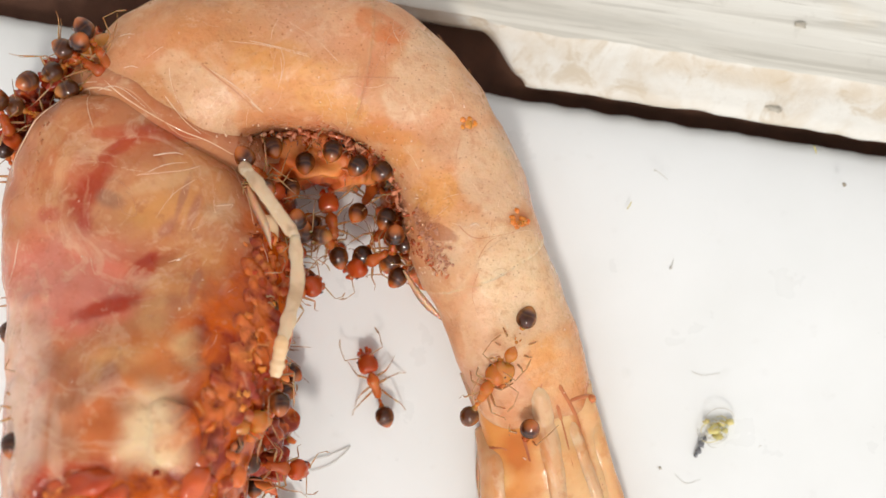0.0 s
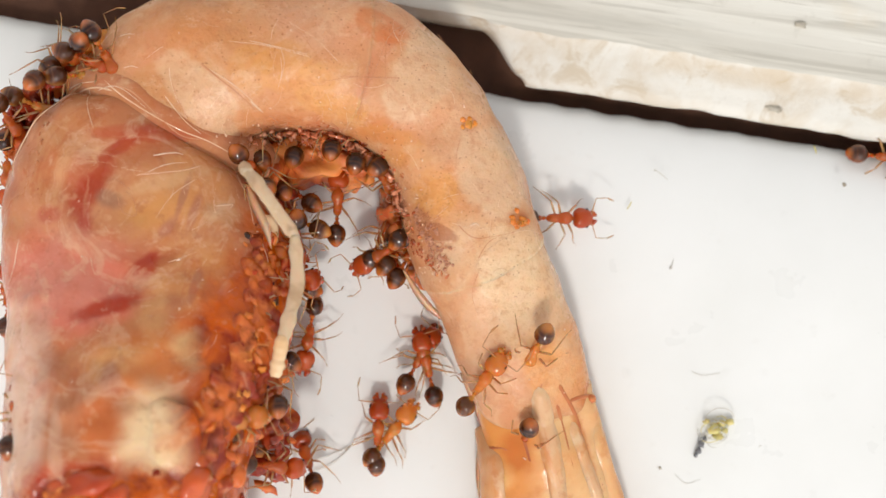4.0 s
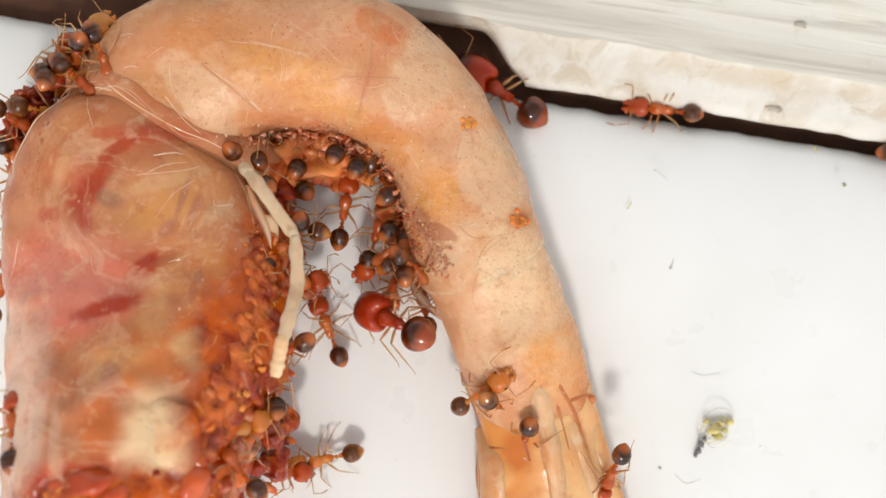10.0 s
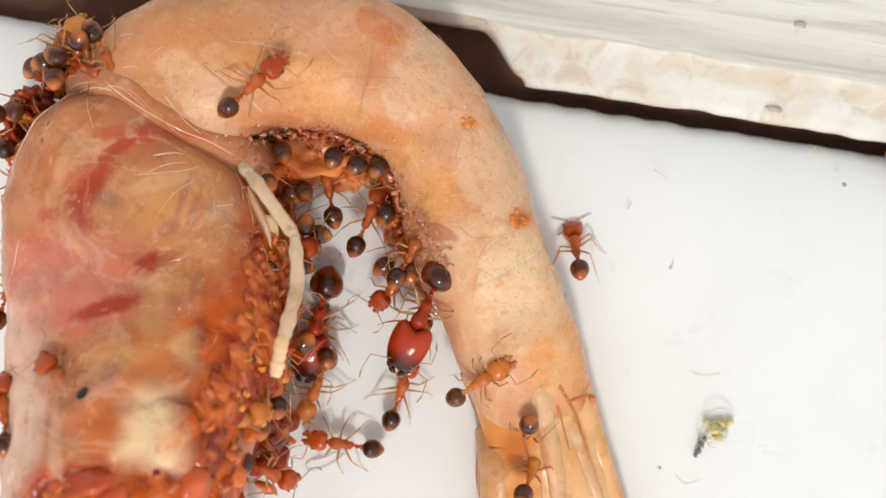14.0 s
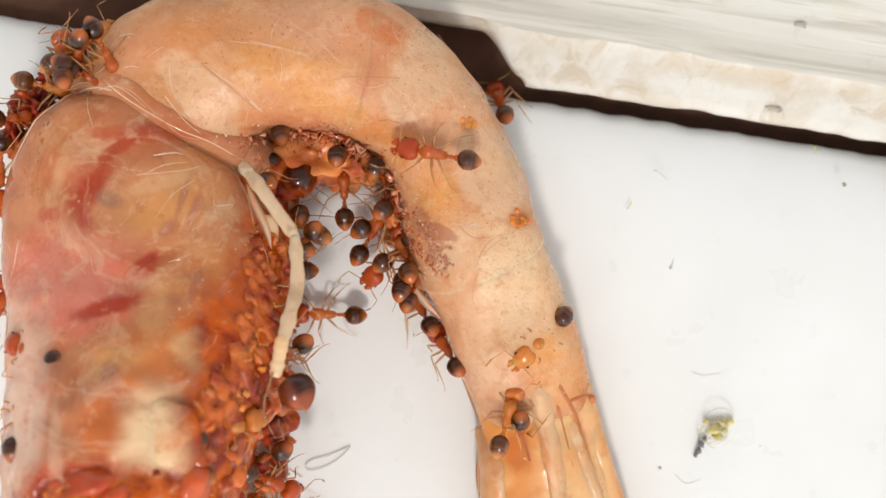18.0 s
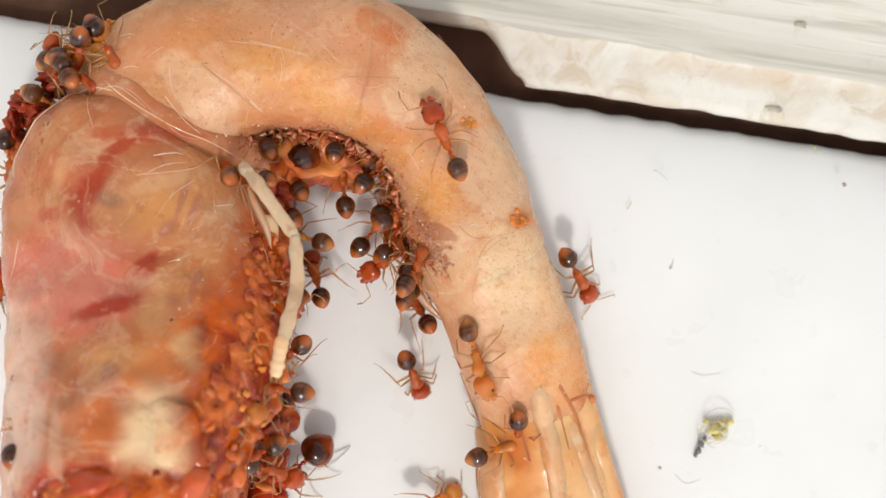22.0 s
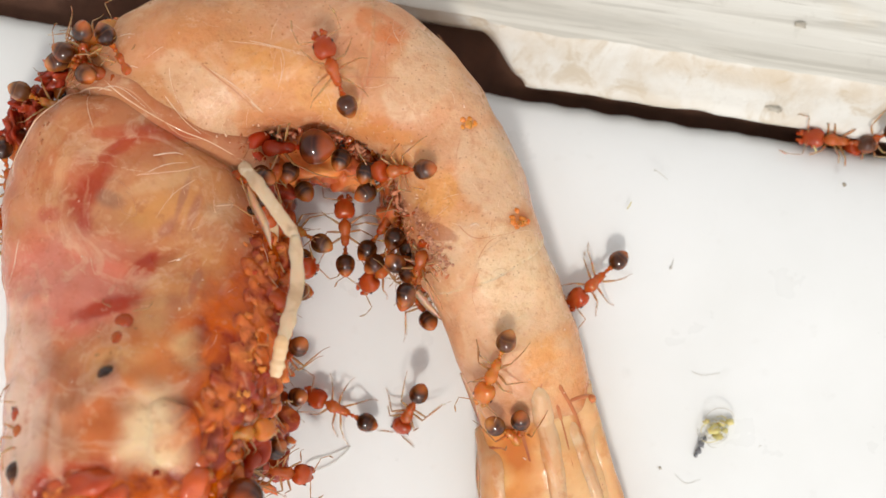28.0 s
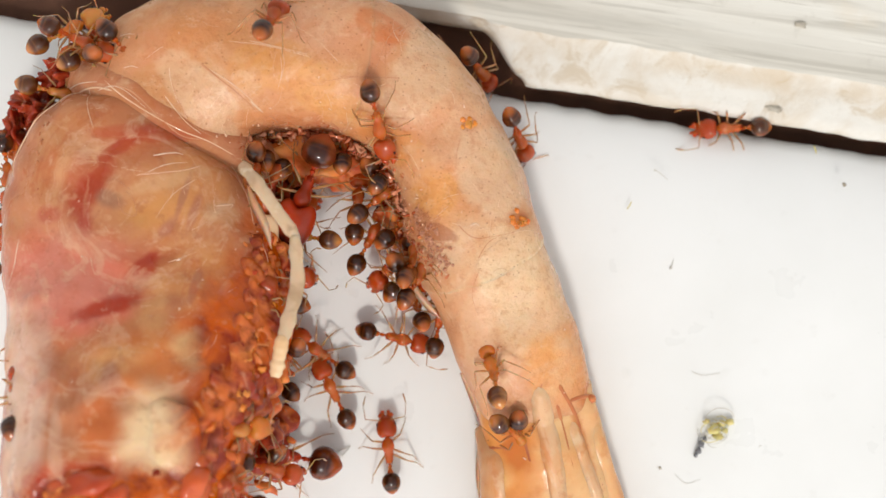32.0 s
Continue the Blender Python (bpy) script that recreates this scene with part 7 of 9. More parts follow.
        (23, 329, 195, 3, 1, 44, -127), (23.15, 329, 209, -1, 0, 41, -83), (23.3, 330, 222, -5, -3, 40, -41), (23.7, 339, 115, 9, -1, 35, -74),
        (24, 389, -21, 17, 0, 37, -82), (24.12, 391, -22, 17, 1, 38, -121), (24.25, 393, -24, 17, 1, 40, -161), (24.38, 352, -30, 51, 9, 38, 164),
        (24.5, 312, -37, 84, 16, 41, 129), (24.75, 201, -19, 19, 0, 0, 115), (25, 128, -37, 21, 0, 0, 112), (26.5, 147, -90, 24, 0, 0, 117),
        (26.73, 206, -78, 23, 0, 0, 165), (26.97, 325, -56, 20, 0, 0, -147), (27.2, 422, -10, 18, 0, 43, -99), (27.5, 417, -91, -1, 0, 0, -97),
        (28, 425, -80, -1, 0, 0, -137), (28.25, 368, 25, -5, 1, 0, 174), (28.5, 310, 131, -13, 1, 1, 126), (29, 307, 158, -17, 2, 1, 155),
        (29.5, 268, 153, 15, 3, -2, 166), (29.75, 136, 212, -10, 0, 0, -161), (30, 34, 256, -5, 0, 0, -129), (30.5, 10, 305, -13, 0, 0, -128),
        (31, 5, 342, -21, 0, 0, -127), (31.5, 5, 342, -21, 0, 0, -127), (31.75, 106, 327, -20, 0, 0, -92), (32, 183, 341, 10, -7, 48, -63),]),
    ("m", "w", [
        (0, 1671, 176, -95, 0, 0, 180), (1.25, 1630, 175, -89, 0, 11, -179), (2.5, 1556, 169, -56, 5, 21, -176), (5, 1419, 169, -36, 7, 42, -170),
        (5.25, 1275, 163, -38, 5, 22, 179), (5.5, 1115, 158, -41, 4, 0, 169), (5.62, 1137, 143, -35, 7, 13, 126), (5.75, 1159, 128, -30, 0, 25, 80),
        (5.88, 1188, 132, -24, 2, 35, 36), (6, 1217, 137, -19, -5, 43, -13), (6.1, 1258, 125, -17, -5, 40, -61), (6.2, 1299, 112, -14, -1, 38, -106),
        (6.3, 1340, 100, -12, 3, 38, -152), (6.5, 1124, 30, 3, 2, 35, -159), (6.75, 1044, -130, 7, 0, 17, -129), (7, 983, -302, 0, 0, 0, -98),
        (7.25, 908, -347, 0, 0, 0, -126), (7.5, 825, -352, 0, 0, 0, -153), (7.75, 681, -341, 0, 0, 0, -165), (8, 558, -324, 0, 0, 0, -176),
        (8.5, 559, -324, 0, 0, 0, -176), (8.75, 542, -331, 12, 0, 23, -156), (9, 513, -343, 22, 0, 46, -136), (9.25, 486, -384, 21, 0, 43, -118),
        (9.5, 463, -435, 38, -3, 40, -100), (9.75, 444, -504, 75, -21, 36, -109), (10, 427, -559, 142, -28, 32, -110),
        (10.5, 434, -584, 172, -17, 36, -145), (10.85, 421, -620, 170, -24, 42, -129), (11.2, 414, -677, 153, -18, 44, -103),
        (11.45, 446, -837, 10, 0, 0, -90), (11.7, 455, -921, 0, 0, 0, -90), (32, 455, -921, 0, 0, 0, -90),]),
    ("m", "w", [
        (0, 168, -151, 24, 0, 0, 117), (5.7, 168, -151, 24, 0, 0, 117), (5.8, 242, -150, 23, 12, 13, 78), (5.9, 315, -148, 22, 14, 30, 39),
        (6, 389, -146, 21, 0, 43, -9), (6.25, 498, -113, 19, 0, 44, 45), (6.5, 576, -65, 17, 0, 44, 100), (6.75, 515, -60, 18, 1, 43, 149),
        (7, 411, -65, 19, 0, 42, -161), (7.6, 331, -98, 110, -18, 27, -114), (7.8, 381, -146, 35, -2, 17, -91), (8, 423, -169, 0, 0, 0, -74),
        (8.12, 424, -129, 5, 4, 10, -113), (8.25, 425, -88, 10, 0, 21, -153), (8.38, 412, -61, 13, 5, 31, 171), (8.5, 400, -34, 17, 1, 42, 129),
        (8.75, 383, 32, 13, 1, 41, 142), (9, 347, 84, 9, 2, 39, 154), (9.25, 176, 124, 10, 0, 0, 172), (9.5, 73, 132, 13, 0, 0, -169),
        (10, 72, 136, 13, 0, 0, 154), (10.5, 70, 139, 14, 0, 0, 117), (32, 70, 139, 14, 0, 0, 117),]),
    ("m", "w", [
        (0, 112, 9, 20, 0, 0, 101), (2.6, 101, 40, 19, 0, 0, 101), (2.8, 138, 54, 12, 0, 0, 98), (3, 213, 82, 1, 0, 0, 94),
        (3.2, 256, 93, 62, 11, 7, 91), (3.5, 274, 85, 53, 13, 8, 88), (3.83, 287, 85, 32, 5, 11, 29), (4.17, 300, 85, 12, -1, 7, -29),
        (4.5, 314, 85, -9, 0, -1, -87), (5, 287, 159, -3, -1, 20, -84), (5.5, 254, 218, 30, -4, 41, -83), (5.75, 279, 164, -3, 0, 20, -84),
        (6, 261, 86, 61, -11, -6, -87), (6.25, 169, 88, 6, 0, 0, -96), (6.5, 84, 93, 18, 0, 0, -104), (15, 84, 93, 18, 0, 0, -155),
        (23.5, 84, 93, 18, 0, 0, 155), (32, 84, 93, 18, 0, 0, 104),]),
    ("m", "w", [
        (0, 9, 330, -17, 0, 0, 84), (4.5, 9, 330, -17, 0, 0, 84), (4.62, 54, 332, -19, 0, 0, 127), (4.75, 99, 334, -21, 0, 0, 170),
        (4.88, 164, 350, -23, -11, 24, -151), (5, 229, 367, -25, 1, 49, -104), (5.25, 236, 324, -16, -1, 45, -91), (5.5, 225, 279, 20, -4, 40, -79),
        (6, 236, 299, -13, -3, 45, -58), (6.25, 128, 275, -9, 0, 0, -66), (6.5, 26, 279, -6, 0, 0, -76), (14.67, 24, 287, -7, 0, 0, -134),
        (22.83, 21, 295, -8, 0, 0, 167), (31, 18, 302, -9, 0, 0, 108), (32, 18, 302, -9, 0, 0, 108),]),
    ("m", "w", [
        (0, 1527, 199, -72, 0, 49, -6), (7.5, 1509, 176, -79, 0, 33, 53), (15, 1476, 191, -87, 0, 16, 111), (22.5, 1418, 219, -95, 0, 0, 169),
        (22.75, 1257, 255, -85, 0, 19, 171), (23, 1028, 307, -77, 0, 38, 173), (23.5, 864, 338, -95, 0, 0, 169), (23.75, 647, 405, -82, 0, 26, -143),
        (24, 421, 481, -72, 0, 51, -96), (24.25, 417, 451, -74, 4, 44, -54), (24.5, 414, 421, -77, 0, 36, -16), (24.75, 274, 398, -75, 0, 43, -5),
        (25, 135, 375, -42, -5, 50, 2), (25.5, 169, 436, -70, 0, 56, -27), (26, 227, 438, -73, 0, 46, -21), (26.5, 272, 436, -77, 0, 36, -16),
        (26.71, 366, 433, -79, 0, 31, -40), (26.93, 493, 419, -82, 0, 26, -65), (27.36, 786, 367, -87, 0, 16, -114),
        (27.57, 923, 339, -90, 0, 10, -138), (27.79, 1037, 316, -92, 0, 5, -163), (28, 1117, 302, -95, 0, 0, 173),
        (28.25, 1166, 298, -85, 0, 19, 178), (28.5, 1218, 300, -77, 0, 38, -176), (29, 1172, 338, -73, 0, 46, -153),
        (29.5, 1178, 327, -75, 0, 41, -157), (29.75, 1118, 324, -76, 0, 40, -167), (30, 1044, 324, -77, 0, 38, -176),
        (30.25, 994, 328, -77, 0, 38, 180), (30.5, 949, 335, -77, 0, 38, 176), (31, 886, 388, -74, 0, 44, -132), (31.5, 885, 352, -77, 0, 37, -168),
        (32, 817, 339, -95, 0, 0, -178),]),
    ("m", "w", [
        (0, 1606, 199, -72, 0, 49, -6), (5.7, 1582, 229, -73, 0, 48, -50), (11.4, 1555, 243, -73, 0, 46, -95), (17.1, 1518, 238, -74, 0, 45, -140),
        (22.8, 1467, 224, -74, 0, 44, 175), (23.03, 1368, 241, -80, 0, 29, 176), (23.27, 1181, 277, -87, 0, 15, 176),
        (23.5, 1038, 306, -95, 0, 0, 176), (23.75, 1048, 335, -83, -8, 26, -158), (24, 1057, 363, -71, 0, 52, -126),
        (24.5, 1060, 317, -76, 0, 38, -180), (25, 1115, 342, -75, 0, 41, -157), (25.12, 1131, 331, -80, 4, 31, -118),
        (25.25, 1146, 319, -84, 0, 21, -82), (25.38, 1171, 299, -90, 4, 10, -44), (25.5, 1196, 279, -95, 0, 0, -7), (26, 1254, 267, -87, 0, 15, -6),
        (26.5, 1325, 258, -80, 0, 29, -6), (27, 1364, 253, -74, 0, 44, -5), (27.15, 1359, 245, -79, 5, 33, 43), (27.3, 1354, 237, -84, 0, 22, 84),
        (27.45, 1323, 254, -89, 5, 11, 129), (27.6, 1291, 271, -95, 0, 0, 173), (28, 1242, 325, -70, 0, 56, -153),
        (28.25, 1233, 329, -72, 0, 49, -84), (28.5, 1239, 283, -75, 0, 43, -14), (29, 1300, 272, -75, 0, 41, -12),
        (29.5, 1375, 261, -76, 0, 39, -10), (30, 1439, 251, -77, 0, 38, -8), (31, 1489, 235, -74, 0, 43, -10), (32, 1528, 223, -73, 0, 49, -11),]),
    ("s", "w", [
        (0, 71, 140, 10, 0, 0, 124), (4.5, 57, 186, 9, 0, 0, 127), (4.62, 99, 196, 1, 0, 0, 89), (4.75, 142, 206, -7, 0, 0, 52),
        (4.88, 211, 215, -17, -1, 0, 14), (5, 280, 224, -27, -3, -1, -23), (5.25, 396, 211, -28, -3, -1, -22), (5.5, 482, 178, -24, -2, -1, -21),
        (5.75, 481, 116, -15, -1, -2, -70), (6, 452, 53, -8, 0, -1, -120), (6.25, 443, 14, -5, 0, -1, -113), (6.5, 431, -14, -3, 0, -1, -106),
        (6.75, 405, -11, -3, 1, 0, -152), (7, 379, -7, -3, 1, 0, 162), (7.5, 310, -46, 64, -1, -12, -152), (7.75, 207, -31, 267, -6, -25, -156),
        (8, 139, -16, 305, -5, -7, -165), (8.25, 83, -46, 307, -3, 5, -155), (8.5, 25, -94, 250, 0, 0, -144), (8.75, -12, -130, 230, 0, 0, -146),
        (9, -42, -159, 210, 0, 0, -148), (9.25, -78, -171, 190, 0, 0, -180), (9.5, -107, -177, 170, 0, 0, 148), (10, -79, -209, 171, 0, 44, 157),
        (10.25, -105, -168, 161, 0, 22, 149), (10.5, -138, -116, 150, 0, 0, 141), (11, -191, -88, 150, 0, 0, 144), (11.5, -276, -89, 140, 0, 0, 140),
        (12, -304, -65, 130, 0, 0, 134), (13, -288, -69, 130, 0, 0, 137), (13.5, -295, -73, 130, 0, 0, 134), (13.75, -321, -129, 0, 0, 0, -165),
        (14, -337, -182, 0, 0, 0, -104), (14.5, -365, -184, 0, 0, 0, -93), (15, -353, -226, 0, 0, 0, -122), (15.5, -337, -275, 0, 0, 0, -150),
        (16.5, -328, -331, 0, 0, 0, 173), (16.75, -362, -318, 0, 0, 0, 144), (17, -412, -291, 93, 12, -9, 113), (17.5, -437, -277, 339, 44, -8, 89),
        (18, -424, -311, 380, 43, 21, 125), (18.5, -409, -279, 341, 39, 15, 127), (19, -386, -247, 166, 21, 26, 133),
        (19.25, -384, -199, 166, 26, 33, 134), (19.5, -371, -136, 83, 16, 42, 125), (19.75, -317, -110, 12, 0, 24, 144),
        (20, -291, -122, 0, 0, 0, 174), (20.25, -301, -162, 0, 0, 0, -156), (20.5, -329, -214, 0, 0, 0, -127), (21, -373, -405, 0, 0, 0, -108),
        (21.25, -384, -471, 11, 0, 21, -108), (21.5, -392, -526, 20, 0, 42, -108), (22, -408, -606, 0, 0, 0, -138),
        (22.5, -424, -589, 0, 0, 0, -161), (23, -415, -643, 0, 0, 0, 155), (23.5, -435, -672, 11, 0, 22, 151), (24, -453, -694, 20, 0, 43, 146),
        (27, -462, -679, 66, -3, 52, 133), (27.25, -494, -615, 258, 34, 51, 112), (27.5, -527, -550, 450, 72, 58, 92),
        (28, -525, -548, 447, 69, 56, 91), (29, -534, -539, 454, -49, 100, -59), (29.33, -504, -573, 310, 74, 62, 120),
        (29.67, -474, -608, 166, 36, 50, 144), (30, -444, -642, 22, 0, 48, 171), (30.5, -460, -621, 0, 0, 0, 174), (31, -425, -619, 0, 0, 0, 172),
        (32, -412, -562, 0, 0, 0, 168),]),
    ("s", "w", [
        (0, -82, 494, -54, 0, 0, 153), (6.5, -77, 486, -55, 0, 0, 164), (6.62, 4, 482, -59, 0, 0, 120), (6.75, 86, 477, -64, 0, 0, 76),
        (6.88, 164, 475, -80, 0, 0, 33), (7, 243, 472, -95, 0, 0, -11), (7.17, 231, 473, -88, -17, 10, 41), (7.33, 220, 474, -82, -20, 30, 95),
        (7.5, 208, 476, -75, 0, 42, 160), (8, 211, 462, -74, 0, 44, 172), (8.15, 225, 430, -85, 13, 21, -124), (8.3, 239, 397, -95, 0, 0, -69),
        (8.5, 282, 290, -42, -2, -3, -64), (9, 279, 267, -36, -2, -2, -55), (9.12, 277, 287, -41, 0, -4, -98), (9.25, 275, 306, -46, 3, -3, -140),
        (9.38, 267, 333, -55, 4, -1, 177), (9.5, 260, 359, -63, 3, 2, 135), (9.75, 209, 410, -95, 0, 0, 141), (10, 173, 430, -95, 0, 0, 146),
        (10.12, 197, 413, -95, 0, 0, -179), (10.25, 221, 395, -95, 0, 0, -144), (10.5, 287, 318, -50, -2, -4, -75),
        (10.75, 337, 187, -22, -1, -2, -76), (11, 375, 66, -8, 0, -1, -77), (11.5, 394, 34, -6, 0, -1, -92), (12, 422, 70, -9, 1, -1, -135),
        (12.25, 414, 110, -1, 1, 21, -170), (12.5, 384, 115, 7, 2, 43, 156), (12.75, 281, 95, 68, 8, 10, -180), (13, 156, 46, 297, -3, -16, -156),
        (13.25, 64, -9, 307, 1, 9, -138), (13.5, -38, -77, 240, 0, 0, -120), (13.75, -51, -117, 215, 0, 0, -117), (14, -46, -151, 190, 0, 0, -114),
        (14.5, -23, -133, 200, 0, 43, -108), (14.85, -23, -112, 202, 0, 47, -155), (15.2, -63, -86, 203, 0, 51, 158),
        (15.47, -114, -47, 193, 0, 34, 147), (15.73, -172, 3, 182, 0, 17, 136), (16, -232, 67, 170, 0, 0, 126), (16.2, -269, 112, 156, 0, 0, 122),
        (16.6, -355, 223, 128, 0, 0, 116), (16.8, -387, 266, 114, 0, 0, 113), (17, -401, 283, 100, 0, 0, 110), (19, -404, 254, 100, 0, 0, 108),
        (20, -401, 304, 100, 0, 0, 112), (21, -375, 321, 100, 0, 0, 109), (22, -401, 321, 100, 0, 0, 113), (23, -425, 273, 120, 0, 42, 108),
        (23.33, -417, 261, 160, 16, 29, 164), (23.67, -409, 248, 200, 14, 12, -151), (24, -402, 235, 240, 0, 0, -106),
        (25, -412, 230, 240, 0, 0, -111), (27, -392, 242, 240, 0, 42, -110), (27.5, -388, 252, 205, -4, 31, -147), (28, -385, 261, 171, 0, 21, 180),
        (28.5, -394, 282, 135, -3, 10, 144), (29, -404, 302, 100, 0, 0, 109), (29.67, -395, 266, 127, 0, 0, 156),
        (30.33, -387, 206, 153, 0, 0, -157), (31, -377, 161, 180, 0, 0, -111), (32, -348, 163, 180, 0, 0, -110),]),
    ("m", "k", [
        (0, -455, 300, 148, 0, 28, 113), (1.35, -453, 304, 148, 0, 28, 113), (3, -487, 262, 147, 0, 30, 118), (4.35, -483, 263, 147, 0, 30, 118),
        (6, -434, 274, 151, 0, 25, 97), (7.35, -434, 272, 151, 0, 25, 97), (9, -499, 273, 155, 0, 20, 121), (10.8, -504, 270, 155, 0, 20, 121),
        (13, -433, 292, 150, 0, 26, 111), (14.8, -430, 288, 150, 0, 26, 111), (17, -430, 336, 147, 0, 30, 104), (18.35, -429, 332, 147, 0, 30, 104),
        (20, -468, 332, 155, 0, 21, 118), (21.35, -470, 329, 155, 0, 21, 118), (23, -461, 260, 147, 0, 29, 96), (25, -465, 254, 147, 0, 29, 124),
        (26.8, -465, 255, 147, 0, 29, 124), (29, -500, 202, 147, 0, 31, 104), (30.35, -498, 207, 147, 0, 31, 104), (32, -465, 266, 147, 0, 30, 102),]),
    ("m", "k", [
        (0, -356, 265, 119, 0, 28, 86), (3, -373, 280, 120, 0, 26, 71), (4.35, -375, 281, 120, 0, 26, 71), (6, -397, 235, 121, 0, 25, 65),
        (7.35, -399, 233, 121, 0, 25, 65), (9, -363, 239, 116, 0, 32, 61), (10.8, -365, 239, 116, 0, 32, 61), (13, -491, 313, 117, 0, 30, 84),
        (14.8, -486, 309, 117, 0, 30, 84), (17, -439, 269, 121, 0, 25, 81), (20, -442, 263, 114, 0, 34, 82), (23, -445, 274, 115, 0, 33, 62),
        (23.9, -450, 270, 115, 0, 33, 62), (25, -383, 200, 116, 0, 31, 71), (26.8, -386, 202, 116, 0, 31, 71), (29, -390, 251, 114, 0, 35, 66),
        (32, -416, 239, 114, 0, 35, 87),]),
    ("m", "k", [
        (0, -274, 292, 158, 0, 28, 76), (3, -283, 286, 155, 0, 33, 81), (4.35, -280, 289, 155, 0, 33, 81), (6, -251, 255, 155, 0, 33, 69),
        (9, -262, 270, 154, 0, 35, 67), (13, -269, 273, 158, 0, 28, 69), (17, -270, 269, 154, 0, 35, 83), (20, -262, 272, 154, 0, 35, 76),
        (23, -275, 288, 159, 0, 28, 81), (25, -258, 277, 160, 0, 26, 75), (29, -246, 269, 160, 0, 26, 68), (32, -257, 250, 153, 0, 36, 85),]),
    ("m", "k", [
        (0, -186, 254, 166, 0, 20, 51), (3, -213, 261, 160, 0, 25, 74), (4.35, -212, 264, 160, 0, 25, 74), (6, -167, 252, 163, 0, 22, 57),
        (7.35, -171, 256, 163, 0, 22, 57), (9, -198, 246, 162, 0, 24, 59), (14.8, -189, 248, 161, 0, 25, 47), (17, -154, 254, 165, 0, 21, 69),
        (18.35, -158, 253, 165, 0, 21, 69), (20, -169, 191, 158, 0, 28, 64), (23, -183, 204, 158, 0, 29, 50), (23.9, -178, 208, 158, 0, 29, 50),
        (25, -181, 246, 161, 0, 24, 54), (30.35, -181, 224, 161, 0, 24, 73), (32, -147, 203, 159, 0, 28, 60),]),
    ("m", "k", [
        (0, -117, 230, 154, 0, 21, 37), (3, -138, 233, 146, 0, 31, 37), (4.35, -138, 231, 146, 0, 31, 37), (6, -117, 175, 150, 0, 27, 53),
        (9, -100, 157, 153, 0, 22, 28), (10.8, -101, 159, 153, 0, 22, 28), (13, -139, 235, 147, 0, 29, 48), (14.8, -137, 238, 147, 0, 29, 48),
        (17, -122, 136, 149, 0, 27, 48), (20, -131, 129, 149, 0, 27, 36), (21.35, -128, 131, 149, 0, 27, 36), (23, -105, 28, 151, 0, 25, 34),
        (23.9, -103, 29, 151, 0, 25, 34), (25, -126, 169, 147, 0, 30, 34), (26.8, -129, 171, 147, 0, 30, 34), (29, -187, 160, 150, 0, 26, 26),
        (30.35, -186, 163, 150, 0, 26, 26), (32, -189, 115, 148, 0, 29, 39),]),
    ("m", "k", [
        (0, -411, 184, 93, 0, 37, 116), (3, -436, 171, 92, 0, 39, 127), (4.35, -432, 172, 92, 0, 39, 127), (6, -402, 158, 92, 0, 39, 116),
        (9, -377, 167, 91, 0, 40, 133), (13, -384, 177, 94, 0, 35, 121), (14.8, -380, 177, 94, 0, 35, 121), (17, -385, 115, 92, 0, 39, 111),
        (18.35, -383, 112, 92, 0, 39, 111), (20, -385, 176, 92, 0, 38, 125), (23, -395, 174, 93, 0, 36, 128), (29, -376, 172, 92, 0, 38, 123),
        (32, -391, 158, 92, 0, 38, 124),]),
    ("m", "k", [
        (0, -422, 97, 94, 0, 21, 137), (1.35, -425, 99, 94, 0, 21, 137), (3, -380, 143, 89, 0, 27, 148), (4.35, -381, 141, 89, 0, 27, 148),
        (6, -463, 129, 96, 0, 20, 154), (7.35, -464, 126, 96, 0, 20, 154), (9, -431, 97, 95, 0, 21, 138), (10.8, -431, 95, 95, 0, 21, 138),
        (13, -434, 176, 96, 0, 19, 141), (14.8, -437, 180, 96, 0, 19, 141), (17, -402, 22, 90, 0, 26, 153), (18.35, -405, 21, 90, 0, 26, 153),
        (20, -427, 124, 92, 0, 24, 136), (23, -423, 103, 88, 0, 29, 139), (25, -430, 106, 96, 0, 19, 146), (26.8, -429, 104, 96, 0, 19, 146),
        (29, -395, -78, 95, 0, 20, 153), (30.35, -392, -79, 95, 0, 20, 153), (32, -426, 94, 87, 0, 30, 152),]),
    ("p", "k", [
        (0, -369, 44, 114, 0, 22, 169), (3, -377, 69, 119, 0, 16, 156), (4.35, -372, 74, 119, 0, 16, 156), (6, -366, 39, 114, 0, 21, 163),
        (9, -376, 62, 117, 0, 18, 163), (13, -379, 48, 121, 0, 14, 171), (17, -364, 61, 114, 0, 21, 149), (20, -369, 45, 119, 0, 16, 163),
        (23, -358, 27, 111, 0, 25, 164), (25, -363, 35, 116, 0, 19, 157), (29, -366, 40, 118, 0, 17, 152), (32, -348, 30, 117, 0, 19, 173),]),
    ("m", "k", [
        (0, -124, 126, 125, 0, 20, 63), (1.35, -119, 126, 125, 0, 20, 63), (3, -85, 74, 133, 0, 12, 53), (4.35, -80, 74, 133, 0, 12, 53),
        (6, -114, 121, 132, 0, 13, 48), (7.35, -117, 122, 132, 0, 13, 48), (9, -102, 87, 130, 0, 15, 44), (10.8, -99, 91, 130, 0, 15, 44),
        (13, -108, 129, 133, 0, 13, 48), (14.8, -110, 134, 133, 0, 13, 48), (17, -164, 88, 130, 0, 15, 36), (18.35, -166, 85, 130, 0, 15, 36),
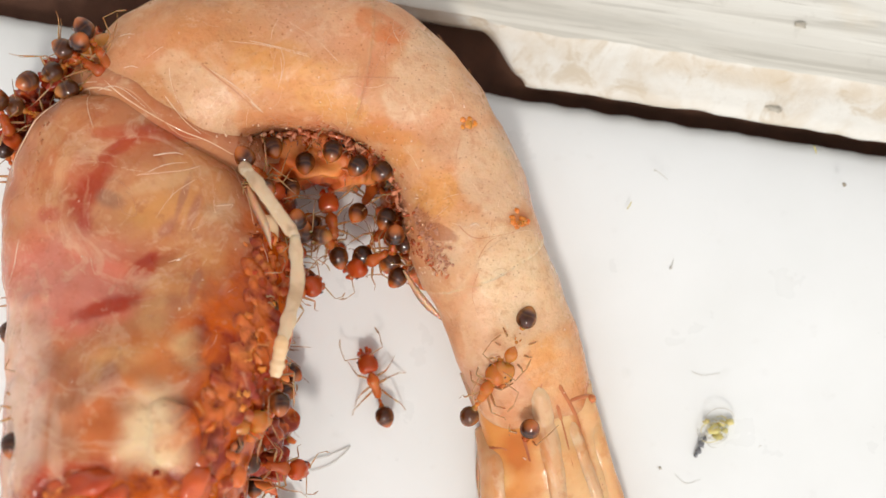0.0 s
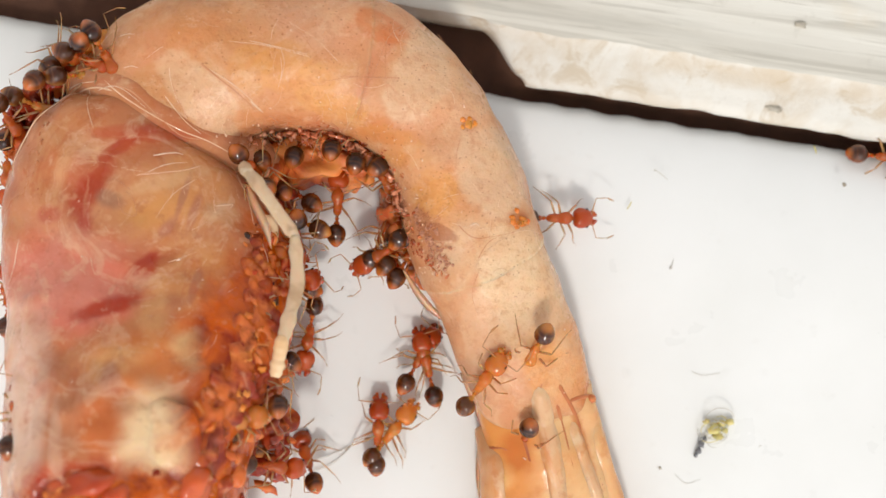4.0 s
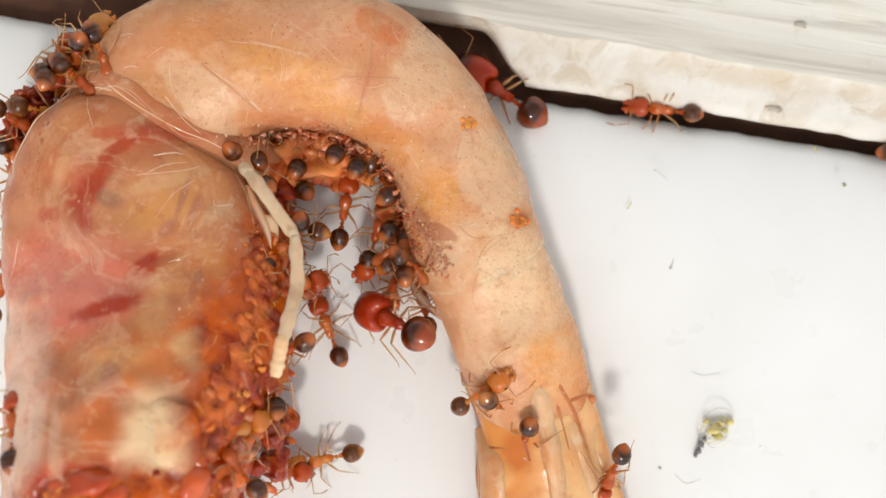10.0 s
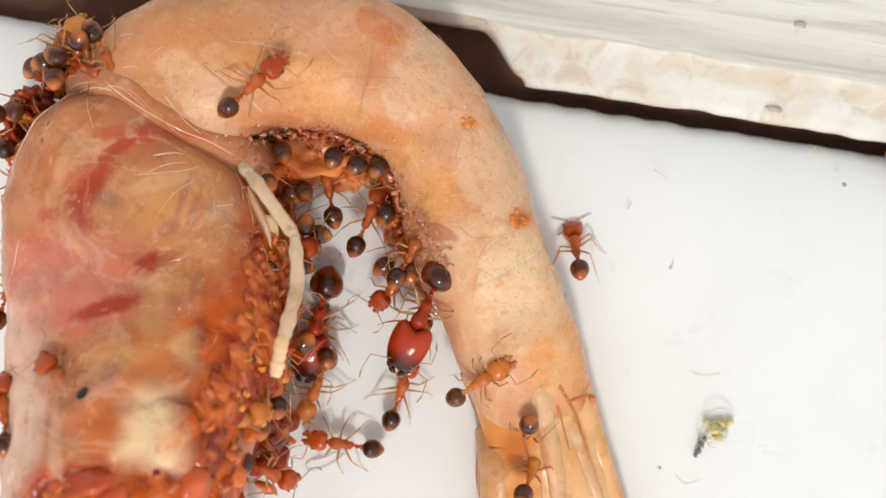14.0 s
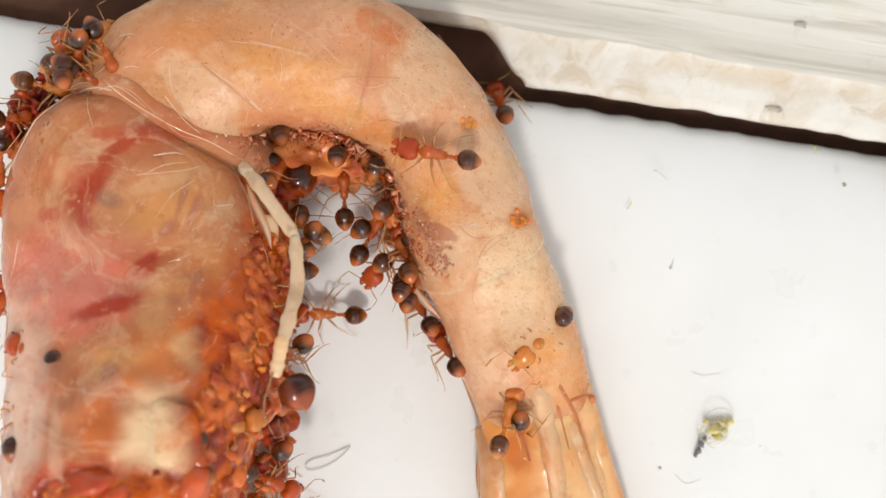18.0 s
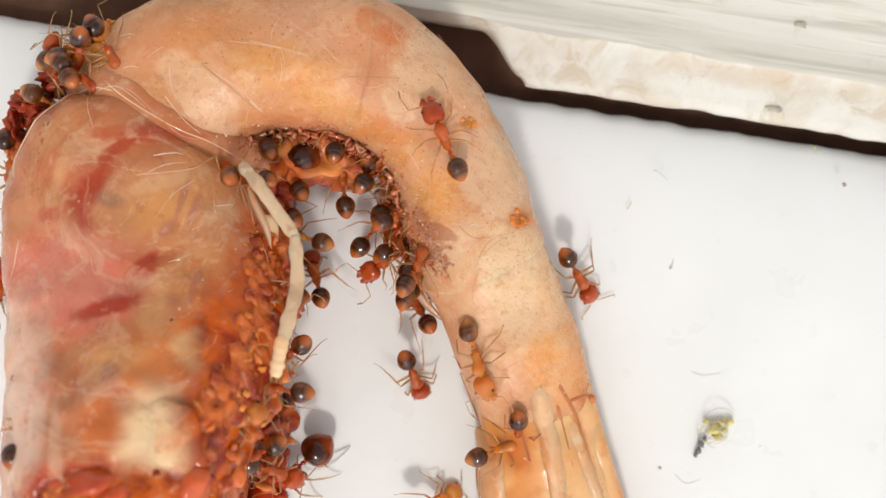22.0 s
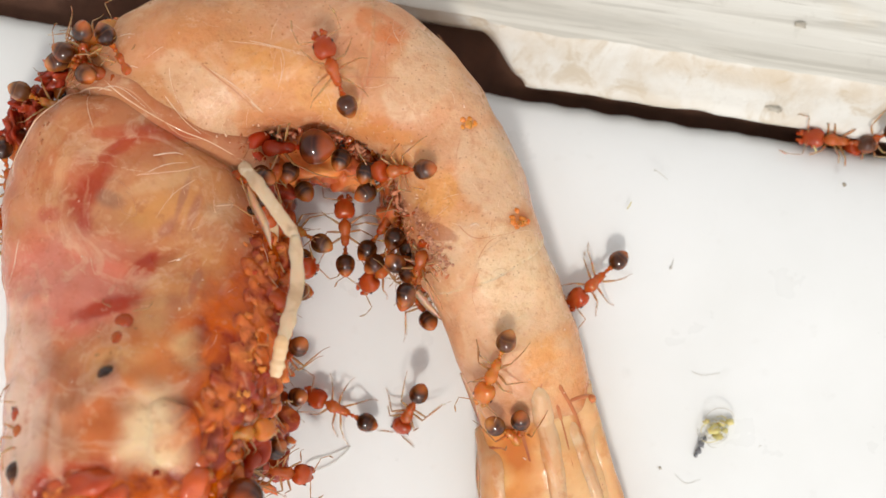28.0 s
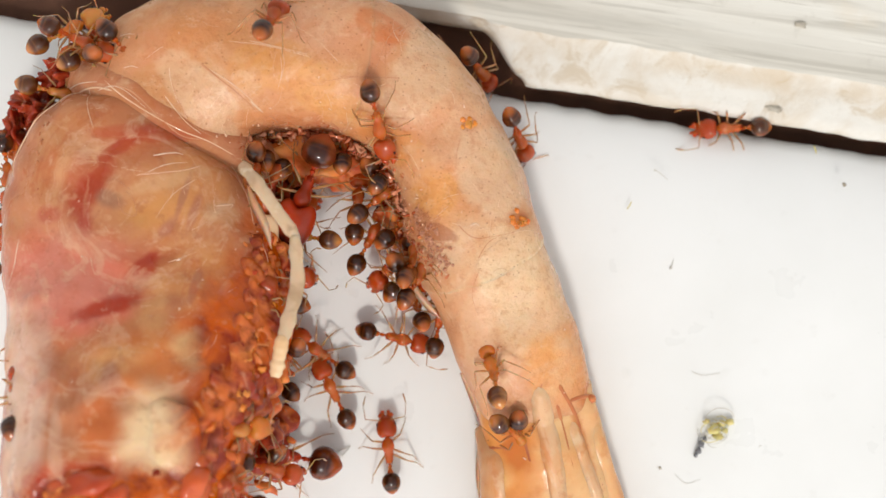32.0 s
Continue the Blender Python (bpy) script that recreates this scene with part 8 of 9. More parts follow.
        (20, -119, 144, 133, 0, 12, 58), (21.35, -118, 143, 133, 0, 12, 58), (23, -162, 139, 133, 0, 13, 64), (23.9, -159, 135, 133, 0, 13, 64),
        (25, -89, 49, 129, 0, 16, 54), (26.8, -89, 47, 129, 0, 16, 54), (29, -97, 98, 133, 0, 13, 57), (30.35, -97, 97, 133, 0, 13, 57),
        (32, -110, 65, 130, 0, 15, 44),]),
    ("m", "k", [
        (0, -288, 38, 84, 0, 11, 102), (1.35, -288, 42, 84, 0, 11, 102), (3, -276, 107, 89, 0, 7, 82), (6, -295, 91, 85, 0, 11, 106),
        (7.35, -296, 92, 85, 0, 11, 106), (9, -265, 85, 82, 0, 13, 81), (10.8, -266, 89, 82, 0, 13, 81), (13, -302, 146, 84, 0, 12, 101),
        (14.8, -298, 143, 84, 0, 12, 101), (17, -259, 143, 87, 0, 9, 92), (18.35, -263, 147, 87, 0, 9, 92), (20, -256, 179, 81, 0, 14, 89),
        (23, -269, 172, 87, 0, 9, 100), (23.9, -265, 168, 87, 0, 9, 100), (25, -244, 119, 82, 0, 13, 89), (26.8, -244, 117, 82, 0, 13, 89),
        (29, -272, -60, 85, 0, 11, 94), (30.35, -269, -65, 85, 0, 11, 94), (32, -229, 103, 84, 0, 11, 85),]),
    ("m", "k", [
        (0, -178, 28, 81, 0, 14, 52), (3, -169, 28, 83, 0, 12, 68), (6, -162, 14, 83, 0, 13, 47), (9, -183, 25, 79, 0, 16, 73),
        (10.8, -180, 22, 79, 0, 16, 73), (13, -203, 70, 92, 0, 5, 66), (14.8, -201, 66, 92, 0, 5, 66), (17, -193, 28, 80, 0, 15, 64),
        (20, -195, 50, 80, 0, 15, 54), (21.35, -196, 47, 80, 0, 15, 54), (23, -156, 63, 84, 0, 11, 50), (25, -146, 73, 92, 0, 5, 63),
        (26.8, -150, 69, 92, 0, 5, 63), (29, -171, 37, 87, 0, 9, 49), (30.35, -167, 34, 87, 0, 9, 49), (32, -201, 12, 82, 0, 13, 62),]),
    ("m", "k", [
        (0, -91, 3, 92, 0, 13, 38), (3, -111, -2, 90, 0, 15, 43), (6, -110, -2, 92, 0, 13, 52), (9, -97, -20, 88, 0, 17, 28),
        (17, -121, -9, 85, 0, 20, 40), (20, -119, 10, 89, 0, 16, 42), (21.35, -121, 13, 89, 0, 16, 42), (23, -98, 34, 89, 0, 16, 33),
        (23.9, -101, 33, 89, 0, 16, 33), (25, -175, 14, 95, 0, 11, 40), (26.8, -173, 16, 95, 0, 11, 40), (29, -110, -11, 94, 0, 11, 47),
        (30.35, -115, -15, 94, 0, 11, 47), (32, -15, -23, 88, 0, 17, 28),]),
    ("m", "k", [
        (0, -80, -22, 99, 0, 7, 53), (4.35, -93, -21, 96, 0, 10, 61), (6, -81, 45, 92, 0, 14, 45), (7.35, -77, 47, 92, 0, 14, 45),
        (9, -25, 104, 101, 0, 6, 38), (13, -21, 116, 101, 0, 5, 42), (14.8, -17, 112, 101, 0, 5, 42), (17, -79, -31, 93, 0, 12, 63),
        (18.35, -81, -33, 93, 0, 12, 63), (20, -55, -78, 98, 0, 8, 53), (21.35, -56, -82, 98, 0, 8, 53), (23, -29, -26, 98, 0, 8, 53),
        (23.9, -26, -27, 98, 0, 8, 53), (25, -60, -48, 94, 0, 12, 59), (29, -43, -31, 95, 0, 10, 60), (30.35, -41, -32, 95, 0, 10, 60),
        (32, -96, -63, 95, 0, 11, 53),]),
    ("m", "k", [
        (0, -428, -52, 82, 0, 4, 159), (1.35, -424, -52, 82, 0, 4, 159), (3, -415, -88, 82, 0, 4, 162), (4.35, -416, -84, 82, 0, 4, 162),
        (6, -452, -122, 83, 0, 4, 177), (7.35, -453, -126, 83, 0, 4, 177), (9, -424, -96, 77, 0, 9, 173), (10.8, -425, -97, 77, 0, 9, 173),
        (13, -432, -20, 80, 0, 6, 160), (14.8, -434, -22, 80, 0, 6, 160), (17, -428, -59, 81, 0, 6, -179), (18.35, -431, -59, 81, 0, 6, -179),
        (20, -445, -95, 79, 0, 7, 161), (21.35, -446, -91, 79, 0, 7, 161), (23, -435, -125, 70, 0, 15, 157), (25, -451, -113, 73, 0, 12, 175),
        (26.8, -455, -111, 73, 0, 12, 175), (29, -416, -100, 70, 0, 15, 169), (30.35, -414, -103, 70, 0, 15, 169), (32, -441, -131, 73, 0, 12, 164),]),
    ("m", "k", [
        (0, -148, -11, 121, 0, 15, -153), (3, -136, 3, 117, 0, 18, -150), (4.35, -134, 1, 117, 0, 18, -150), (6, -109, -19, 110, 0, 25, -130),
        (7.35, -111, -24, 110, 0, 25, -130), (9, -138, -3, 117, 0, 18, -142), (10.8, -136, -7, 117, 0, 18, -142), (13, -101, -75, 112, 0, 24, -138),
        (14.8, -99, -76, 112, 0, 24, -138), (17, -124, -7, 119, 0, 16, -139), (20, -117, -22, 112, 0, 24, -128), (23, -121, -4, 117, 0, 18, -151),
        (25, -113, -26, 116, 0, 20, -128), (29, -130, -32, 116, 0, 19, -142), (32, -111, -18, 111, 0, 25, -133),]),
    ("m", "k", [
        (0, -865, 506, 280, 0, 26, -59), (1.35, -862, 505, 280, 0, 26, -59), (3, -841, 488, 290, 0, 15, -57), (6, -854, 495, 280, 0, 26, -73),
        (9, -853, 486, 284, 0, 21, -73), (13, -847, 497, 281, 0, 25, -61), (17, -842, 494, 288, 0, 17, -63), (20, -839, 498, 289, 0, 16, -66),
        (23, -837, 504, 287, 0, 18, -58), (26.8, -824, 506, 288, 0, 17, -53), (29, -797, 459, 288, 0, 17, -64), (30.35, -798, 455, 288, 0, 17, -64),
        (32, -800, 503, 284, 0, 21, -50),]),
    ("p", "k", [
        (0, -894, 407, 242, 0, 24, 11), (1.35, -892, 407, 242, 0, 24, 11), (3, -908, 438, 244, 0, 21, 6), (6, -928, 437, 250, 0, 15, 4),
        (9, -951, 441, 247, 0, 18, -2), (10.8, -949, 439, 247, 0, 18, -2), (13, -954, 479, 242, 0, 23, 12), (14.8, -952, 474, 242, 0, 23, 12),
        (17, -886, 468, 248, 0, 17, 22), (18.35, -881, 472, 248, 0, 17, 22), (20, -933, 497, 243, 0, 22, 17), (21.35, -930, 498, 243, 0, 22, 17),
        (23, -907, 481, 242, 0, 24, 15), (25, -914, 470, 245, 0, 20, 2), (29, -913, 489, 248, 0, 17, 21), (32, -890, 489, 245, 0, 21, 23),]),
    ("p", "k", [
        (0, -1032, 338, 203, 0, 4, -23), (3, -1037, 360, 200, 0, 6, -23), (6, -1046, 374, 190, 0, 15, -16), (9, -1026, 355, 194, 0, 11, -9),
        (10.8, -1025, 356, 194, 0, 11, -9), (13, -1034, 327, 201, 0, 5, -23), (14.8, -1030, 324, 201, 0, 5, -23), (17, -1010, 410, 197, 0, 8, -14),
        (18.35, -1009, 414, 197, 0, 8, -14), (20, -982, 368, 199, 0, 7, -25), (23, -1000, 367, 194, 0, 12, -29), (25, -993, 383, 199, 0, 7, -13),
        (26.8, -990, 387, 199, 0, 7, -13), (29, -1047, 371, 195, 0, 11, -32), (30.35, -1047, 371, 195, 0, 11, -32), (32, -1000, 404, 197, 0, 9, -14),]),
    ("p", "k", [
        (0, -926, 479, 241, 0, 5, 30), (3, -939, 489, 234, 0, 11, 30), (6, -933, 494, 232, 0, 13, 29), (9, -938, 509, 231, 0, 14, 47),
        (10.8, -934, 513, 231, 0, 14, 47), (13, -989, 504, 233, 0, 13, 49), (14.8, -993, 500, 233, 0, 13, 49), (17, -945, 498, 229, 0, 16, 44),
        (20, -940, 511, 240, 0, 6, 28), (26.8, -950, 500, 232, 0, 13, 45), (29, -900, 517, 237, 0, 9, 28), (30.35, -901, 519, 237, 0, 9, 28),
        (32, -967, 545, 234, 0, 11, 29),]),
    ("m", "k", [
        (0, -1107, 195, 167, 0, 0, -66), (3, -1125, 208, 161, 0, 5, -83), (6, -1135, 216, 170, 0, -2, -91), (9, -1112, 202, 176, 0, -6, -71),
        (14.8, -1110, 189, 170, 0, -2, -73), (17, -1142, 200, 172, 0, -3, -94), (18.35, -1145, 205, 172, 0, -3, -94),
        (20, -1116, 214, 175, 0, -5, -80), (23, -1126, 203, 168, 0, 0, -82), (25, -1143, 186, 172, 0, -3, -92), (26.8, -1143, 182, 172, 0, -3, -92),
        (29, -1109, 196, 165, 0, 2, -67), (32, -1129, 207, 164, 0, 3, -83),]),
    ("m", "k", [
        (0, -892, 466, 274, 0, 11, -32), (3, -886, 473, 274, 0, 12, -19), (6, -882, 454, 282, 0, 4, -26), (7.35, -883, 458, 282, 0, 4, -26),
        (9, -909, 422, 272, 0, 13, -43), (10.8, -910, 427, 272, 0, 13, -43), (13, -912, 458, 270, 0, 15, -21), (17, -891, 442, 270, 0, 15, -23),
        (20, -906, 418, 272, 0, 13, -40), (21.35, -901, 415, 272, 0, 13, -40), (23, -911, 455, 269, 0, 16, -32), (25, -889, 442, 279, 0, 7, -32),
        (29, -888, 458, 279, 0, 7, -31), (30.35, -891, 457, 279, 0, 7, -31), (32, -918, 526, 281, 0, 5, -25),]),
    ("m", "k", [
        (0, -1130, -153, 70, 0, -1, 68), (1.35, -1133, -158, 70, 0, -1, 68), (3, -1165, -138, 62, 0, 5, 91), (4.35, -1164, -142, 62, 0, 5, 91),
        (6, -1203, -229, 61, 0, 6, 89), (7.35, -1199, -234, 61, 0, 6, 89), (9, -1190, -111, 62, 0, 5, 73), (13, -1164, -122, 69, 0, -1, 71),
        (14.8, -1165, -119, 69, 0, -1, 71), (17, -1191, -169, 64, 0, 3, 73), (20, -1178, -153, 68, 0, 0, 70), (21.35, -1182, -157, 68, 0, 0, 70),
        (23, -1208, -106, 65, 0, 2, 93), (23.9, -1209, -106, 65, 0, 2, 93), (25, -1203, -42, 70, 0, -2, 84), (26.8, -1206, -41, 70, 0, -2, 84),
        (29, -1202, 26, 61, 0, 6, 82), (32, -1182, 14, 67, 0, 1, 73),]),
    ("m", "k", [
        (0, -458, -17, 267, -14, 28, -34), (6, -465, 0, 273, -12, 31, -18), (7.35, -464, -1, 273, -12, 31, -18), (9, -427, -69, 259, -14, 39, -32),
        (10.8, -426, -65, 259, -14, 39, -32), (13, -468, -124, 344, -11, 32, -18), (20.8, -474, -140, 345, -13, 28, -39),
        (23, -454, -74, 301, -12, 33, -29), (25.25, -455, -78, 301, -12, 33, -29), (28, -477, 49, 227, -17, 28, -41),
        (29.8, -479, 52, 227, -17, 28, -41), (32, -446, 155, 133, 0, 23, -17),]),
    ("m", "k", [
        (0, -412, -134, 296, 2, 41, 27), (2.7, -413, -133, 296, 2, 41, 27), (6, -417, -94, 268, 3, 44, 30), (9, -409, -100, 269, -2, 41, 13),
        (10.8, -405, -103, 269, -2, 41, 13), (13, -422, -42, 261, 2, 42, 31), (15.7, -420, -41, 261, 2, 42, 31), (19, -640, -215, 459, -9, 27, 10),
        (20.8, -637, -215, 459, -9, 27, 10), (23, -542, -152, 412, -7, 22, 7), (25.25, -541, -156, 412, -7, 22, 7), (28, -425, -94, 295, 2, 38, 31),
        (32, -428, -111, 295, 1, 43, 26),]),
    ("m", "k", [
        (0, -570, -190, 410, 7, 17, 161), (6, -567, -197, 412, 6, 13, 170), (9, -566, -177, 407, 9, 23, 145), (10.8, -566, -176, 407, 9, 23, 145),
        (13, -836, -318, 556, 6, 25, 148), (15.7, -841, -316, 556, 6, 25, 148), (19, -959, -240, 437, 8, 33, 170),
        (20.8, -956, -242, 437, 8, 33, 170), (23, -595, 142, 244, 13, 13, 165), (25.25, -592, 142, 244, 13, 13, 165),
        (28, -526, -242, 399, 8, 9, 151), (29.8, -529, -245, 399, 8, 9, 151), (32, -564, -168, 399, 8, 17, 168),]),
    ("m", "k", [
        (0, -456, -281, 297, 13, 22, 118), (2.7, -458, -285, 297, 13, 22, 118), (6, -480, -400, 13, 4, 17, 121), (7.35, -479, -403, 13, 4, 17, 121),
        (9, -493, -374, 82, 6, 18, 125), (10.8, -491, -374, 82, 6, 18, 125), (13, -448, -290, 236, 11, 18, 116), (19, -452, -286, 216, 9, 20, 128),
        (20.8, -452, -286, 216, 9, 20, 128), (23, -476, -350, 288, 14, 14, 115), (28, -478, -322, 293, 10, 13, 136),
        (29.8, -475, -319, 293, 10, 13, 136), (32, -455, -358, -54, 2, 21, 134),]),
    ("m", "k", [
        (0, -458, -302, -3, 3, 15, 143), (2.7, -454, -304, -3, 3, 15, 143), (6, -450, -191, 240, 10, 12, 139), (9, -458, -206, 254, 7, 13, 150),
        (10.8, -456, -208, 254, 7, 13, 150), (13, -500, -363, 293, 1, 5, 162), (15.7, -497, -362, 293, 1, 5, 162), (19, -466, -388, -54, 1, 23, 139),
        (20.8, -468, -387, -54, 1, 23, 139), (23, -464, -386, -4, 3, 23, 136), (25.25, -465, -388, -4, 3, 23, 136),
        (28, -562, -331, 448, 10, 12, 152), (29.8, -560, -332, 448, 10, 12, 152), (32, -524, -332, 423, 12, 10, 133),]),
    ("m", "k", [
        (0, -510, -521, 12, -4, 17, -148), (2.7, -506, -518, 12, -4, 17, -148), (6, -585, -510, 466, -10, 9, -161),
        (9, -573, -517, 459, -14, 17, -143), (10.8, -576, -522, 459, -14, 17, -143), (13, -566, -497, 432, -9, 9, -166),
        (15.7, -570, -497, 432, -9, 9, -166), (19, -571, -296, 432, 1, 11, -159), (23, -547, -308, 423, -3, 17, -146),
        (25.25, -545, -312, 423, -3, 17, -146), (28, -579, -319, 446, 1, 9, -162), (29.8, -574, -319, 446, 1, 9, -162),
        (32, -603, -491, 497, -4, 8, -157),]),
    ("m", "k", [
        (0, -501, -578, 65, 4, 21, 87), (2.7, -502, -581, 65, 4, 21, 87), (6, -675, -319, 517, 3, 38, 91), (7.35, -677, -318, 517, 3, 38, 91),
        (9, -568, -360, 500, 10, 33, 88), (10.8, -565, -360, 500, 10, 33, 88), (13, -557, -419, 479, 15, 24, 99),
        (15.7, -552, -420, 479, 15, 24, 99), (19, -546, -306, 480, 9, 28, 79), (20.8, -545, -306, 480, 9, 28, 79), (23, -548, -340, 481, 13, 36, 87),
        (25.25, -550, -340, 481, 13, 36, 87), (28, -756, -261, 527, 1, 35, 84), (29.8, -760, -264, 527, 1, 35, 84), (32, -635, -398, 550, 2, 26, 97),]),
    ("m", "k", [
        (0, -457, -340, 3, 4, 22, 124), (2.7, -461, -343, 3, 4, 22, 124), (6, -487, -245, 383, 16, 30, 104), (7.35, -486, -242, 383, 16, 30, 104),
        (9, -506, -327, 419, 17, 24, 104), (10.8, -510, -327, 419, 17, 24, 104), (13, -489, -228, 384, 14, 26, 107),
        (15.7, -494, -225, 384, 14, 26, 107), (19, -509, -388, 389, 18, 19, 107), (20.8, -511, -387, 389, 18, 19, 107),
        (23, -534, -373, 454, 15, 25, 105), (25.25, -531, -369, 454, 15, 25, 105), (28, -462, -302, 290, 13, 17, 118),
        (29.8, -458, -306, 290, 13, 17, 118), (32, -480, -363, 310, 14, 16, 109),]),
    ("m", "k", [
        (0, -494, -428, 414, 18, 36, 58), (2.7, -493, -425, 414, 18, 36, 58), (6, -527, -371, 474, 15, 28, 72), (7.35, -522, -373, 474, 15, 28, 72),
        (9, -512, -290, 443, 9, 32, 67), (13, -507, -310, 432, 11, 37, 70), (15.7, -505, -312, 432, 11, 37, 70), (19, -511, -461, 435, 17, 38, 57),
        (20.8, -509, -460, 435, 17, 38, 57), (23, -577, -303, 488, 3, 33, 66), (25.25, -577, -308, 488, 3, 33, 66), (28, -570, -200, 436, 4, 32, 68),
        (29.8, -566, -205, 436, 4, 32, 68), (32, -560, -308, 475, 7, 37, 68),]),
    ("m", "k", [
        (0, -518, -83, 334, 14, 23, 137), (6, -499, -103, 336, 15, 22, 126), (9, -519, -105, 340, 12, 23, 148), (10.8, -518, -106, 340, 12, 23, 148),
        (13, -494, -135, 347, 15, 27, 128), (15.7, -496, -140, 347, 15, 27, 128), (19, -529, -135, 375, 13, 19, 140),
        (20.8, -527, -135, 375, 13, 19, 140), (23, -516, -112, 348, 13, 23, 140), (28, -528, -93, 351, 13, 22, 135),
        (32, -519, -119, 353, 13, 21, 143),]),
    ("m", "k", [
        (0, -542, -288, 416, -2, 15, -156), (6, -538, -298, 416, -1, 14, -161), (9, -551, -288, 424, 1, 10, -173),
        (10.8, -555, -293, 424, 1, 10, -173), (13, -534, -338, 416, -7, 9, -147), (15.7, -535, -339, 416, -7, 9, -147),
        (19, -552, -361, 438, -5, 8, -150), (20.8, -552, -366, 438, -5, 8, -150), (23, -531, -295, 410, -5, 13, -149),
        (28, -533, -307, 414, -3, 15, -150), (32, -530, -317, 409, -4, 15, -155),]),
    ("m", "k", [
        (0, -457, -537, 273, -1, 40, -17), (2.7, -462, -533, 273, -1, 40, -17), (6, -467, -537, 316, 1, 43, -10),
        (7.35, -471, -539, 316, 1, 43, -10), (9, -468, -588, 79, 2, 32, -6), (10.8, -472, -591, 79, 2, 32, -6), (13, -466, -535, 331, -5, 40, -32),
        (15.7, -468, -533, 331, -5, 40, -32), (19, -467, -584, 226, -5, 38, -34), (20.8, -463, -580, 226, -5, 38, -34),
        (23, -458, -521, 312, -3, 39, -24), (25.25, -459, -521, 312, -3, 39, -24), (28, -455, -562, 210, 0, 37, -15),
        (29.8, -455, -559, 210, 0, 37, -15), (32, -460, -531, 331, -3, 38, -23),]),
    ("p", "k", [
        (0, -527, -430, 484, 4, 40, 15), (6, -530, -416, 490, 3, 38, 15), (9, -525, -440, 479, 6, 42, 20), (13, -523, -413, 486, 4, 37, 18),
        (19, -535, -427, 502, 4, 39, 15), (20.8, -535, -430, 502, 4, 39, 15), (23, -528, -402, 484, 4, 40, 21), (25.25, -526, -399, 484, 4, 40, 21),
        (28, -516, -435, 482, 2, 38, 5), (32, -526, -425, 491, 0, 37, 1),]),
    ("m", "k", [
        (0, -625, -501, 521, 0, 11, 179), (6, -609, -493, 525, 4, 15, 157), (9, -629, -487, 526, 3, 11, 165), (13, -623, -506, 543, 1, 7, 164),
        (19, -605, -495, 522, 5, 13, 158), (23, -623, -480, 524, 5, 9, 157), (28, -609, -505, 522, 1, 17, 171), (32, -621, -517, 535, -1, 12, 180),]),
    ("m", "k", [
        (0, -479, -169, 386, 11, 28, 81), (2.7, -484, -168, 386, 11, 28, 81), (6, -457, -189, 379, 8, 30, 60), (7.35, -454, -190, 379, 8, 30, 60),
        (9, -483, -175, 388, 10, 32, 76), (13, -480, -163, 377, 9, 32, 81), (15.7, -480, -164, 377, 9, 32, 81), (19, -462, -200, 375, 13, 30, 71),
        (20.8, -464, -197, 375, 13, 30, 71), (23, -483, -172, 389, 11, 30, 78), (25.25, -486, -170, 389, 11, 30, 78),
        (28, -465, -196, 384, 8, 35, 58), (32, -467, -172, 377, 10, 29, 72),]),
    ("m", "k", [
        (0, -760, -518, 597, -5, 25, 28), (6, -752, -523, 596, -5, 30, 16), (9, -760, -517, 598, -5, 24, 29), (19, -742, -519, 603, -3, 22, 21),
        (23, -767, -516, 591, -4, 30, 25), (28, -749, -517, 602, -3, 22, 24), (32, -746, -521, 600, -3, 25, 21),]),
    ("m", "k", [
        (0, -676, -577, 554, -3, 13, -160), (6, -665, -580, 543, -4, 15, -164), (9, -671, -567, 548, -2, 15, -171),
        (13, -677, -583, 551, -5, 14, -165), (19, -667, -569, 546, -3, 14, -170), (23, -669, -594, 551, -7, 16, -145),
        (28, -666, -569, 545, -3, 14, -170), (32, -666, -591, 551, -7, 12, -145),]),
    ("p", "k", [
        (0, -487, -478, 14, 6, 20, 94), (2.7, -491, -475, 14, 6, 20, 94), (6, -499, -446, 316, 16, 21, 100), (9, -485, -437, 305, 17, 26, 90),
        (10.8, -489, -439, 305, 17, 26, 90), (13, -467, -399, 282, 13, 26, 94), (15.7, -464, -399, 282, 13, 26, 94),
        (19, -478, -408, 80, 10, 20, 91), (20.8, -475, -407, 80, 10, 20, 91), (23, -486, -466, 14, 6, 23, 94), (25.25, -485, -467, 14, 6, 23, 94),
        (28, -482, -439, 284, 13, 24, 95), (29.8, -482, -436, 284, 13, 24, 95), (32, -489, -493, 13, 6, 19, 96),]),
    ("m", "k", [
        (0, -978, -411, 492, -10, 29, 86), (2.7, -981, -412, 492, -10, 29, 86), (6, -1001, -429, 478, -11, 32, 94),
        (7.35, -1005, -427, 478, -11, 32, 94), (9, -975, -443, 521, -12, 29, 97), (10.8, -979, -442, 521, -12, 29, 97),
        (13, -1009, -411, 478, -10, 28, 102), (15.7, -1013, -412, 478, -10, 28, 102), (19, -964, -428, 505, -13, 33, 85),
        (23, -965, -437, 509, -15, 30, 82), (25.25, -962, -433, 509, -15, 30, 82), (28, -953, -469, 543, -11, 32, 96),
        (29.8, -957, -469, 543, -11, 32, 96), (32, -989, -382, 473, -11, 35, 95),]),
]


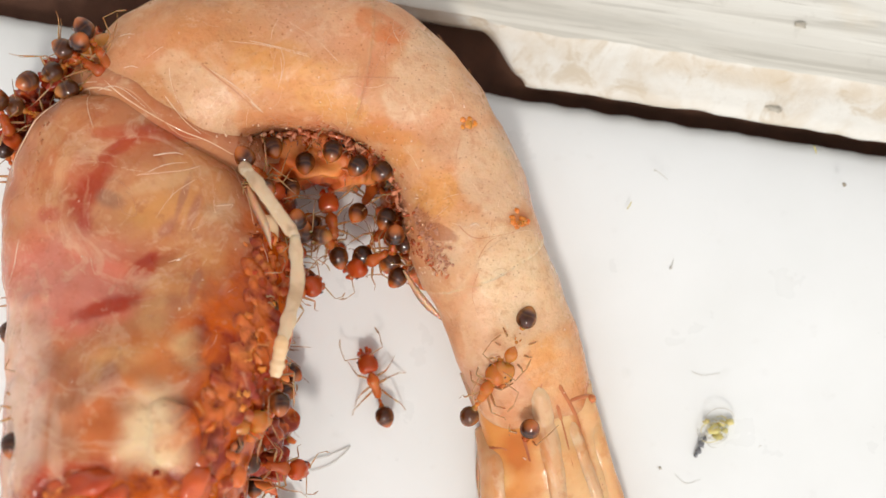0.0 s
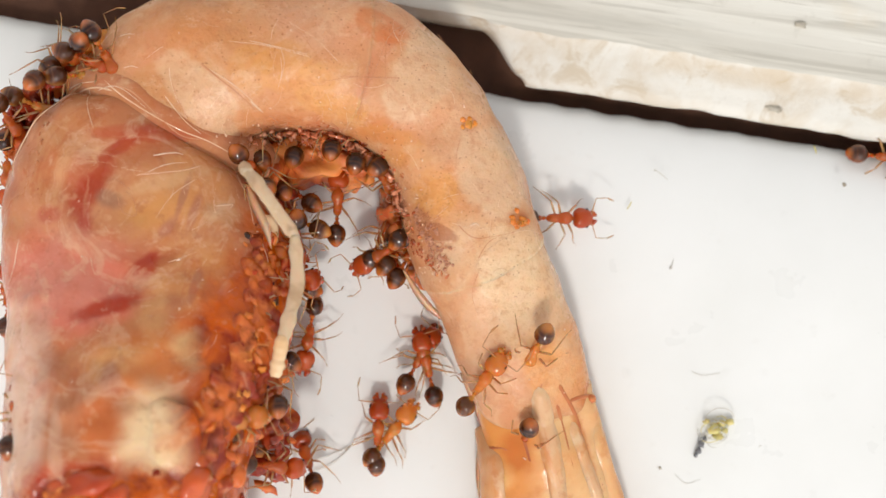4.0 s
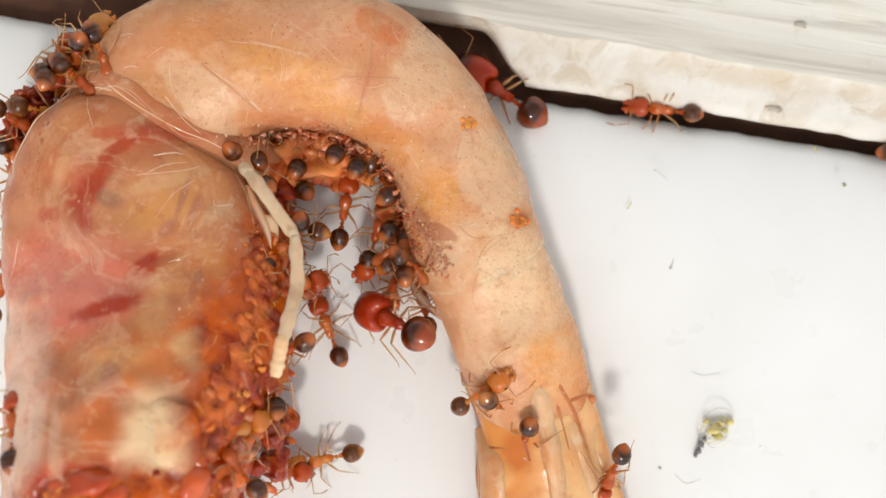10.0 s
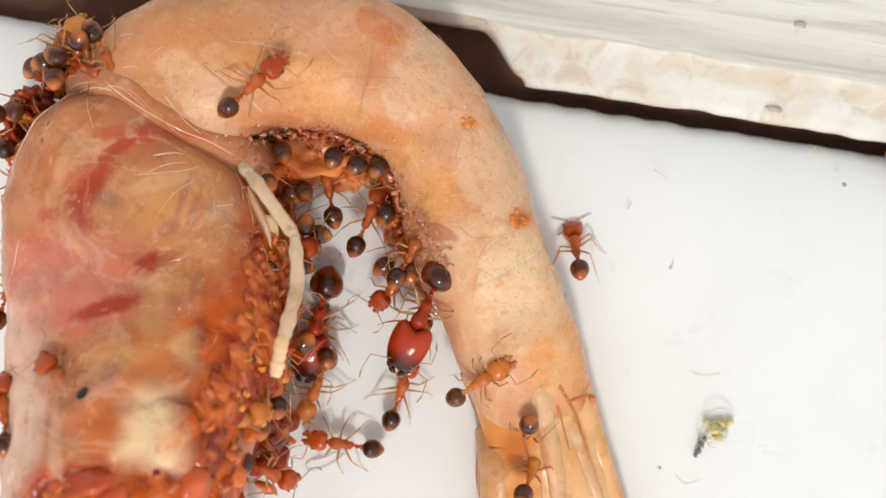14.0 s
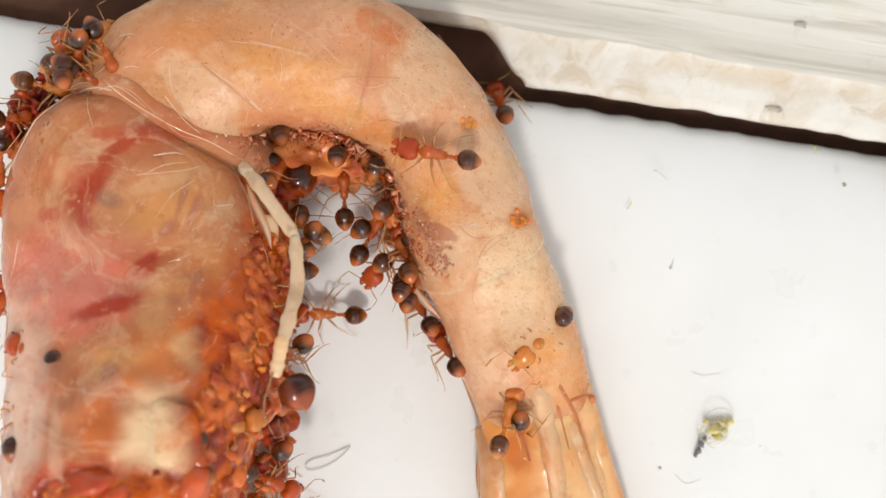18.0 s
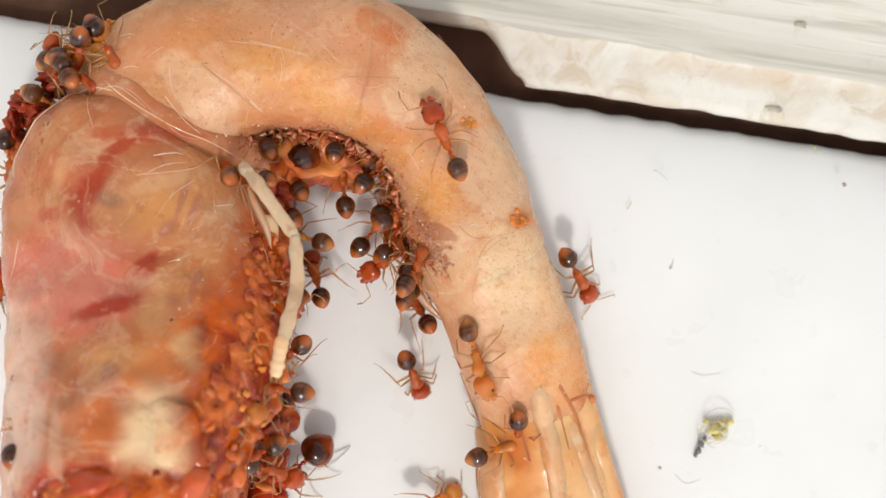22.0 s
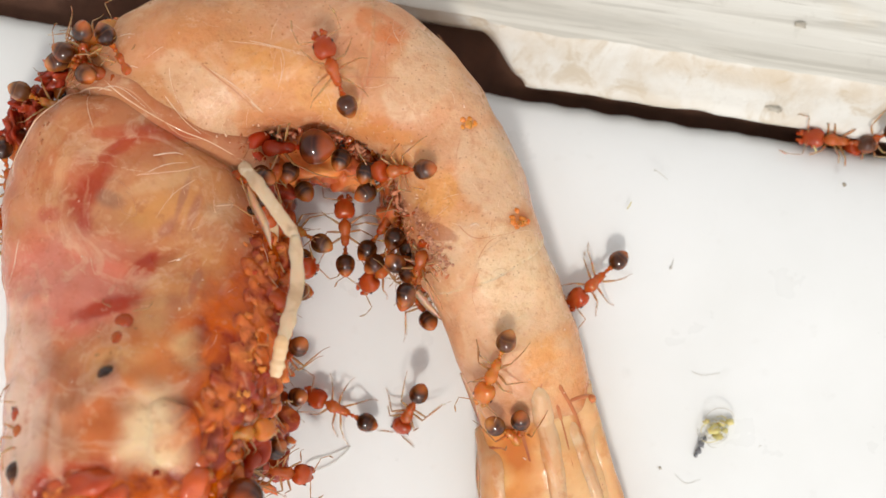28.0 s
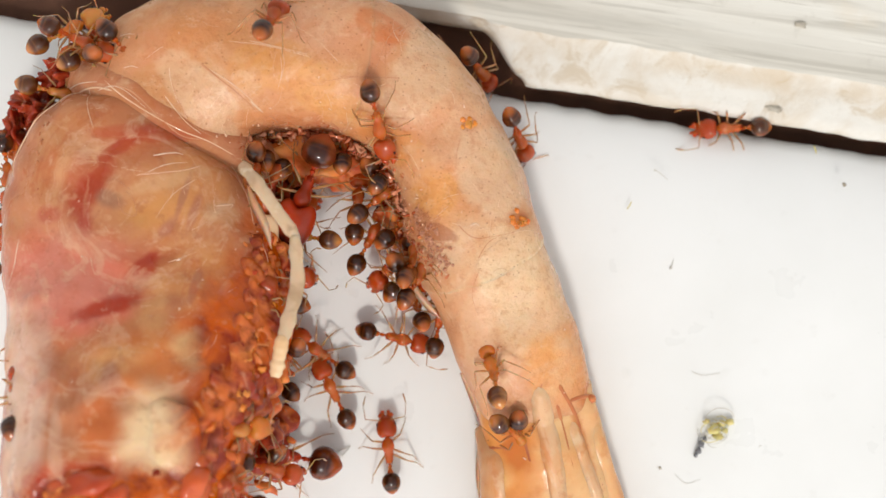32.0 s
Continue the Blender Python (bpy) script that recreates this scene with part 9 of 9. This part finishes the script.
def set_row(r):
    return pose(r[1] * 0.01 * MM, r[2] * 0.01 * MM, r[3] * 0.01 * MM, r[4], r[5], r[6])


COLONY = [(ant_like(kind, set_row(rows[0])), rows, habit) for kind, habit, rows in PATHS]


def step_legs(thing, rows, seed):
    """Swings the legs in two sets of three while the ant walks, and stirs them now and then while it feeds."""
    legs = [o for o in thing.children if o.name.split(".")[0] == "leg"]
    times, gait, phase = [0.0], [0.0], random.Random(seed).uniform(0, 6)
    for a, b in zip(rows, rows[1:]):
        gone = math.hypot(b[1] - a[1], b[2] - a[2], b[3] - a[3]) * 0.01
        turned = abs((b[6] - a[6] + 180) % 360 - 180) / 60
        strides = (gone + turned) / 1.1
        n = max(1, min(int(math.ceil(strides * 4)), int((b[0] - a[0]) / 0.08) or 1, 400))
        if strides < 0.12:
            n = max(1, int((b[0] - a[0]) / 0.7))
        for i in range(1, n + 1):
            times.append(a[0] + (b[0] - a[0]) * i / n)
            gait.append(gait[-1] + (strides / n if strides >= 0.12 else 0.07))
    for j, leg in enumerate(legs):
        swing, pair, at = [], j % 3, leg.location.copy()
        sign = 1 if at.y > 0 else -1
        beat = math.pi * ((pair + (sign < 0)) % 2)
        wide = (13, 19, 15)[pair]
        for t, g in zip(times, gait):
            w = 2 * math.pi * g + beat + phase
            swing.append((t, pose(*at, sign * 5 * max(0, math.cos(w)), 0, sign * wide * math.sin(w))))
        walk(leg, swing)


def stir_feelers(thing, seed):
    rnd = random.Random(seed)
    head = next(o for o in thing.children if o.name.split(".")[0] == "head")
    for feeler in (o for o in head.children if o.name.split(".")[0] == "antenna"):
        t, rows, at = 0.0, [], feeler.location.copy()
        while t < 32.0:
            rows.append((t, pose(*at, 0, rnd.uniform(-4, 6), rnd.uniform(-7, 7))))
            t += rnd.uniform(0.25, 0.7)
        walk(feeler, rows + [(32.0, pose(*at))])


def motions():
    for i, (thing, rows, habit) in enumerate(COLONY):
        walk(thing, [(r[0], set_row(r)) for r in rows])
        step_legs(thing, rows, i)
        if habit == "w":
            stir_feelers(thing, i)


motions()
